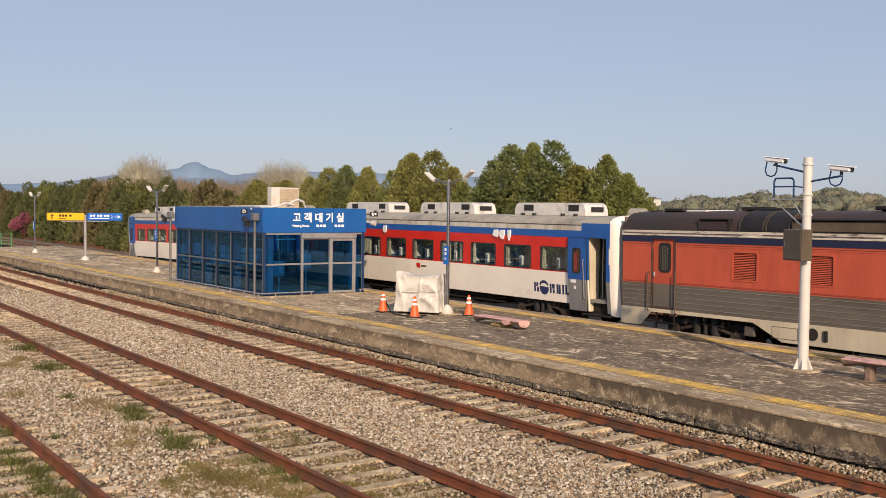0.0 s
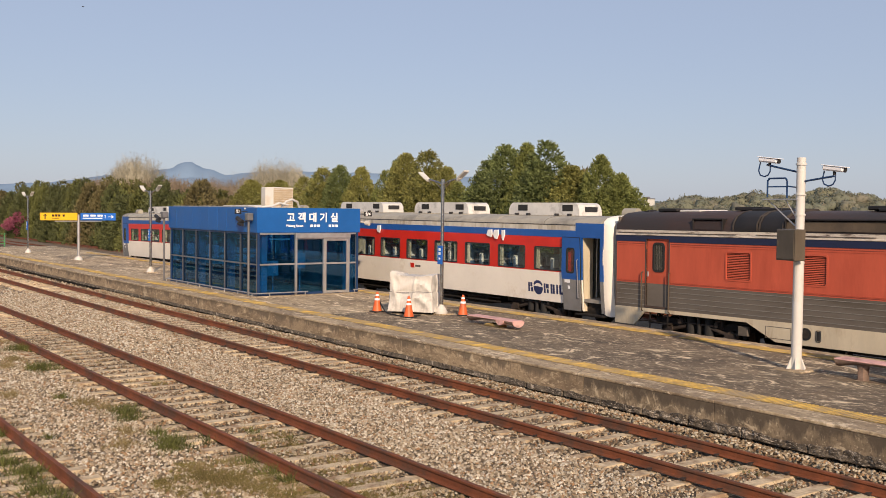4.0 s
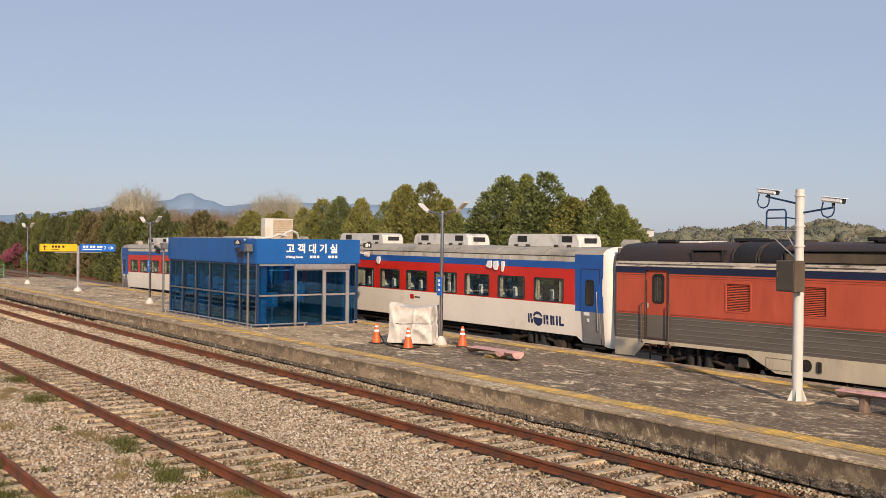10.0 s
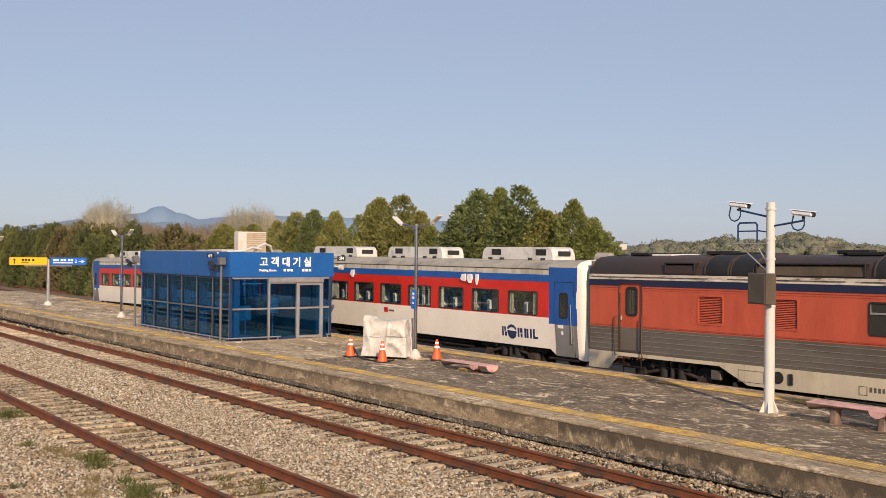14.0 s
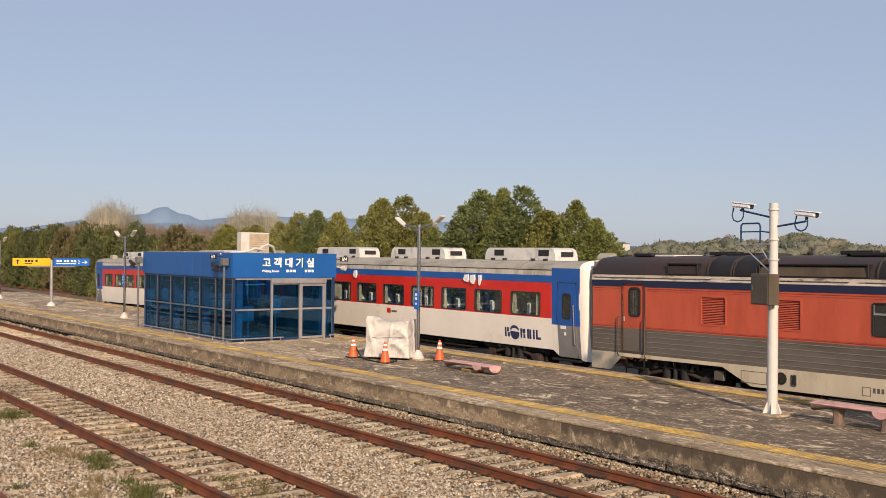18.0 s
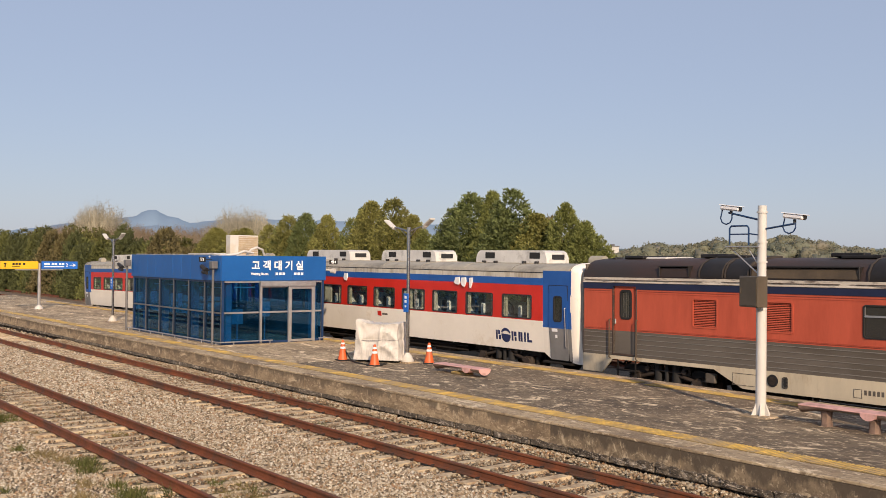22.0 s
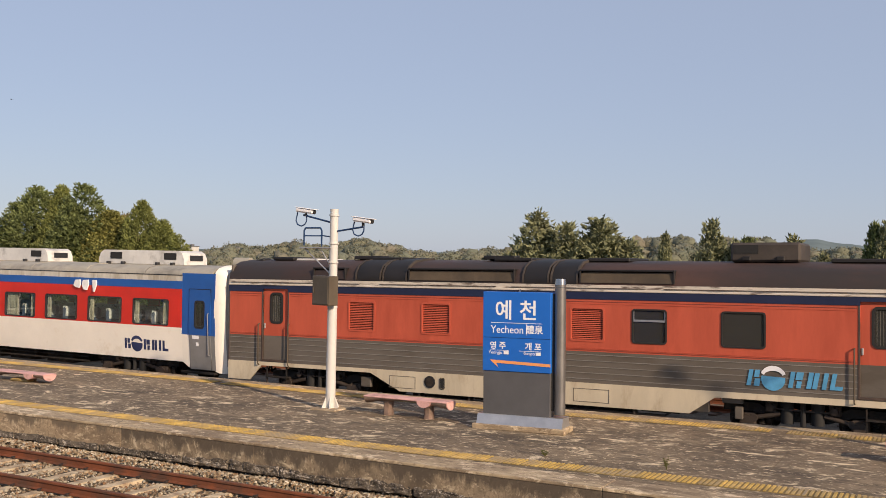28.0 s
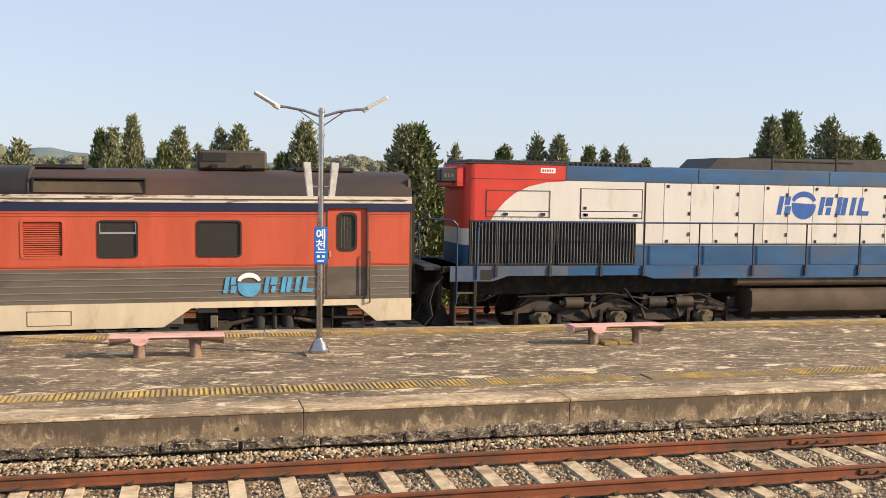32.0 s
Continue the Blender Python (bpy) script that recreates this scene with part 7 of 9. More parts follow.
def waiting_room():
    x0, x1, y0, y1, z0, z1 = -39.85, -31.62, 15.05, 19.05, PLAT, 3.58
    zf, zm = 2.70, 1.58
    p = thing("waiting_room", ((x0 + x1) / 2, (y0 + y1) / 2, PLAT), "blue steel and tinted glass waiting room standing on the platform", "waiting room")
    g = Geo()
    g.box(x0 - 0.25, x1 + 0.35, y0 - 0.3, y1 + 0.2, PLAT - 0.02, PLAT + 0.02, 0.01)
    part("floor_slab", g, M_edge, p)
    # fascia panels with upright seams
    def fascia(axis, at, a, b, n):
        for k in range(n):
            u, v = a + (b - a) * k / n, a + (b - a) * (k + 1) / n
            g = Geo()
            if axis == "y":
                g.box(u + 0.004, v - 0.004, at - 0.04, at + 0.04, zf, z1, 0.004)
            else:
                g.box(at - 0.04, at + 0.04, u + 0.004, v - 0.004, zf, z1, 0.004)
            part("fascia_panel", g, M_blue, p)
    fascia("y", y0 - 0.05, x0 - 0.05, x1 + 0.01, 10)
    fascia("y", y1 + 0.05, x0 - 0.05, x1 + 0.01, 10)
    fascia("x", x1 + 0.05, y0 - 0.09, y1 + 0.09, 3)
    fascia("x", x0 - 0.09, y0 - 0.09, y1 + 0.09, 3)
    g = Geo()
    g.box(x0 - 0.1, x1 + 0.08, y0 - 0.08, y1 + 0.08, zf, zf + 0.06)
    part("soffit", g, M_bluedark, p)
    g = Geo()
    g.box(x0 - 0.02, x1 + 0.0, y0, y1, z1 - 0.12, z1 - 0.06)
    part("roof_deck", g, M_roofgrey, p)
    for k in range(4):
        g = Geo()
        a = x0 + 0.1 + k * 1.95
        g.box(a, a + 1.8, y0 + 0.02, y0 + 0.75, z1 - 0.02, z1 + 0.035, 0.01)
        part("roof_lid", g, M_slategrey, p)
    # posts, rails and panes
    def wall_long(y, s):
        xs = [x0 + (x1 - x0) * k / 6 for k in range(7)]
        for x in xs:
            g = Geo()
            g.box(x - 0.025, x + 0.025, y - 0.05, y + 0.05, PLAT + 0.02, zf, 0.004)
            part("post", g, M_postblue, p)
            g = Geo()
            g.box(x - 0.018, x + 0.018, y - 0.058, y - 0.05, PLAT + 0.02, zf)
            part("post_cap", g, M_grey, p)
        for z, h, m in ((PLAT + 0.02, 0.09, M_bluedark), (zm - 0.03, 0.05, M_grey), (zf - 0.07, 0.07, M_bluedark)):
            g = Geo()
            g.box(x0, x1, y - 0.046, y + 0.046, z, z + h, 0.004)
            part("rail", g, m, p)
        for a, b in zip(xs, xs[1:]):
            for c, d in ((PLAT + 0.11, zm - 0.03), (zm + 0.03, zf - 0.07)):
                g = Geo()
                g.box(a + 0.025, b - 0.025, y - 0.004, y + 0.004, c, d)
                ob = part("pane", g, G_blue, p)
    wall_long(y0, -1)
    wall_long(y1, 1)

    def wall_end(x, ys, door):
        for i, y in enumerate(ys):
            g = Geo()
            w = 0.04
            g.box(x - 0.05, x + 0.05, y - w, y + w, PLAT + 0.02, zf, 0.004)
            part("post", g, M_alu if door and i in (1, 2, 3) else M_bluedark, p)
        for i, (a, b) in enumerate(zip(ys, ys[1:])):
            top = 2.46 if door and i in (1, 2) else zf - 0.07
            for z, h, m in ((PLAT + 0.02, 0.08, M_bluedark), (zm - 0.03, 0.06, M_alu), (top, 0.07, M_alu)):
                g = Geo()
                g.box(x - 0.04, x + 0.04, a + 0.06, b - 0.06, z, z + h, 0.004)
                part("rail", g, m, p)
            for c, d in ((PLAT + 0.10, zm - 0.03), (zm + 0.03, top)):
                g = Geo()
                g.box(x - 0.004, x + 0.004, a + 0.06, b - 0.06, c, d)
                part("pane", g, G_blue, p)
        if door:
            g = Geo()
            g.box(x - 0.06, x + 0.10, ys[1] - 0.05, ys[3] + 0.05, 2.50, zf - 0.01, 0.01)
            part("door_header", g, M_alu, p, "brushed aluminium sliding door header")
            g = Geo()
            g.panel("x", x + 0.02, 0.04, ys[2] + 0.02, ys[3] - 0.04, PLAT + 0.04, 2.46, [(ys[2] + 0.08, ys[3] - 0.10, PLAT + 0.12, zm - 0.03), (ys[2] + 0.08, ys[3] - 0.10, zm + 0.03, 2.40)])
            part("sliding_door", g, M_alu, p, "aluminium framed sliding glass door")
    wall_end(x1, [y0, 16.52, 17.66, 18.68, y1], True)
    wall_end(x0, [y0, 16.4, 17.7, y1], False)
    # low guard rail round the foot
    g = Geo()
    yy = y0 - 0.22
    g.rod((x0 - 0.1, yy, PLAT + 0.13), (x1 + 0.2, yy, PLAT + 0.13), 0.022, seg=10)
    g.rod((x1 + 0.2, yy, PLAT + 0.13), (x1 + 0.2, 16.9, PLAT + 0.13), 0.022, seg=10)
    g.rod((x1 + 0.2, 18.8, PLAT + 0.13), (x1 + 0.2, y1 + 0.25, PLAT + 0.13), 0.022, seg=10)
    part("guard_rail", g, M_alu, p)
    for k in range(8):
        g = Geo()
        x = x0 + (x1 - x0) * k / 7
        g.rod((x, yy, PLAT), (x, yy, PLAT + 0.13), 0.018, seg=8)
        part("guard_leg", g, M_alu, p)
    for y in (15.4, 16.8, 18.85):
        g = Geo()
        g.rod((x1 + 0.2, y, PLAT), (x1 + 0.2, y, PLAT + 0.13), 0.018, seg=8)
        part("guard_leg", g, M_alu, p)
    # lettering on the end
    text("고 객 대 기 실", 0.36, M_lit, p, (x1 + 0.093, 17.15, 3.22), 90, bold=0.010, squeeze=1.02)
    text("Waiting Room", 0.115, M_lit, p, (x1 + 0.093, 16.42, 2.94), 90, bold=0.004)
    for y in (17.1, 17.24, 17.38, 17.85, 17.99, 18.13):
        g = Geo()
        g.box(x1 + 0.090, x1 + 0.094, y - 0.05, y + 0.05, 2.90, 2.99)
        part("small_print", g, M_lit, p)
    # conduit and hoses over the corner
    g = Geo()
    g.tube([(x1 - 0.2, 16.3, z1 + 0.10), (x1 - 0.1, 15.9, z1 + 0.16), (x1 - 0.05, 15.6, z1 + 0.05), (x1 - 0.2, 15.3, z1 + 0.02), (x1 - 0.9, 14.96, z1 - 0.05)], 0.04, 8)
    g.tube([(x1 - 0.5, 16.9, z1 + 0.02), (x1 - 0.35, 16.75, z1 + 0.22), (x1 - 0.28, 16.5, z1 + 0.30), (x1 - 0.25, 16.25, z1 + 0.22), (x1 - 0.3, 16.1, z1 + 0.02)], 0.04, 8)
    part("white_hose", g, M_white, p)
    # notices inside the panes, a row of seats, radiators
    for x, w in ((-38.75, 0.16), (-37.9, 0.30), (-35.95, 0.22), (-35.35, 0.20)):
        g = Geo()
        g.box(x - w, x + w, y0 + 0.06, y0 + 0.064, 1.68, 2.14)
        part("notice", g, M_lit, p)
    for x in (-38.9, -38.3, -37.7, -36.6, -36.0, -35.4):
        g = Geo()
        g.box(x - 0.24, x + 0.24, y1 - 0.75, y1 - 0.30, PLAT + 0.40, PLAT + 0.46, 0.02)
        g.box(x - 0.24, x + 0.24, y1 - 0.34, y1 - 0.28, PLAT + 0.46, PLAT + 0.85, 0.02)
        g.rod((x, y1 - 0.5, PLAT + 0.02), (x, y1 - 0.5, PLAT + 0.41), 0.03, seg=8)
        part("seat", g, M_grey, p)
    # sky-blue columns, valance tubes and a notice stand inside
    for x, y in ((x0 + 0.55, y0 + 0.30), (-37.35, y0 + 0.30), (-34.55, y0 + 0.30), (x1 - 0.22, y0 + 0.30), (x1 - 0.22, y1 - 0.30)):
        g = Geo()
        g.box(x - 0.11, x + 0.11, y - 0.11, y + 0.11, PLAT + 0.02, zf - 0.05, 0.01)
        part("column", g, M_sky, p, "sky-blue steel column")
    for a, b in ((-38.35, -37.55), (-37.0, -36.2), (-35.6, -34.8), (-34.2, -33.2), (-32.9, -32.1)):
        g = Geo()
        g.box(a, b, y0 + 0.22, y0 + 0.26, 2.42, 2.46, 0.005)
        part("blind_rail", g, M_lit, p)
    g = Geo()
    g.box(x1 - 0.30, x1 - 0.26, 15.62, 16.42, 2.44, 2.49, 0.005)
    part("blind_rail", g, M_lit, p)
    for x, y, h in ((-32.6, 17.2, 1.25), (-33.2, 16.4, 0.95)):
        g = Geo()
        g.box(x - 0.02, x + 0.02, y - 0.22, y + 0.22, PLAT + h - 0.35, PLAT + h + 0.2, 0.01)
        g.rod((x, y, PLAT + 0.02), (x, y, PLAT + h - 0.3), 0.025, seg=8)
        g.box(x - 0.18, x + 0.18, y - 0.18, y + 0.18, PLAT + 0.02, PLAT + 0.05, 0.01)
        part("notice_stand", g, M_sky, p)
    g = Geo()
    g.box(x0 + 0.1, x1 - 0.1, y1 - 0.16, y1 - 0.10, PLAT + 0.10, PLAT + 0.95, 0.01)
    part("heater_panel", g, M_grey, p)
    # ceiling strip inside
    g = Geo()
    g.box(x0 + 0.1, x1 - 0.1, y0 + 0.1, y1 - 0.1, zf - 0.06, zf - 0.03)
    part("inner_ceiling", g, M_white, p)
    return p


waiting_room()


def outdoor_unit():
    x, y, z = -34.2, 17.1, 3.53
    p = thing("air_conditioner_unit", (x, y, z), "cream outdoor air conditioner on the waiting room roof", "air conditioner")
    g = Geo()
    g.box(x - 0.18, x + 0.18, y - 0.62, y + 0.55, z, z + 0.82, 0.02)
    part("casing", g, M_white, p)
    g = Geo()
    g.box(x + 0.176, x + 0.186, y - 0.28, y + 0.52, z + 0.06, z + 0.78)
    part("coil_grille", g, M_tan, p)
    for k in range(9):
        g = Geo()
        g.box(x + 0.184, x + 0.194, y - 0.27, y + 0.51, z + 0.09 + k * 0.08, z + 0.10 + k * 0.08)
        part("grille_bar", g, M_ac, p)
    for q in (-0.5, 0.45):
        g = Geo()
        g.box(x - 0.16, x + 0.16, y + q - 0.04, y + q + 0.04, z - 0.1, z, 0.01)
        part("foot", g, M_darkgrey, p)


outdoor_unit()


def marker_post(x, y, top, lens_way, label):
    p = thing("camera_post", (x, y, PLAT), label, "camera post", "corner camera posts")
    g = Geo()
    g.rod((x, y, PLAT), (x, y, top), 0.045, seg=14)
    part("pole", g, M_grey, p)
    g = Geo()
    g.box(x - 0.12, x + 0.14, y - 0.10, y + 0.12, top - 0.10, top + 0.16, 0.02)
    part("floodlight", g, M_grey, p)
    g = Geo()
    g.rod((x, y, top - 0.12), (x - 0.55, y - 0.02, top - 0.18), 0.02)
    g.rod((x - 0.5, y - 0.02, top - 0.16), (x - 0.85, y - 0.05, top - 0.02), 0.085, 0.07, 14)
    g.rod((x - 0.72, y - 0.04, top - 0.22), (x - 0.42, y - 0.04, top - 0.26), 0.07, 0.06, 14)
    part("camera", g, M_darkgrey, p)
    return p


marker_post(-31.9, 14.82, 3.22, 1, "steel post with floodlight and cameras beside the waiting room")
marker_post(-40.05, 14.80, 3.20, 1, "steel post with floodlight beside the waiting room")


def marker(x, y, z, word, turn, tail):
    p = thing("platform_marker", (x, y, z), "small black plate with a white track number", "sign", "track number plates")
    g = Geo()
    m = pose(x, y, z, 0, 0, turn)
    g.box(-0.155, 0.155, 0.0, 0.03, -0.085, 0.085, 0.005)
    bmesh.ops.transform(g.bm, matrix=m, verts=g.bm.verts)
    part("plate", g, M_black, p)
    o = m @ Vector((0, -0.004, 0))
    text(word, 0.14, M_lit, p, tuple(o), turn, bold=0.003)
    g = Geo()
    q = m @ Vector((0.155 * tail, 0.015, 0))
    e = m @ Vector((0.45 * tail, 0.015, 0.0))
    g.rod(tuple(q), tuple(e), 0.015, seg=8)
    part("bracket", g, M_darkgrey, p)


marker(-32.55, 14.70, 3.43, "상3", 20, 1)
marker(-31.45, 19.42, 3.38, "상4", 70, -1)

g = Geo()
g.rod((-31.5, 19.35, 3.05), (-31.36, 19.42, 3.05), 0.085, 0.10, 18)
g.rod((-31.6, 19.2, 3.1), (-31.5, 19.35, 3.06), 0.02)
solid("corner_camera", g, M_white, "round white camera on the waiting room corner", "camera")


def direction_sign():
    x = -57.6
    p = thing("direction_sign", (x, 16.3, PLAT), "yellow and blue hanging direction sign on a steel post", "direction sign")
    g = Geo()
    g.rod((x, 16.3, PLAT), (x, 16.3, 3.05), 0.085, seg=16)
    part("post", g, M_alu, p)
    g = Geo()
    g.lathe([(0.24, 0), (0.22, 0.1), (0.1, 0.22)], (x, 16.3, PLAT), 16)
    part("base_cover", g, M_white, p)
    for a, b, m in ((14.22, 16.22, M_yellow), (16.42, 18.38, M_signblue)):
        g = Geo()
        g.box(x - 0.09, x + 0.09, a, b, 2.72, 3.14, 0.01)
        s = part("sign_box", g, m, p)
        if m is M_yellow:
            g = Geo()
            g.box(x + 0.09, x + 0.094, a + 0.21, a + 0.27, 2.80, 3.02)
            g.extrude([(a + 0.10, 2.96), (a + 0.24, 3.07), (a + 0.38, 2.96), (a + 0.24, 3.0)], "x", x + 0.09, x + 0.094)
            part("arrow", g, M_black, s)
            for u in (0.62, 0.78, 0.94, 1.18):
                g = Geo()
                g.box(x + 0.09, x + 0.094, a + u, a + u + 0.12, 2.93, 3.05)
                part("small_print", g, M_black, s)
            g = Geo()
            g.box(x + 0.09, x + 0.094, a + 0.6, a + 1.0, 2.82, 2.86)
            part("small_print", g, M_black, s)
        else:
            for u in (0.12, 0.28, 0.52, 0.68, 0.92, 1.08):
                g = Geo()
                g.box(x + 0.09, x + 0.094, a + u, a + u + 0.13, 2.94, 3.05)
                part("small_print", g, M_lit, s)
            g = Geo()
            g.box(x + 0.09, x + 0.094, a + 0.1, a + 1.2, 2.82, 2.87)
            part("small_print", g, M_lit, s)
            text("2", 0.26, M_lit, s, (x + 0.094, a + 1.36, 2.93), 90)
            g = Geo()
            g.box(x + 0.09, x + 0.094, a + 1.52, a + 1.72, 2.915, 2.945)
            g.extrude([(a + 1.66, 3.04), (a + 1.86, 2.93), (a + 1.66, 2.82), (a + 1.74, 2.93)], "x", x + 0.09, x + 0.094)
            part("arrow", g, M_lit, s)
    g = Geo()
    g.box(x - 0.03, x + 0.03, 15.0, 17.6, 2.64, 2.71, 0.01)
    part("cross_arm", g, M_alu, p)


direction_sign()

M_green = mat("green_fence_paint", (0.06, 0.28, 0.10), 0.5)
p = thing("platform_end_fence", (-77.4, 16.5, PLAT), "low green steel fence at the platform's far end", "fence")
for k in range(5):
    g = Geo()
    g.rod((-77.4, 13.8 + k * 0.7, PLAT), (-77.4, 13.8 + k * 0.7, PLAT + 1.0), 0.03, seg=8)
    part("fence_post", g, M_green, p)
for z in (0.25, 0.45, 0.65, 0.95):
    g = Geo()
    g.rod((-77.4, 13.7, PLAT + z), (-77.4, 16.7, PLAT + z), 0.02, seg=8)
    part("fence_rail", g, M_green, p)


# ---- trees, hills, weeds ----
def leaf_material(name, col, var=0.45, scale=0.35):
    return mat(name, col, 0.65, 0, 0.25, scale, island=var, spec=0.2)


M_fol = [leaf_material("conifer_foliage", (0.232, 0.262, 0.080), 0.5, 1.6), leaf_material("dark_conifer_foliage", (0.172, 0.212, 0.078), 0.5, 1.6),
         leaf_material("golden_conifer_foliage", (0.285, 0.283, 0.086), 0.5, 1.6), leaf_material("grey_conifer_foliage", (0.275, 0.290, 0.155), 0.45, 1.6),
         leaf_material("dull_conifer_foliage", (0.262, 0.280, 0.152), 0.45, 1.6)]
M_spring = leaf_material("spring_foliage", (0.13, 0.13, 0.045))
M_pale = leaf_material("pale_blossom", (0.36, 0.32, 0.25), 0.3)
M_pinkbloom = leaf_material("pink_blossom", (0.36, 0.10, 0.16), 0.3)
M_trunk = mat("tree_bark", (0.10, 0.075, 0.055), 0.9, 0, 0.3, 4, 0.6, 20)
M_twig = mat("grey_twigs", (0.20, 0.165, 0.13), 0.9, 0, 0.3, 4)


def leaves(n, where, size, seed, up=0.6):
    """n small folded leaf sprays at the places given by where(rng, n)."""
    rng = np.random.default_rng(seed)
    c, out = where(rng, n)
    a = rng.normal(size=(n, 3)) + out * 0.9 + np.array([0, 0, up])
    a /= np.linalg.norm(a, axis=1)[:, None]
    b = np.cross(a, rng.normal(size=(n, 3)))
    b /= np.linalg.norm(b, axis=1)[:, None] + 1e-9
    s = rng.uniform(size[0], size[1], n)[:, None]
    nrm = np.cross(a, b)
    p0, p1 = c - a * s * 0.5, c + a * s * 0.6
    p2, p3 = c + b * s * 0.24 + nrm * s * 0.12, c - b * s * 0.24 + nrm * s * 0.12
    v = np.stack([p0, p2, p1, p3], 1).reshape(-1, 3)
    k = 4 * np.arange(n)
    f = np.concatenate([np.stack([k, k + 1, k + 2], 1), np.stack([k, k + 2, k + 3], 1)]).reshape(n * 2, 3)
    f = np.stack([np.stack([k, k + 1, k + 2], 1), np.stack([k, k + 2, k + 3], 1)], 1).reshape(-1, 3)
    return v, f


def raw_mesh(name, v, f, material):
    me = bpy.data.meshes.new(name)
    me.vertices.add(len(v))
    me.vertices.foreach_set("co", np.asarray(v, np.float32).ravel())
    w = f.shape[1]
    me.loops.add(f.size)
    me.loops.foreach_set("vertex_index", f.astype(np.int32).ravel())
    me.polygons.add(len(f))
    me.polygons.foreach_set("loop_start", np.arange(0, f.size, w, dtype=np.int32))
    me.update(calc_edges=True)
    me.materials.append(material)
    return me


def conifer_outline(seed, slim):
    """The half-width of a conifer for every direction and height (0 to 1): an uneven, pointed cone with up-swept plumes."""
    r0 = np.random.default_rng(seed + 100)
    n = 46
    th, low, wide, reach, long_ = r0.uniform(0, 6.283, n), r0.uniform(0.0, 0.86, n), r0.uniform(0.16, 0.42, n), r0.uniform(0.08, 0.24, n), r0.uniform(0.09, 0.22, n)
    ph = r0.uniform(0, 6.283, 4)

    def half(t, u):
        body = np.clip(1 - u ** 1.25, 0, 1) ** slim * np.clip(0.78 + u * 2.2, 0, 1)
        body = body * (1 + 0.10 * np.sin(2 * t + ph[0] + 3 * u) + 0.07 * np.sin(5 * t + ph[1] - 9 * u))
        bump = np.zeros_like(body)
        for k in range(n):
            d = np.abs((t - th[k] + 3.1416) % 6.2832 - 3.1416) / wide[k]
            v = (u - low[k]) / long_[k]
            bump = np.maximum(bump, reach[k] * np.clip(1 - d * d, 0, 1) * np.clip(v, 0, 1) * np.clip((1.25 - v) * 4, 0, 1))
        return body * 0.90 + bump * (0.25 + 0.75 * (1 - u)) + 0.012
    return half


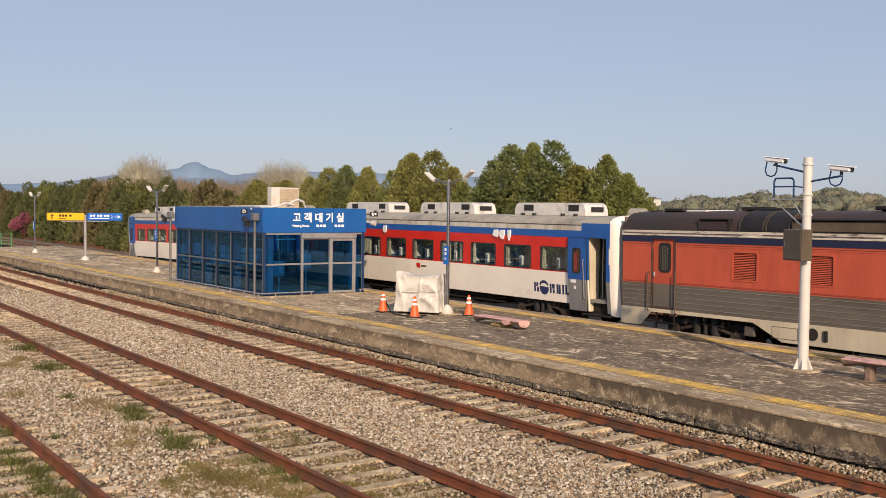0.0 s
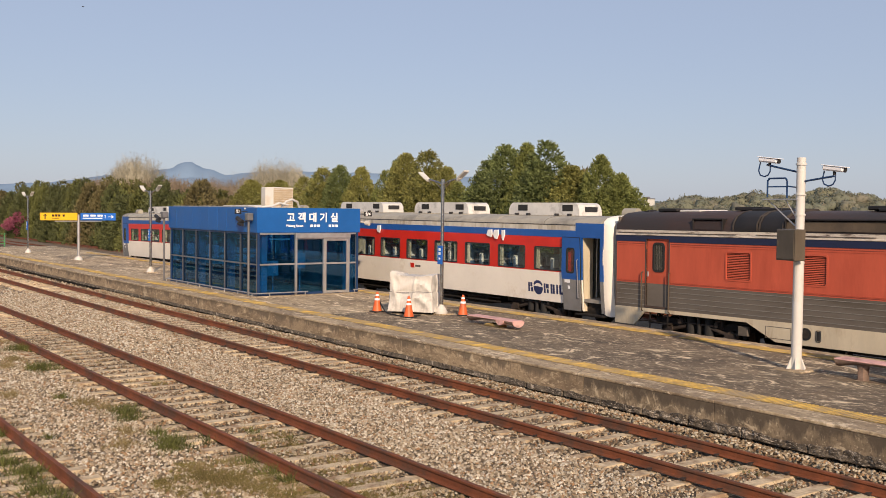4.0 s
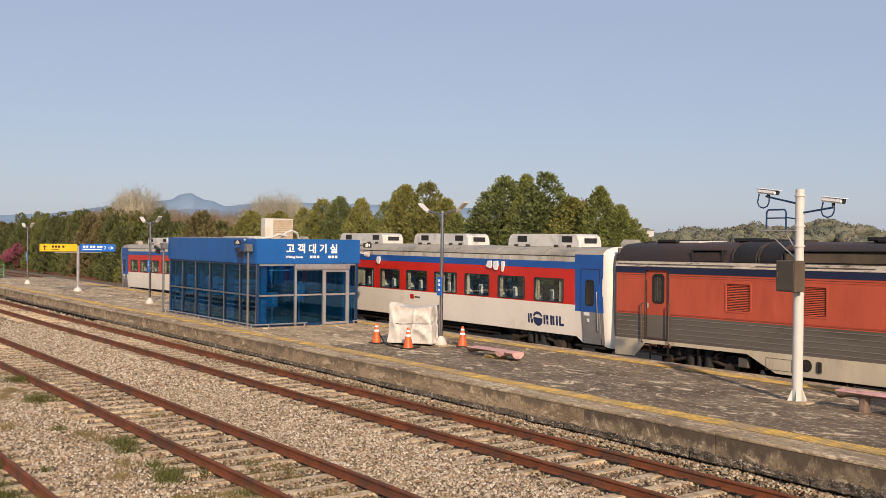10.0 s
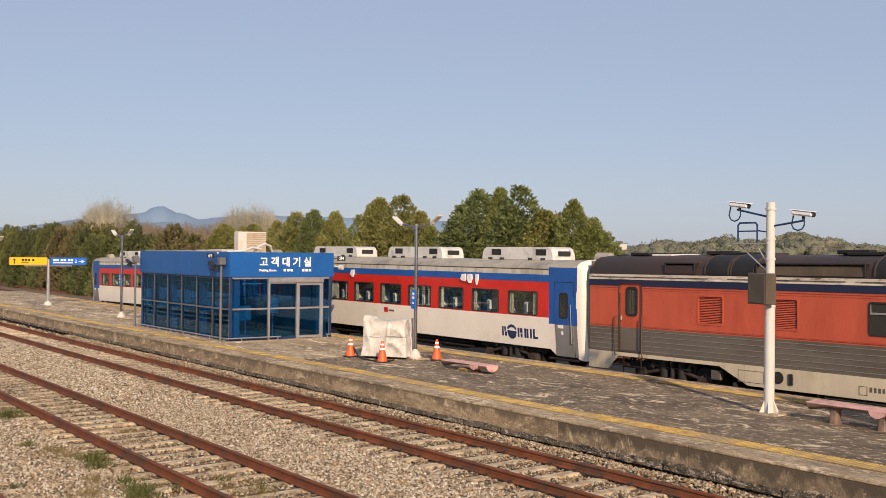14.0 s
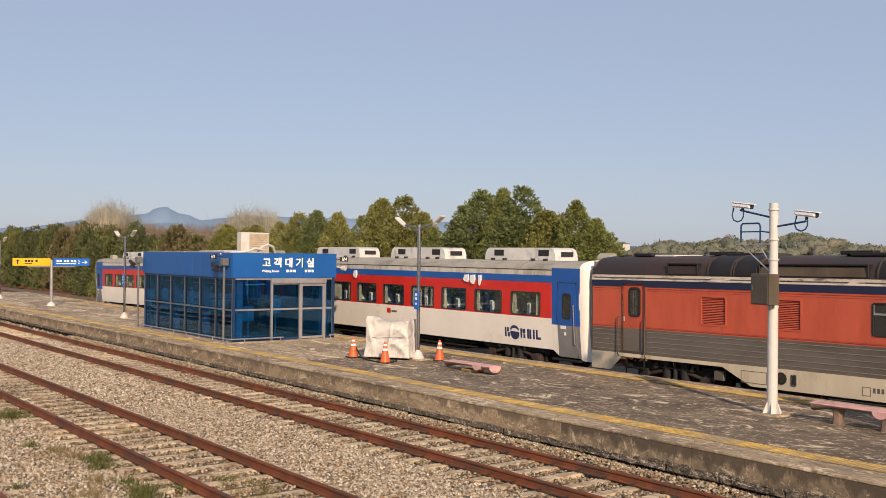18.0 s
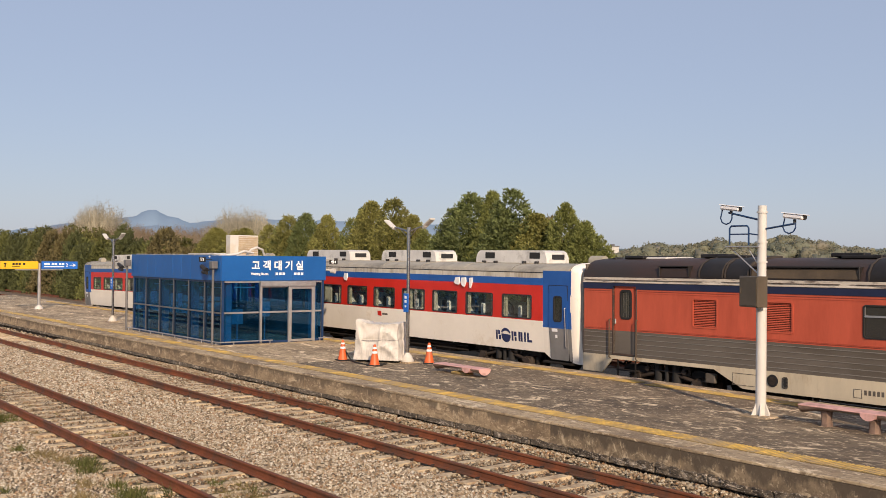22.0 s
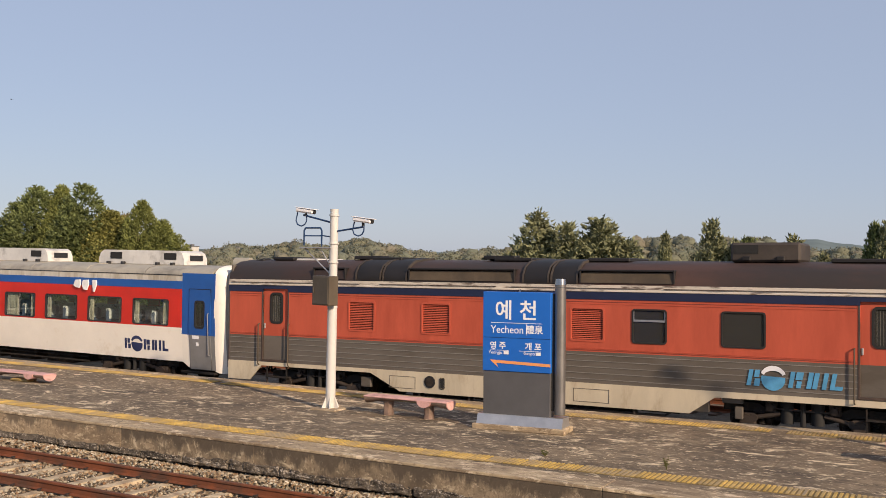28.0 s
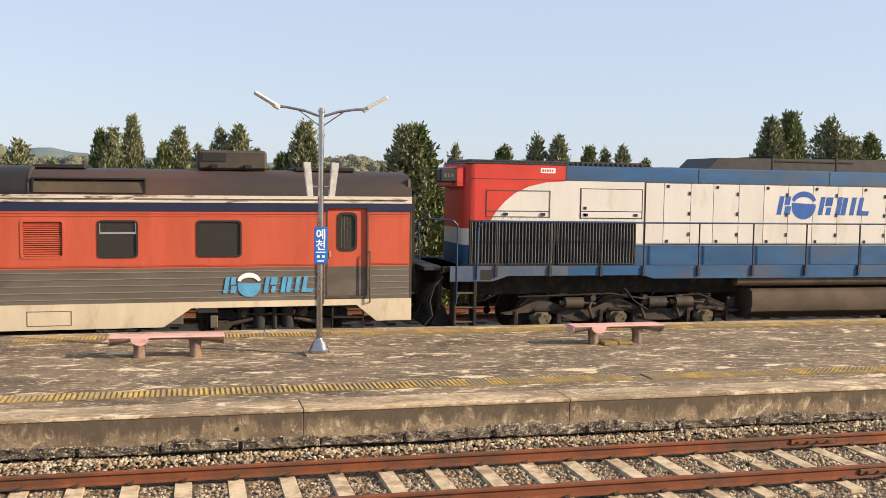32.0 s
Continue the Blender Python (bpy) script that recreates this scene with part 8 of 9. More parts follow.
def conifer(seed, sprays, slim=0.85, wide=1.8, tall=6.5, leaf=(0.065, 0.145), per=16, tops=1, swell=1.0):
    """A crown of many little up-swept sprays round a core coloured dark for inner shade. Half-width and height 1; sizes
    are for a tree of wide x tall metres.
    """
    rng = np.random.default_rng(seed)
    half = conifer_outline(seed, slim)
    u = 1 - np.sqrt(rng.uniform(0, 1, sprays))
    u = np.where(rng.uniform(0, 1, sprays) < 0.68, rng.uniform(0, 1, sprays), u)
    t = rng.uniform(0, 6.283, sprays)
    r = half(t, u) * (1 - 0.22 * rng.uniform(0, 1, sprays) ** 2)
    # one or more leaders share the top
    lead = rng.integers(0, tops, sprays)
    off = np.array([(0.0, 0.0)] + [(0.15 * math.cos(q * 2.2 + seed), 0.15 * math.sin(q * 2.2 + seed)) for q in range(1, tops)])[lead]
    cut_ = np.array([1.0] + [0.93 - 0.06 * q for q in range(1, tops)])[lead]
    c = np.stack([(r * np.cos(t) + off[:, 0] * u) * wide, (r * np.sin(t) + off[:, 1] * u) * wide, u * cut_ * tall], 1)
    out = np.stack([np.cos(t), np.sin(t), np.zeros(sprays)], 1)
    axis = out * rng.uniform(0.3, 0.9, (sprays, 1)) + np.array([0, 0, 1.0]) + rng.normal(size=(sprays, 3)) * 0.25
    axis /= np.linalg.norm(axis, axis=1)[:, None]
    size = rng.uniform(0.16, 0.34, sprays)[:, None, None] * swell
    n = sprays * per
    along = rng.uniform(-0.5, 0.6, (sprays, per, 1))
    side = rng.normal(size=(sprays, per, 3)) * (0.26 * (0.75 - along * 0.8))
    p = c[:, None] + (axis[:, None] * along + side) * size
    way = axis[:, None] + side * 1.6 + rng.normal(size=(sprays, per, 3)) * 0.35
    way = (way / np.linalg.norm(way, axis=2)[..., None]).reshape(n, 3)
    p = p.reshape(n, 3)
    b = np.cross(way, rng.normal(size=(n, 3)))
    b /= np.linalg.norm(b, axis=1)[:, None] + 1e-9
    l = rng.uniform(leaf[0], leaf[1], (n, 1))
    v = np.stack([p - way * l * 0.4 + b * l * 0.27, p - way * l * 0.4 - b * l * 0.27, p + way * l * 0.6], 1).reshape(-1, 3)
    shrink = np.array([1 / wide, 1 / wide, 1 / tall])
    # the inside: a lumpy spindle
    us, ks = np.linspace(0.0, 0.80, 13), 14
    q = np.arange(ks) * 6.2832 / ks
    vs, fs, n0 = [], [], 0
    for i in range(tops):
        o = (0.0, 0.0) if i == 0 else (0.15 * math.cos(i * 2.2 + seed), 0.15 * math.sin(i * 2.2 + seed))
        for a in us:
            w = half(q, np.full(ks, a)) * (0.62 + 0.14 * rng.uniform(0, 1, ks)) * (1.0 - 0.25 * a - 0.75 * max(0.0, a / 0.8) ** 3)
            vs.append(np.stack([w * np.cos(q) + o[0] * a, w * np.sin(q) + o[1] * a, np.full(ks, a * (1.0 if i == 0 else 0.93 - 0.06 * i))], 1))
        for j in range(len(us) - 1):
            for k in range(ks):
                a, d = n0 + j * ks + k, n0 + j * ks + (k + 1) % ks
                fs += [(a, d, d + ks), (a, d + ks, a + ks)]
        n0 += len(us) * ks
    vs = np.concatenate(vs)
    return (v * shrink, np.arange(3 * n).reshape(-1, 3)), (vs, np.array(fs))


def crown_of(leaf, core):
    return np.concatenate([leaf[0], core[0]]), np.concatenate([leaf[1], core[1] + len(leaf[0])])


def round_shape(seed, flat=0.75):
    """Clumps of spray on a loose, uneven round crown; height 1."""
    r0 = np.random.default_rng(seed + 500)
    cl = r0.normal(size=(26, 3)) * np.array([0.20, 0.20, 0.17]) + np.array([0, 0, 0.62])

    def where(rng, n):
        i = rng.integers(0, len(cl), n)
        d = rng.normal(size=(n, 3))
        d /= np.linalg.norm(d, axis=1)[:, None]
        return cl[i] + d * rng.uniform(0.3, 1, n)[:, None] ** 0.5 * 0.13, d
    return where


def branches(seed, levels=5, spread=0.62, trunk=0.30):
    g = Geo()
    rng = random.Random(seed)

    def grow(a, d, l, r, k):
        b = a + d * l
        g.rod(a, b, r, r * 0.68, 6 if k < 2 else 4, caps=False)
        if k >= levels:
            return
        for _ in range(3 if k else 5):
            e = (d + Vector((rng.uniform(-1, 1), rng.uniform(-1, 1), rng.uniform(-0.25, 0.8))) * spread).normalized()
            grow(a + d * l * rng.uniform(0.65, 1.0), e, l * rng.uniform(0.58, 0.82), r * 0.66, k + 1)
    grow(Vector((0, 0, 0)), Vector((0, 0, 1)), trunk, 0.024, 0)
    return g


g = Geo()
g.rod((0, 0, -0.05), (0, 0, 0.75), 0.06, 0.018, 8)
for k in range(9):
    a, z = k * 2.4, 0.10 + k * 0.06
    g.rod((0, 0, z), (0.4 * math.cos(a), 0.4 * math.sin(a), z + 0.07), 0.02, 0.006, 5)
TRUNK = mesh_of(g, M_trunk, "trunk")
# dark green core colour carries the shade deep inside a crown
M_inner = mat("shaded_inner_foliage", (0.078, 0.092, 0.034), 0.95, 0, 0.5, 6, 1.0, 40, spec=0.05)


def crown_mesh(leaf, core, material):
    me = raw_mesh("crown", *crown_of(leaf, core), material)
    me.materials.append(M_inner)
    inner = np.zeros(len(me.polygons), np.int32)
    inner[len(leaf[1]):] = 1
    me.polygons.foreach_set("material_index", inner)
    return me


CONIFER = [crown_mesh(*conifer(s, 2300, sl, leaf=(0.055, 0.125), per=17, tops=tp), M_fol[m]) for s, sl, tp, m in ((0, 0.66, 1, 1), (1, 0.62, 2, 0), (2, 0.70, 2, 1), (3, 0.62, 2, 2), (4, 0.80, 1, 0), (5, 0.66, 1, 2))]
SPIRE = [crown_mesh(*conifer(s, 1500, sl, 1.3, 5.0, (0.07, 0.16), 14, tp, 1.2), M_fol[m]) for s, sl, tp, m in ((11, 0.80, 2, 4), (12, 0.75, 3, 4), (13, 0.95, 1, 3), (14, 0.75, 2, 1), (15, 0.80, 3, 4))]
SHRUB = [raw_mesh("crown", *leaves(5200, round_shape(s), (0.03, 0.06), 40 + s), m) for s, m in enumerate((M_spring, M_fol[2], M_pale, M_pinkbloom))]
M_hedge = [leaf_material("hedge_foliage", (0.150, 0.165, 0.055), 0.5, 1.6), leaf_material("dark_hedge_foliage", (0.105, 0.122, 0.050), 0.5, 1.6), leaf_material("brownish_hedge_foliage", (0.175, 0.150, 0.070), 0.5, 1.6)]
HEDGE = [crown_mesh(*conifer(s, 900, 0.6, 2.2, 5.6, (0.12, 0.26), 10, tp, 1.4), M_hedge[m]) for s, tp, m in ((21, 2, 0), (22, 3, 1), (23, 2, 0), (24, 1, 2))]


def twig_crown(n, seed, width, low=0.22):
    """Fine leafless branches that fan out from the trunk to a round crown; height 1."""
    r = np.random.default_rng(seed)
    az, el = r.uniform(0, 6.283, n), np.arcsin(r.uniform(-0.15, 1.0, n))
    d = np.stack([np.cos(az) * np.cos(el), np.sin(az) * np.cos(el), np.sin(el)], 1)
    lump = 1 + 0.10 * np.sin(az * 3 + el * 4) + 0.07 * np.sin(az * 7 - el * 9)
    tip = np.array([0, 0, 0.52]) + d * np.array([0.42, 0.42, 0.48]) * (lump * r.uniform(0.88, 1.02, n))[:, None]
    root = np.array([0, 0, low]) + (tip - np.array([0, 0, low])) * r.uniform(0.50, 0.90, n)[:, None] + r.normal(size=(n, 3)) * 0.04
    tip = tip + r.normal(size=(n, 3)) * 0.04
    w = np.cross(tip - root, r.normal(size=(n, 3)))
    w /= np.linalg.norm(w, axis=1)[:, None]
    q = np.cross(w, (tip - root) / np.linalg.norm(tip - root, axis=1)[:, None])
    k = r.uniform(0.5, 1.2, n)[:, None] * width
    v = np.stack([root + w * k, root - w * k * 0.5 + q * k * 0.87, root - w * k * 0.5 - q * k * 0.87, tip], 1).reshape(-1, 3)
    i = 4 * np.arange(n)
    f = np.stack([np.stack([i, i + 1, i + 3], 1), np.stack([i + 1, i + 2, i + 3], 1), np.stack([i + 2, i, i + 3], 1)], 1).reshape(-1, 3)
    return v, f


M_paletwig = mat("pale_budding_twigs", (0.46, 0.43, 0.33), 0.9, 0, 0.3, 1.5, island=0.55, spec=0.1)
M_browntwig = mat("brown_bare_twigs", (0.30, 0.235, 0.165), 0.9, 0, 0.3, 1.5, island=0.4, spec=0.1)


def bud_shape(rng, n):
    """Places of buds and small young leaves over a round crown; height 1."""
    az, el = rng.uniform(0, 6.283, n), np.arcsin(rng.uniform(-0.1, 1.0, n))
    d = np.stack([np.cos(az) * np.cos(el), np.sin(az) * np.cos(el), np.sin(el)], 1)
    lump = 1 + 0.10 * np.sin(az * 3 + el * 4) + 0.07 * np.sin(az * 7 - el * 9)
    return np.array([0, 0, 0.52]) + d * np.array([0.42, 0.42, 0.46]) * (lump * rng.uniform(0.7, 1.02, n))[:, None], d


TWIGS = [raw_mesh("crown", *crown_of(twig_crown(4600, 5, 0.0026), leaves(5200, bud_shape, (0.008, 0.019), 71)), M_paletwig),
         raw_mesh("crown", *crown_of(twig_crown(4200, 6, 0.0030), leaves(900, bud_shape, (0.010, 0.022), 72)), M_browntwig)]
BARE = [mesh_of(branches(s, 4), M_twig, "branches") for s in (3, 8)]


def tree(x, y, z, h, w, trunk, crown, label, group, turn, name="conifer_tree"):
    ob = thing(name, (x, y, z), label, "tree", group)
    ob.rotation_euler = (0, 0, turn)
    ob.scale = (w, w, h)
    for nm, me in (("trunk", trunk), ("crown", crown)):
        if me:
            o = new(nm, me)
            o.parent = ob


rng = random.Random(21)
# x, height, half-width and kind of the taller trees, group by group
COACH_TREES_WEST = [(-61.5, 6.0, 2.1, 5), (-59.0, 5.8, 2.0, 3), (-57.4, 5.9, 1.9, 5), (-54.7, 6.1, 1.8, 3), (-52.8, 6.2, 1.6, 2), (-51.6, 6.6, 1.7, 3), (-50.1, 6.7, 1.6, 0), (-48.6, 5.9, 1.5, 4), (-47.4, 6.5, 1.5, 5), (-45.6, 6.3, 1.3, 1),
                    (-44.5, 6.85, 1.0, 0), (-42.8, 7.1, 1.7, 5), (-41.2, 7.2, 1.9, 3), (-39.9, 6.3, 1.4, 5), (-38.3, 5.5, 1.3, 1)]
COACH_TREES_EAST = [(-36.0, 6.5, 2.0, 2), (-35.0, 7.2, 2.1, 0), (-33.4, 7.2, 1.7, 4), (-32.0, 7.25, 2.2, 2), (-30.9, 6.1, 2.0, 5), (-29.1, 6.5, 1.5, 4), (-28.1, 5.7, 1.6, 4), (-27.2, 5.1, 1.3, 1)]
CAR_TREES = [(-13.2, 6.0, 1.35, 1), (-12.0, 5.5, 1.4, 4), (-10.9, 5.75, 1.5, 0), (-9.9, 5.0, 1.2, 1), (-8.6, 5.2, 0.5, 2), (-7.1, 5.6, 0.95, 4), (-6.4, 5.0, 0.8, 1), (-5.9, 5.1, 0.7, 3), (-4.6, 5.1, 0.95, 4), (-3.7, 4.6, 0.8, 1),
             (-2.25, 5.6, 0.6, 3), (-1.9, 5.6, 0.65, 0), (-1.35, 6.0, 0.65, 2), (-0.4, 5.25, 0.6, 3), (0.05, 5.7, 0.7, 0), (0.6, 5.1, 0.7, 4), (1.3, 5.7, 0.7, 1), (1.85, 5.8, 0.85, 0), (2.4, 5.1, 0.8, 3)]
LOCOMOTIVE_TREES = [(3.95, 6.0, 0.95, 0), (3.3, 5.0, 0.8, 3), (7.2, 6.0, 1.0, 0), (7.7, 6.1, 1.1, 3), (9.0, 5.4, 0.6, 1), (10.6, 5.45, 0.75, 3), (11.9, 5.8, 0.8, 1), (12.5, 5.8, 0.8, 0), (13.8, 5.5, 0.65, 3), (14.4, 5.4, 0.65, 1), (14.9, 5.5, 0.7, 0), (15.8, 5.1, 0.6, 3)]
FAR_TREES = [(20.6, 6.7, 0.95, 0), (21.7, 7.0, 1.0, 3), (23.3, 6.8, 1.2, 1), (24.0, 6.1, 1.0, 0), (25.0, 6.3, 0.8, 3), (26.4, 6.2, 0.9, 1), (28.0, 6.4, 1.0, 0), (30.5, 6.3, 1.0, 3)]
for y, shapes, row in ((29.0, CONIFER, COACH_TREES_WEST), (29.0, CONIFER, COACH_TREES_EAST), (32.0, SPIRE, CAR_TREES), (32.0, SPIRE, LOCOMOTIVE_TREES), (32.0, SPIRE, FAR_TREES)):
    for x, h, w, k in row:
        w, h = (w * 1.6, h * 0.965) if shapes is SPIRE else (w * 1.30, h * 0.955)
        tree(x, y + rng.uniform(-0.3, 0.3), -0.4, h, w, TRUNK, shapes[k], "tall ragged green conifer in the row behind the train", "conifer row", rng.uniform(0, 6.28))
# a lower, second line that closes the row towards the ground
for y, x0, x1, h in ((30.6, -72, -39.5, 5.2), (31.0, -36.5, -28.5, 5.6), (31.2, -40, -27.0, 4.3)):
    x = x0
    while x < x1:
        tree(x, y + rng.uniform(-0.4, 0.6), -0.4, h * rng.uniform(0.85, 1.05), 1.7, TRUNK, HEDGE[rng.randrange(4)], "dense green conifer filling the hedge behind the train", "hedge", rng.uniform(0, 6.28))
        x += rng.uniform(1.3, 1.9)
for y, x0, x1, h in ((33.0, -13.5, 3.0, 3.8), (33.0, 3.6, 15.5, 3.8), (33.0, 19.5, 31, 4.4)):
    x = x0
    while x < x1:
        tree(x, y + rng.uniform(-0.4, 0.4), -0.4, h * rng.uniform(0.85, 1.05), 1.0, TRUNK, SPIRE[rng.randrange(5)], "dense green conifer filling the hedge behind the train", "hedge", rng.uniform(0, 6.28))
        x += rng.uniform(1.1, 1.6)
# thick hedge along the left, running on beside the track
x = -66.0
while x > -150:
    t = (-66 - x) / 84
    h = (5.3 if x > -84 else 5.6) + rng.uniform(-0.5, 0.9) + 0.4 * math.sin(x * 0.31)
    tree(x, 28.3 + rng.uniform(-0.5, 0.6), -0.4, h, 2.3, TRUNK, HEDGE[rng.choice((0, 1, 3, 1))], "broad dark green conifer in a thick hedge beside the track", "hedge", rng.uniform(0, 6.28))
    if rng.random() < 0.8:
        tree(x - 0.8, 31.5 + rng.uniform(-0.5, 1.5), -0.4, h * (0.90 if x > -84 else 1.02), 6.0, None, SHRUB[rng.choice((0, 1, 0))], "olive-brown spring shrub behind the hedge", "hedge", rng.uniform(0, 6.28), "shrub")
    x -= rng.uniform(1.7, 2.4) * (1 + t * 0.7)
# bare trees above the hedge: two pale, the others brown
for x, y, h, w, pale in ((-106, 36, 9.3, 8.6, 0), (-72.8, 36, 7.6, 7.5, 0), (-98.5, 36.5, 7.0, 11.0, 1), (-114, 36.5, 7.4, 12.0, 1), (-92, 36, 6.6, 9.0, 1), (-122, 37, 7.2, 11.0, 1), (-102, 34, 6.7, 9.0, 1), (-109.5, 34, 6.8, 9.0, 1), (-77.5, 36, 6.6, 8.0, 1), (-83, 35.5, 6.5, 7.0, 1), (-129, 37, 7.2, 9.0, 1), (-70.0, 36, 7.2, 6.0, 0)):
    tree(x, y, -0.4, h, w, BARE[pale], TWIGS[pale], ("pale grey budding tree with a round crown of fine twigs" if pale == 0 else "brown leafless tree with fine twigs above the hedge"), "bare trees", rng.uniform(0, 6.28), "bare_tree")
tree(-118, 27.0, -0.3, 3.2, 4.5, None, SHRUB[3], "pink flowering shrub by the hedge", "shrubs", 0.4, "flowering_shrub")


# wooded hills and blue mountains: rings of ground that rise far off
def ridge(name, dist, depth, tops, material, label, jag, seed, base=-3.0):
    """A long hill. tops: (direction in degrees left of +y, height angle in degrees)."""
    az = np.linspace(tops[0][0], tops[-1][0], 260)
    el = np.interp(az, [a for a, _ in tops][::1 if tops[0][0] < tops[-1][0] else -1], [e for _, e in tops][::1 if tops[0][0] < tops[-1][0] else -1])
    r = np.random.default_rng(seed)
    bump = np.convolve(r.normal(size=300), np.ones(5) / 5, "same")[:260] * jag
    ht = dist * np.tan(np.radians(el + bump)) + 3.5
    v, rows = [], 9
    for k in range(rows):
        u = k / (rows - 1)
        d = dist + (u - 0.6) * depth
        z = base + (ht - base) * math.sin(math.pi * min(1, u / 1.2)) ** 0.8 if k else np.full_like(ht, base)
        nz = r.normal(size=260) * jag * dist * 0.008 * (0 if k == 0 else 1)
        v.append(np.stack([-np.sin(np.radians(az)) * d, np.cos(np.radians(az)) * d, z + nz], 1))
    v = np.concatenate(v)
    i = np.arange(260 * rows).reshape(rows, 260)
    f = np.stack([i[:-1, :-1], i[:-1, 1:], i[1:, 1:], i[1:, :-1]], -1).reshape(-1, 4)
    me = raw_mesh(name, v, f, material)
    me.polygons.foreach_set("use_smooth", [True] * len(me.polygons))
    return tagged(new(name, me), label, "hill", kind="structure")


# pale and blue base colours: the haze of distance is put into them
M_far = mat("far_mountain_haze_tint", (0.204, 0.298, 0.412), 1.0, 0, 0.05, 0.004, spec=0.0)
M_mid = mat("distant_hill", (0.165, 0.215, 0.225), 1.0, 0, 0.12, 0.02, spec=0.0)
# darker than its crowns: the shade between them is in this colour
M_hill = mat("wooded_hill", (0.12, 0.13, 0.105), 0.95, 0, 0.35, 0.06, 0.0, 1, dirt=(0.17, 0.16, 0.09), amount=0.5, dscale=0.05, spec=0.1)
# skylines: direction in degrees left of +y, height angle in degrees
MOUNTAINS = [(42.0, 0.7), (43.1, 1.03), (45.3, 1.42), (52.2, 2.08), (55.1, 2.07), (59, 2.25), (63.5, 2.22), (65.4, 2.12), (66.3, 1.95), (67.1, 2.26), (67.6, 2.31), (67.9, 2.46), (68.2, 2.63), (68.6, 2.63), (69, 2.5), (69.3, 2.27), (70.5, 2.1), (73.3, 1.75), (75.6, 1.35), (82, 1.0), (95, 0.8)]
WOODED = [(-14, 0.9), (-11, 1.45), (-9.6, 1.7), (-8.8, 1.86), (-8.3, 1.7), (-6, 1.2), (-2, 0.9), (4, 1.0), (5.6, 1.3), (7.5, 1.25), (9.0, 1.6), (10.6, 1.88), (13, 1.78), (15.2, 1.87), (17, 1.75), (20, 1.6), (23.3, 1.42), (24.5, 1.08), (26.9, 0.98), (27.5, 0.80), (29.1, 0.76), (30, 0.95), (31.4, 1.22), (32.8, 1.47), (33.7, 1.25), (34.9, 0.97), (36.1, 1.18), (37.0, 1.27), (37.6, 1.1), (38.2, 0.78), (39.1, 0.94), (40.0, 0.95), (40.9, 0.72), (41.5, 0.55), (43.5, 0.2)]
ridge("backdrop_mountains", 3600, 500, [(a, e - 0.15) for a, e in MOUNTAINS], M_far, "pale blue mountains, tinted as in haze", 0.03, 3)
ridge("backdrop_foothills", 2600, 300, [(48, 0.6), (55, 1.1), (63.5, 1.3), (66.1, 1.55), (68.5, 1.62), (69.8, 1.48), (72, 1.2), (78, 0.8), (95, 0.5)], M_far, "haze-tinted blue foothills before the mountains", 0.03, 9)
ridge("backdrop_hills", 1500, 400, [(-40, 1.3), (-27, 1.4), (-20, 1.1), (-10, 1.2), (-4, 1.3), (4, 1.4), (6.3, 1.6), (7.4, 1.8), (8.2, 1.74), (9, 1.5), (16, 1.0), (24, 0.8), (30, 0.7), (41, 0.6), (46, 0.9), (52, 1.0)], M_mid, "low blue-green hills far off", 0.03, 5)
ridge("wooded_hill", 260, 120, [(a, e - 0.42) for a, e in WOODED], M_hill, "wooded green hill beyond the railway", 0.03, 7)


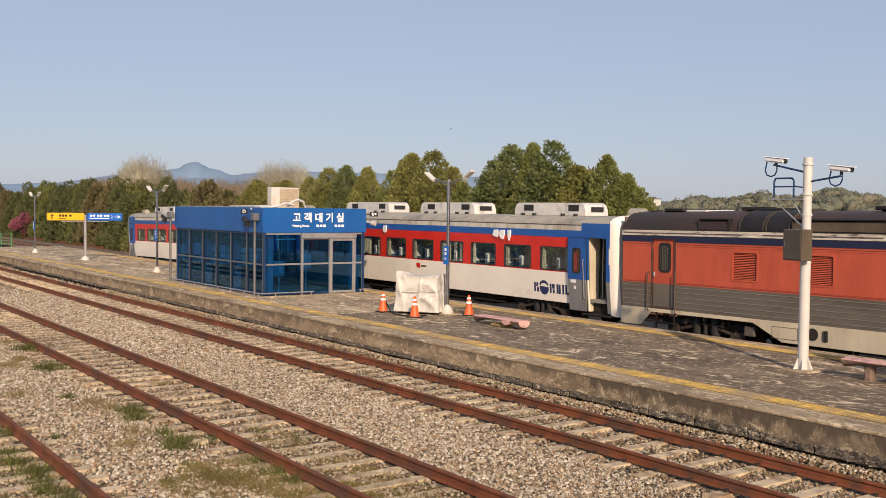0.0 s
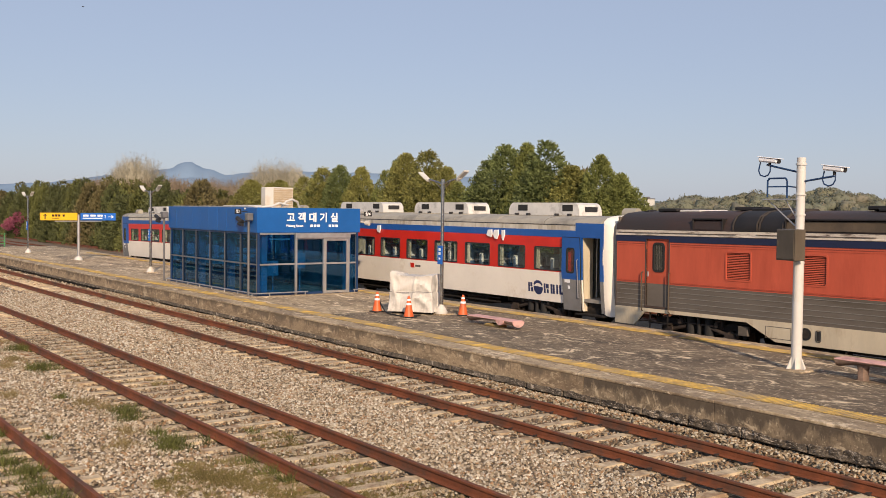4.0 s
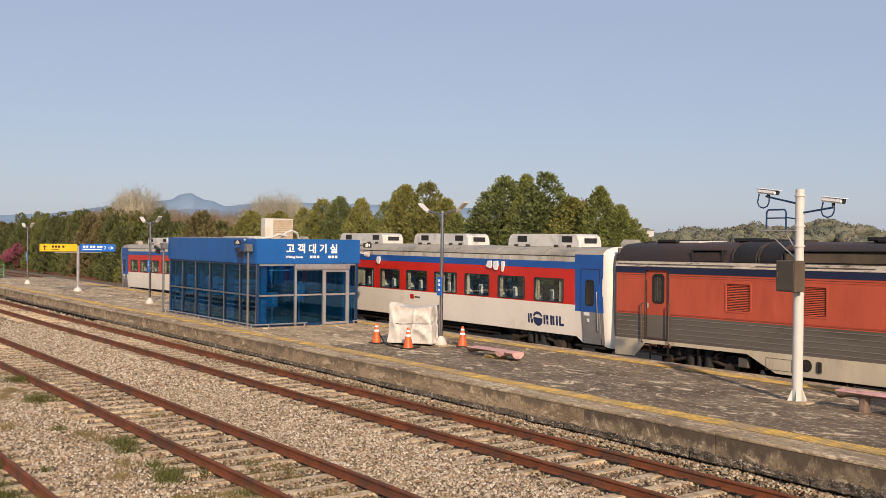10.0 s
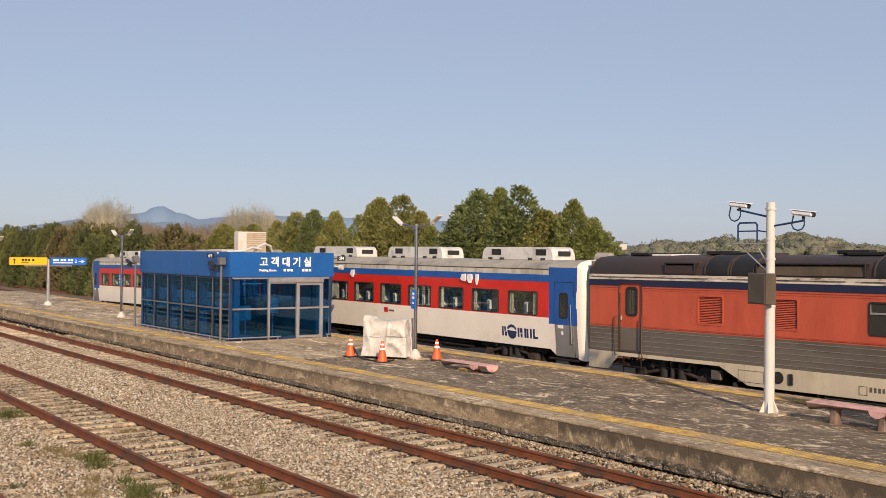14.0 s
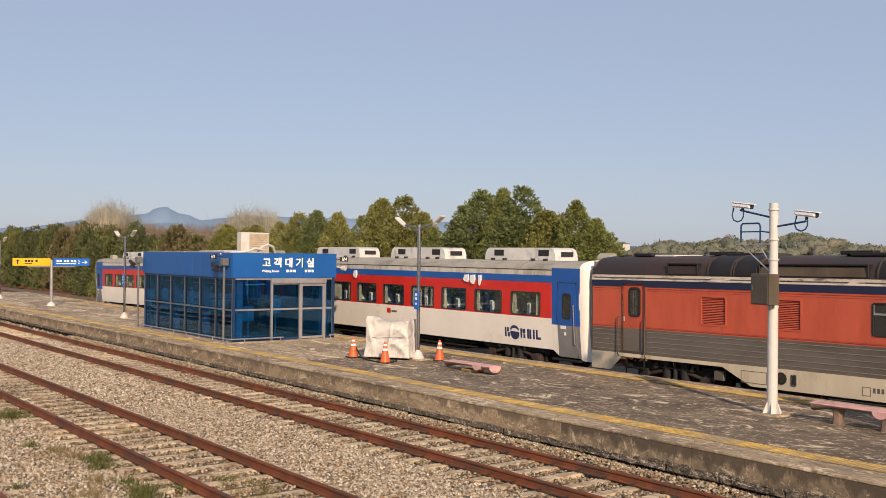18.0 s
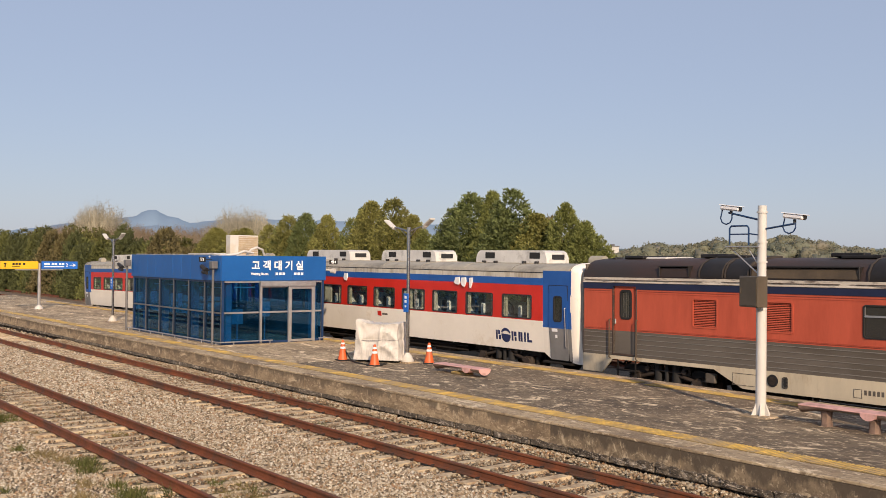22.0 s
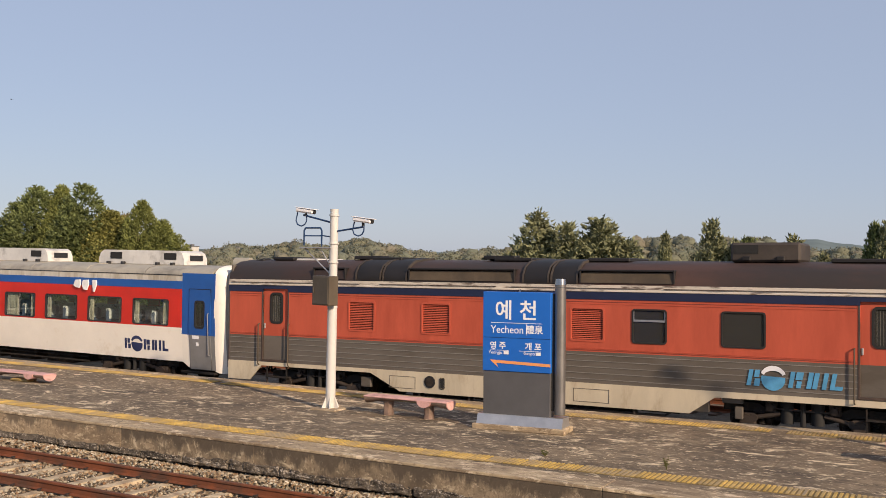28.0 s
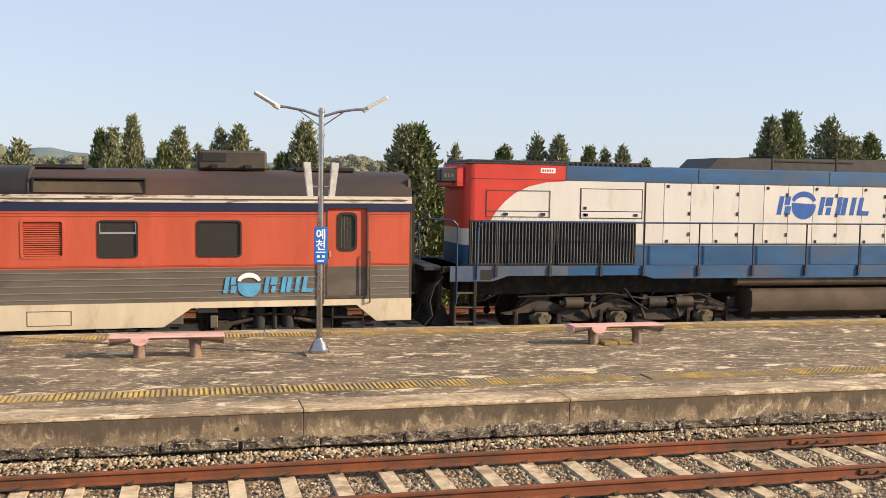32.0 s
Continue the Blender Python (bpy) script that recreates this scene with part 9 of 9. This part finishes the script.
def hill_woods():
    """Small rounded crowns over the near hill, each of a green or brown of its own, joined."""
    r = np.random.default_rng(31)
    ball = bmesh.new()
    bmesh.ops.create_icosphere(ball, subdivisions=2, radius=1)
    ball.verts.ensure_lookup_table()
    unit = np.array([v.co[:] for v in ball.verts])
    tri = np.array([[v.index for v in f.verts] for f in ball.faces])
    ball.free()
    tri = tri[(unit[tri][:, :, 2].mean(1) > -0.45)]
    vs, fs, n0 = [], [], 0
    for k in range(820):
        a = r.uniform(-14, 43.5)
        u = 0.6 - 0.42 * r.uniform(0, 1) ** 1.3
        w = r.uniform(0.8, 2.0) * (1.0 if u > 0.5 else 1.2)
        top = 260 * math.tan(radians(np.interp(a, [q for q, _ in WOODED], [q for _, q in WOODED]) - 0.42)) + 3.5
        d = 258 + (u - 0.6) * 120
        z = -3 + (top + 3) * math.sin(math.pi * u / 1.2) ** 0.8
        c = np.array([-math.sin(radians(a)) * d, math.cos(radians(a)) * d, z + w * r.uniform(0.0, 0.2)])
        ph = r.uniform(0, 6.28, 6)
        lump = 1 + 0.14 * np.sin(unit[:, 0] * 5 + ph[0]) * np.sin(unit[:, 1] * 5 + ph[1]) + 0.12 * np.sin(unit[:, 2] * 9 + ph[2] + unit[:, 0] * 4) + 0.09 * np.sin(unit[:, 0] * 13 + ph[3]) * np.sin(unit[:, 2] * 12 + ph[4]) + r.normal(size=len(unit)) * 0.075
        vs.append(unit * lump[:, None] * np.array([w, w, w * r.uniform(0.7, 1.0)]) + c)
        fs.append(tri + n0)
        n0 += len(unit)
        n = int(70 * w * w) + 40
        q = r.normal(size=(n, 3))
        q[:, 2] = np.abs(q[:, 2]) * 1.1 - 0.3
        q /= np.linalg.norm(q, axis=1)[:, None]
        q = q * w * r.uniform(0.82, 1.12, n)[:, None] * np.array([1, 1, 0.9]) + c
        e = r.normal(size=(n, 3, 3)) * 0.16
        vs.append((q[:, None] + e).reshape(-1, 3))
        fs.append(np.arange(3 * n).reshape(-1, 3) + n0)
        n0 += 3 * n
    # greens paled and greyed, with the haze of distance mixed in
    m = pebbles("hill_foliage", ((0.0, (0.150, 0.172, 0.128)), (0.25, (0.182, 0.200, 0.142)), (0.45, (0.220, 0.222, 0.142)), (0.6, (0.168, 0.188, 0.142)), (0.75, (0.232, 0.212, 0.152)), (0.9, (0.205, 0.208, 0.148)), (1.0, (0.245, 0.225, 0.175))))
    me = raw_mesh("hill_woods", np.concatenate(vs), np.concatenate(fs), m)
    tagged(new("hill_woods", me), "spring woodland of green and brown crowns on the hill beyond the railway", "woods", kind="stuff")


hill_woods()


def far_building(az, dist, w, h, base):
    """A pale block of flats at the foot of the mountains."""
    x, y = -math.sin(radians(az)) * dist, math.cos(radians(az)) * dist
    p = thing("apartment_building", (x, y, base), "far white apartment block in the haze", "building")
    g = Geo()
    g.box(x - w / 2, x + w / 2, y - 5, y + 5, base - 10, base + h)
    wall = part("wall", g, M_ac, p)
    g = Geo()
    g.box(x - w / 2 - 0.4, x + w / 2 + 0.4, y - 5.4, y + 5.4, base + h, base + h + 0.8)
    g.box(x - w * 0.15, x + w * 0.15, y - 2, y + 2, base + h + 0.8, base + h + 2.4)
    part("roof", g, M_grey, p)
    for i in range(4):
        for k in range(3):
            g = Geo()
            a, c = x - w * 0.42 + i * w * 0.22, base + 1.0 + k * h / 3.2
            g.box(a, a + w * 0.13, y - 5.06, y - 4.98, c, c + h * 0.16)
            part("window", g, M_darkgrey, wall)


far_building(42.25, 1000, 9, 7, 9.5)


# grass and weeds between the tracks
def grass(name, spots, per, h, seed, material, label):
    r = np.random.default_rng(seed)
    vs = []
    for x, y, rad in spots:
        n = int(per * rad * rad * 3)
        a, q = r.uniform(0, 6.28, n), rad * r.uniform(0, 1, n) ** 0.6
        q = q * (0.75 + 0.3 * np.sin(a * 3 + x * 7) + 0.2 * np.sin(a * 5 - y * 9))
        px, py = x + q * np.cos(a) * 1.25, y + q * np.sin(a) * 0.8
        hh = (h[0] + (h[1] - h[0]) * r.uniform(0, 1, n) ** 1.6) * (1.2 - 0.75 * q / rad)
        t = r.uniform(0, 6.28, n)
        lean = r.normal(size=(n, 2)) * 0.6 * hh[:, None]
        w = r.uniform(0.004, 0.010, n)
        z = np.full(n, GZ - 0.01)
        b0 = np.stack([px - w * np.cos(t), py - w * np.sin(t), z], 1)
        b1 = np.stack([px + w * np.cos(t), py + w * np.sin(t), z], 1)
        tip = np.stack([px + lean[:, 0], py + lean[:, 1], z + hh], 1)
        vs.append(np.stack([b0, b1, tip], 1).reshape(-1, 3))
    v = np.concatenate(vs)
    me = raw_mesh(name, v, np.arange(len(v)).reshape(-1, 3), material)
    return tagged(new(name, me), label, "grass", kind="stuff")


M_grass = mat("fresh_grass", (0.128, 0.138, 0.040), 0.7, 0, 0.2, 1.0, island=0.75, spec=0.2)
M_moss = mat("olive_moss_grass", (0.215, 0.180, 0.066), 0.8, 0, 0.25, 1.0, island=0.5, spec=0.2)
M_dry = mat("dry_grass", (0.27, 0.21, 0.10), 0.8, 0, 0.2, 1.0, island=0.5, spec=0.2)
SPOTS = [(-17.85, 5.90, 0.55), (-17.3, 5.75, 0.4), (-15.1, 5.72, 0.55), (-14.8, 5.55, 0.42), (-15.9, 5.75, 0.3), (-23.7, 5.87, 0.7), (-27.0, 6.2, 0.8), (-17.2, 3.6, 0.5), (-14.4, 3.4, 0.55), (-15.1, 3.25, 0.5), (-13.6, 3.3, 0.45), (-12.9, 3.4, 0.4), (-15.8, 3.3, 0.35), (-14.6, 2.7, 0.5), (-13.7, 2.5, 0.5), (-16.5, 4.2, 0.2), (-19.9, 5.3, 0.25), (-14.9, 6.2, 0.25), (-13.3, 6.15, 0.3), (-12.6, 6.2, 0.35), (-12.1, 6.2, 0.3), (-15.0, 7.05, 0.22), (-14.1, 7.33, 0.28)]
grass("grass", SPOTS, 1000, (0.03, 0.24), 1, M_grass, "green grass tufts between the sidings")
r = random.Random(3)
DRY = [(-15.4, 5.05, 0.5), (-19.0, 5.56, 0.6), (-18.4, 5.7, 0.5), (-20.7, 4.5, 0.5), (-24.4, 5.2, 0.7), (-25.3, 5.6, 0.5), (-28.5, 6.0, 0.7), (-16.4, 5.4, 0.35), (-13.4, 5.5, 0.4), (-14.0, 7.2, 0.4)]
grass("dry_grass", DRY, 900, (0.04, 0.16), 2, M_dry, "dry yellowish grass between the sidings")
low = [(r.uniform(-13.7, -9.5), r.uniform(5.35, 6.3), r.uniform(0.25, 0.5)) for _ in range(85)] + [(r.uniform(-13.4, -9.5), r.uniform(4.7, 5.5), r.uniform(0.15, 0.35)) for _ in range(26)] + [(r.uniform(-15.5, -8.5), r.uniform(6.6, 7.7), r.uniform(0.2, 0.42)) for _ in range(50)] + [(r.uniform(-27, -19), r.uniform(6.6, 7.6), r.uniform(0.15, 0.3)) for _ in range(12)] + [(r.uniform(-60, -20), r.uniform(5.0, 6.2), r.uniform(0.2, 0.5)) for _ in range(18)] + [(r.uniform(-18, -11), r.uniform(2.2, 4.0), r.uniform(0.2, 0.5)) for _ in range(14)] + [(r.uniform(-14, -6), r.uniform(11.0, 12.2), r.uniform(0.08, 0.2)) for _ in range(12)]
grass("low_grass", low, 1250, (0.03, 0.095), 4, M_moss, "short grass and moss spread over the ballast")
grass("low_dry_grass", [(x + 0.2, y, q) for x, y, q in low], 500, (0.04, 0.10), 5, M_dry, "short dry grass spread over the ballast")
weeds = [(-1.8, 11.9, 0.16), (1.1, 13.15, 0.14), (4.3, 13.1, 0.2), (-15.4, 11.3, 0.2), (-13.0, 11.0, 0.16), (-19.0, 11.5, 0.15), (-8.0, 11.6, 0.14), (7.7, 11.8, 0.14), (-9.0, 12.0, 0.12), (-6.0, 11.2, 0.15)]
grass("weeds", weeds, 1600, (0.05, 0.14), 6, M_grass, "small weeds between the sleepers")


def weed_plant(x, y, h):
    g = Geo()
    rr = random.Random(int(x * 100))
    for k in range(7):
        a = rr.uniform(0, 6.28)
        top = Vector((x + 0.05 * math.cos(a), y + 0.05 * math.sin(a), PLAT + h * rr.uniform(0.6, 1)))
        g.rod((x, y, PLAT), top, 0.004, 0.002, 5)
        for q in range(4):
            c = Vector((x, y, PLAT)).lerp(top, 0.4 + 0.18 * q)
            g.ball(c + Vector((rr.uniform(-0.02, 0.02), rr.uniform(-0.02, 0.02), 0)), 0.016, (1, 1, 0.5), 1)
    solid("weed", g, M_spring, "thin weed growing from a joint of the platform", "weed", "platform weeds")


weed_plant(-3.9, 15.05, 0.24)
weed_plant(-5.9, 15.0, 0.12)


# ---- what moves ----
GLIDE = [(0.0, 0.0), (20.4, 0.0), (21.0, 0.012), (21.5, 0.038), (22.0, 0.08), (22.5, 0.145), (23.0, 0.235), (23.5, 0.35), (24.0, 0.49), (24.5, 0.68), (25.5, 1.15),
         (26.5, 1.68), (27.0, 1.965), (27.5, 2.28), (28.0, 2.63), (28.5, 3.02), (29.0, 3.47), (29.5, 3.99), (30.0, 4.57), (30.5, 5.21), (31.0, 5.92), (31.5, 6.69), (32.0, 7.51)]


def bird(name_label):
    p = thing("swallow", (0, 0, 0), name_label, "bird", "swallows")
    g = Geo()
    g.ball((0, 0, 0), 0.03, (2.6, 1.0, 0.9))
    g.ball((0.075, 0, 0.008), 0.022, (1.2, 1, 1))
    part("body", g, M_darkgrey, p)
    for s in (-1, 1):
        g = Geo()
        v = [g.bm.verts.new(q) for q in ((0.045, s * 0.02, 0.008), (-0.025, s * 0.02, 0.008), (-0.035, s * 0.09, 0.02), (-0.075, s * 0.165, 0.015), (0.02, s * 0.10, 0.024))]
        u = [g.bm.verts.new(q.co + Vector((0, 0, -0.006))) for q in v]
        g.bm.faces.new(v)
        g.bm.faces.new(u[::-1])
        for i in range(5):
            g.bm.faces.new((v[i], u[i], u[(i + 1) % 5], v[(i + 1) % 5]))
        part("wing", g, M_rooftan, p)
    g = Geo()
    g.extrude([(-0.06, 0.008), (-0.15, 0.032), (-0.125, 0.0), (-0.15, -0.032), (-0.06, -0.008)], "z", -0.003, 0.003)
    part("tail", g, M_rooftan, p)
    p.scale = (0.72, 0.72, 0.72)
    return p


FLIGHT_A = [(0.0, -48.35, 35.22, 8.45), (6.0, -70.00, 10.00, 18.00), (11.0, -22.00, -8.00, 7.50), (11.9, -16.48, 3.11, 6.46), (12.0, -16.28, 4.03, 6.46), (12.1, -16.09, 4.81, 6.33), (12.2, -15.85, 5.67, 6.08), (12.3, -16.01, 6.79, 5.72), (12.4, -16.08, 7.99, 5.11), (12.5, -17.34, 9.99, 4.24), (13.2, -30.00, 24.50, 3.20), (16.0, -60.00, 45.00, 5.00), (32.0, -90.00, 80.00, 6.00)]
FLIGHT_B = [(0.0, -30.00, -60.00, 25.00), (12.0, -20.00, -6.00, 8.00), (12.8, -16.50, 2.81, 6.68), (12.9, -16.25, 4.06, 6.60), (13.0, -15.45, 5.12, 6.37), (13.1, -14.13, 5.93, 6.02), (13.2, -12.95, 6.18, 5.81), (13.3, -12.05, 5.76, 5.67), (13.4, -11.32, 5.01, 5.42), (13.5, -10.74, 3.82, 5.25), (13.6, -10.21, 2.09, 5.04), (15.0, -12.00, -15.00, 7.00), (22.0, -20.00, -30.00, 18.00), (25.5, -33.17, 59.91, 17.90), (27.0, -31.98, 50.17, 11.25), (28.0, -54.25, 42.70, 13.66), (29.0, -72.42, 31.51, 14.81), (32.0, -80.00, 20.00, 25.00)]
swallow_a = bird("small dark swallow gliding past")
swallow_b = bird("small brown swallow turning in flight")


def grade(x):
    """Height of the train's rails, which dip a little beside the camera pole."""
    u = min(1.0, max(0.0, (x + 14) / 12))
    west = min(1.0, max(0.0, (-20 - x) / 6))
    return -0.13 + 0.145 * u + 0.065 * west - 0.30 * min(1.0, max(0.0, (-40 - x) / 14))


def motions():
    for ob in (generator, coach_a, coach_b, loco):
        o = ORIGIN[ob.name]
        rows = []
        for t, s in GLIDE:
            a, b = grade(o[0] + s - 6), grade(o[0] + s + 6)
            rows.append((t, pose(o[0] + s, o[1], o[2] + (a + b) / 2, 0, -math.degrees(math.atan2(b - a, 12)), 0)))
        walk(ob, rows)
    for ob, x, r in ROLLERS:
        rows = [(0.0, 0.0), (20.4, 0.0)]
        for (t0, a), (t1, b) in zip(GLIDE[1:], GLIDE[2:]):
            n = max(1, int((b - a) / r / 1.2) + 1)
            rows += [(t0 + (t1 - t0) * k / n, a + (b - a) * k / n) for k in range(1, n + 1)]
        walk(ob, [(t, pose(x, 0, r, 0, math.degrees(s / r), 0)) for t, s in rows])
    door, s = doors_a[0]
    walk(door, [(0.0, pose(-0.78, -0.07, 0)), (7.35, pose(-0.78, -0.07, 0)), (7.9, pose(-0.06, -0.07, 0)), (8.1, pose(0, 0, 0)), (32.0, pose(0, 0, 0))])
    for ob, flight in ((swallow_a, FLIGHT_A), (swallow_b, FLIGHT_B)):
        rows, last = [], 0.0
        for k, (t, x, y, z) in enumerate(flight):
            a, b = flight[max(0, k - 1)], flight[min(len(flight) - 1, k + 1)]
            head = math.degrees(math.atan2(b[2] - a[2], b[1] - a[1]))
            step = (head - last + 180) % 360 - 180
            last += max(-80, min(80, step))
            bank = max(-25, min(25, step * 0.5)) if ob is swallow_b else 12
            rows.append((t, pose(x, y, z, bank, 0, last)))
        walk(ob, rows)


motions()
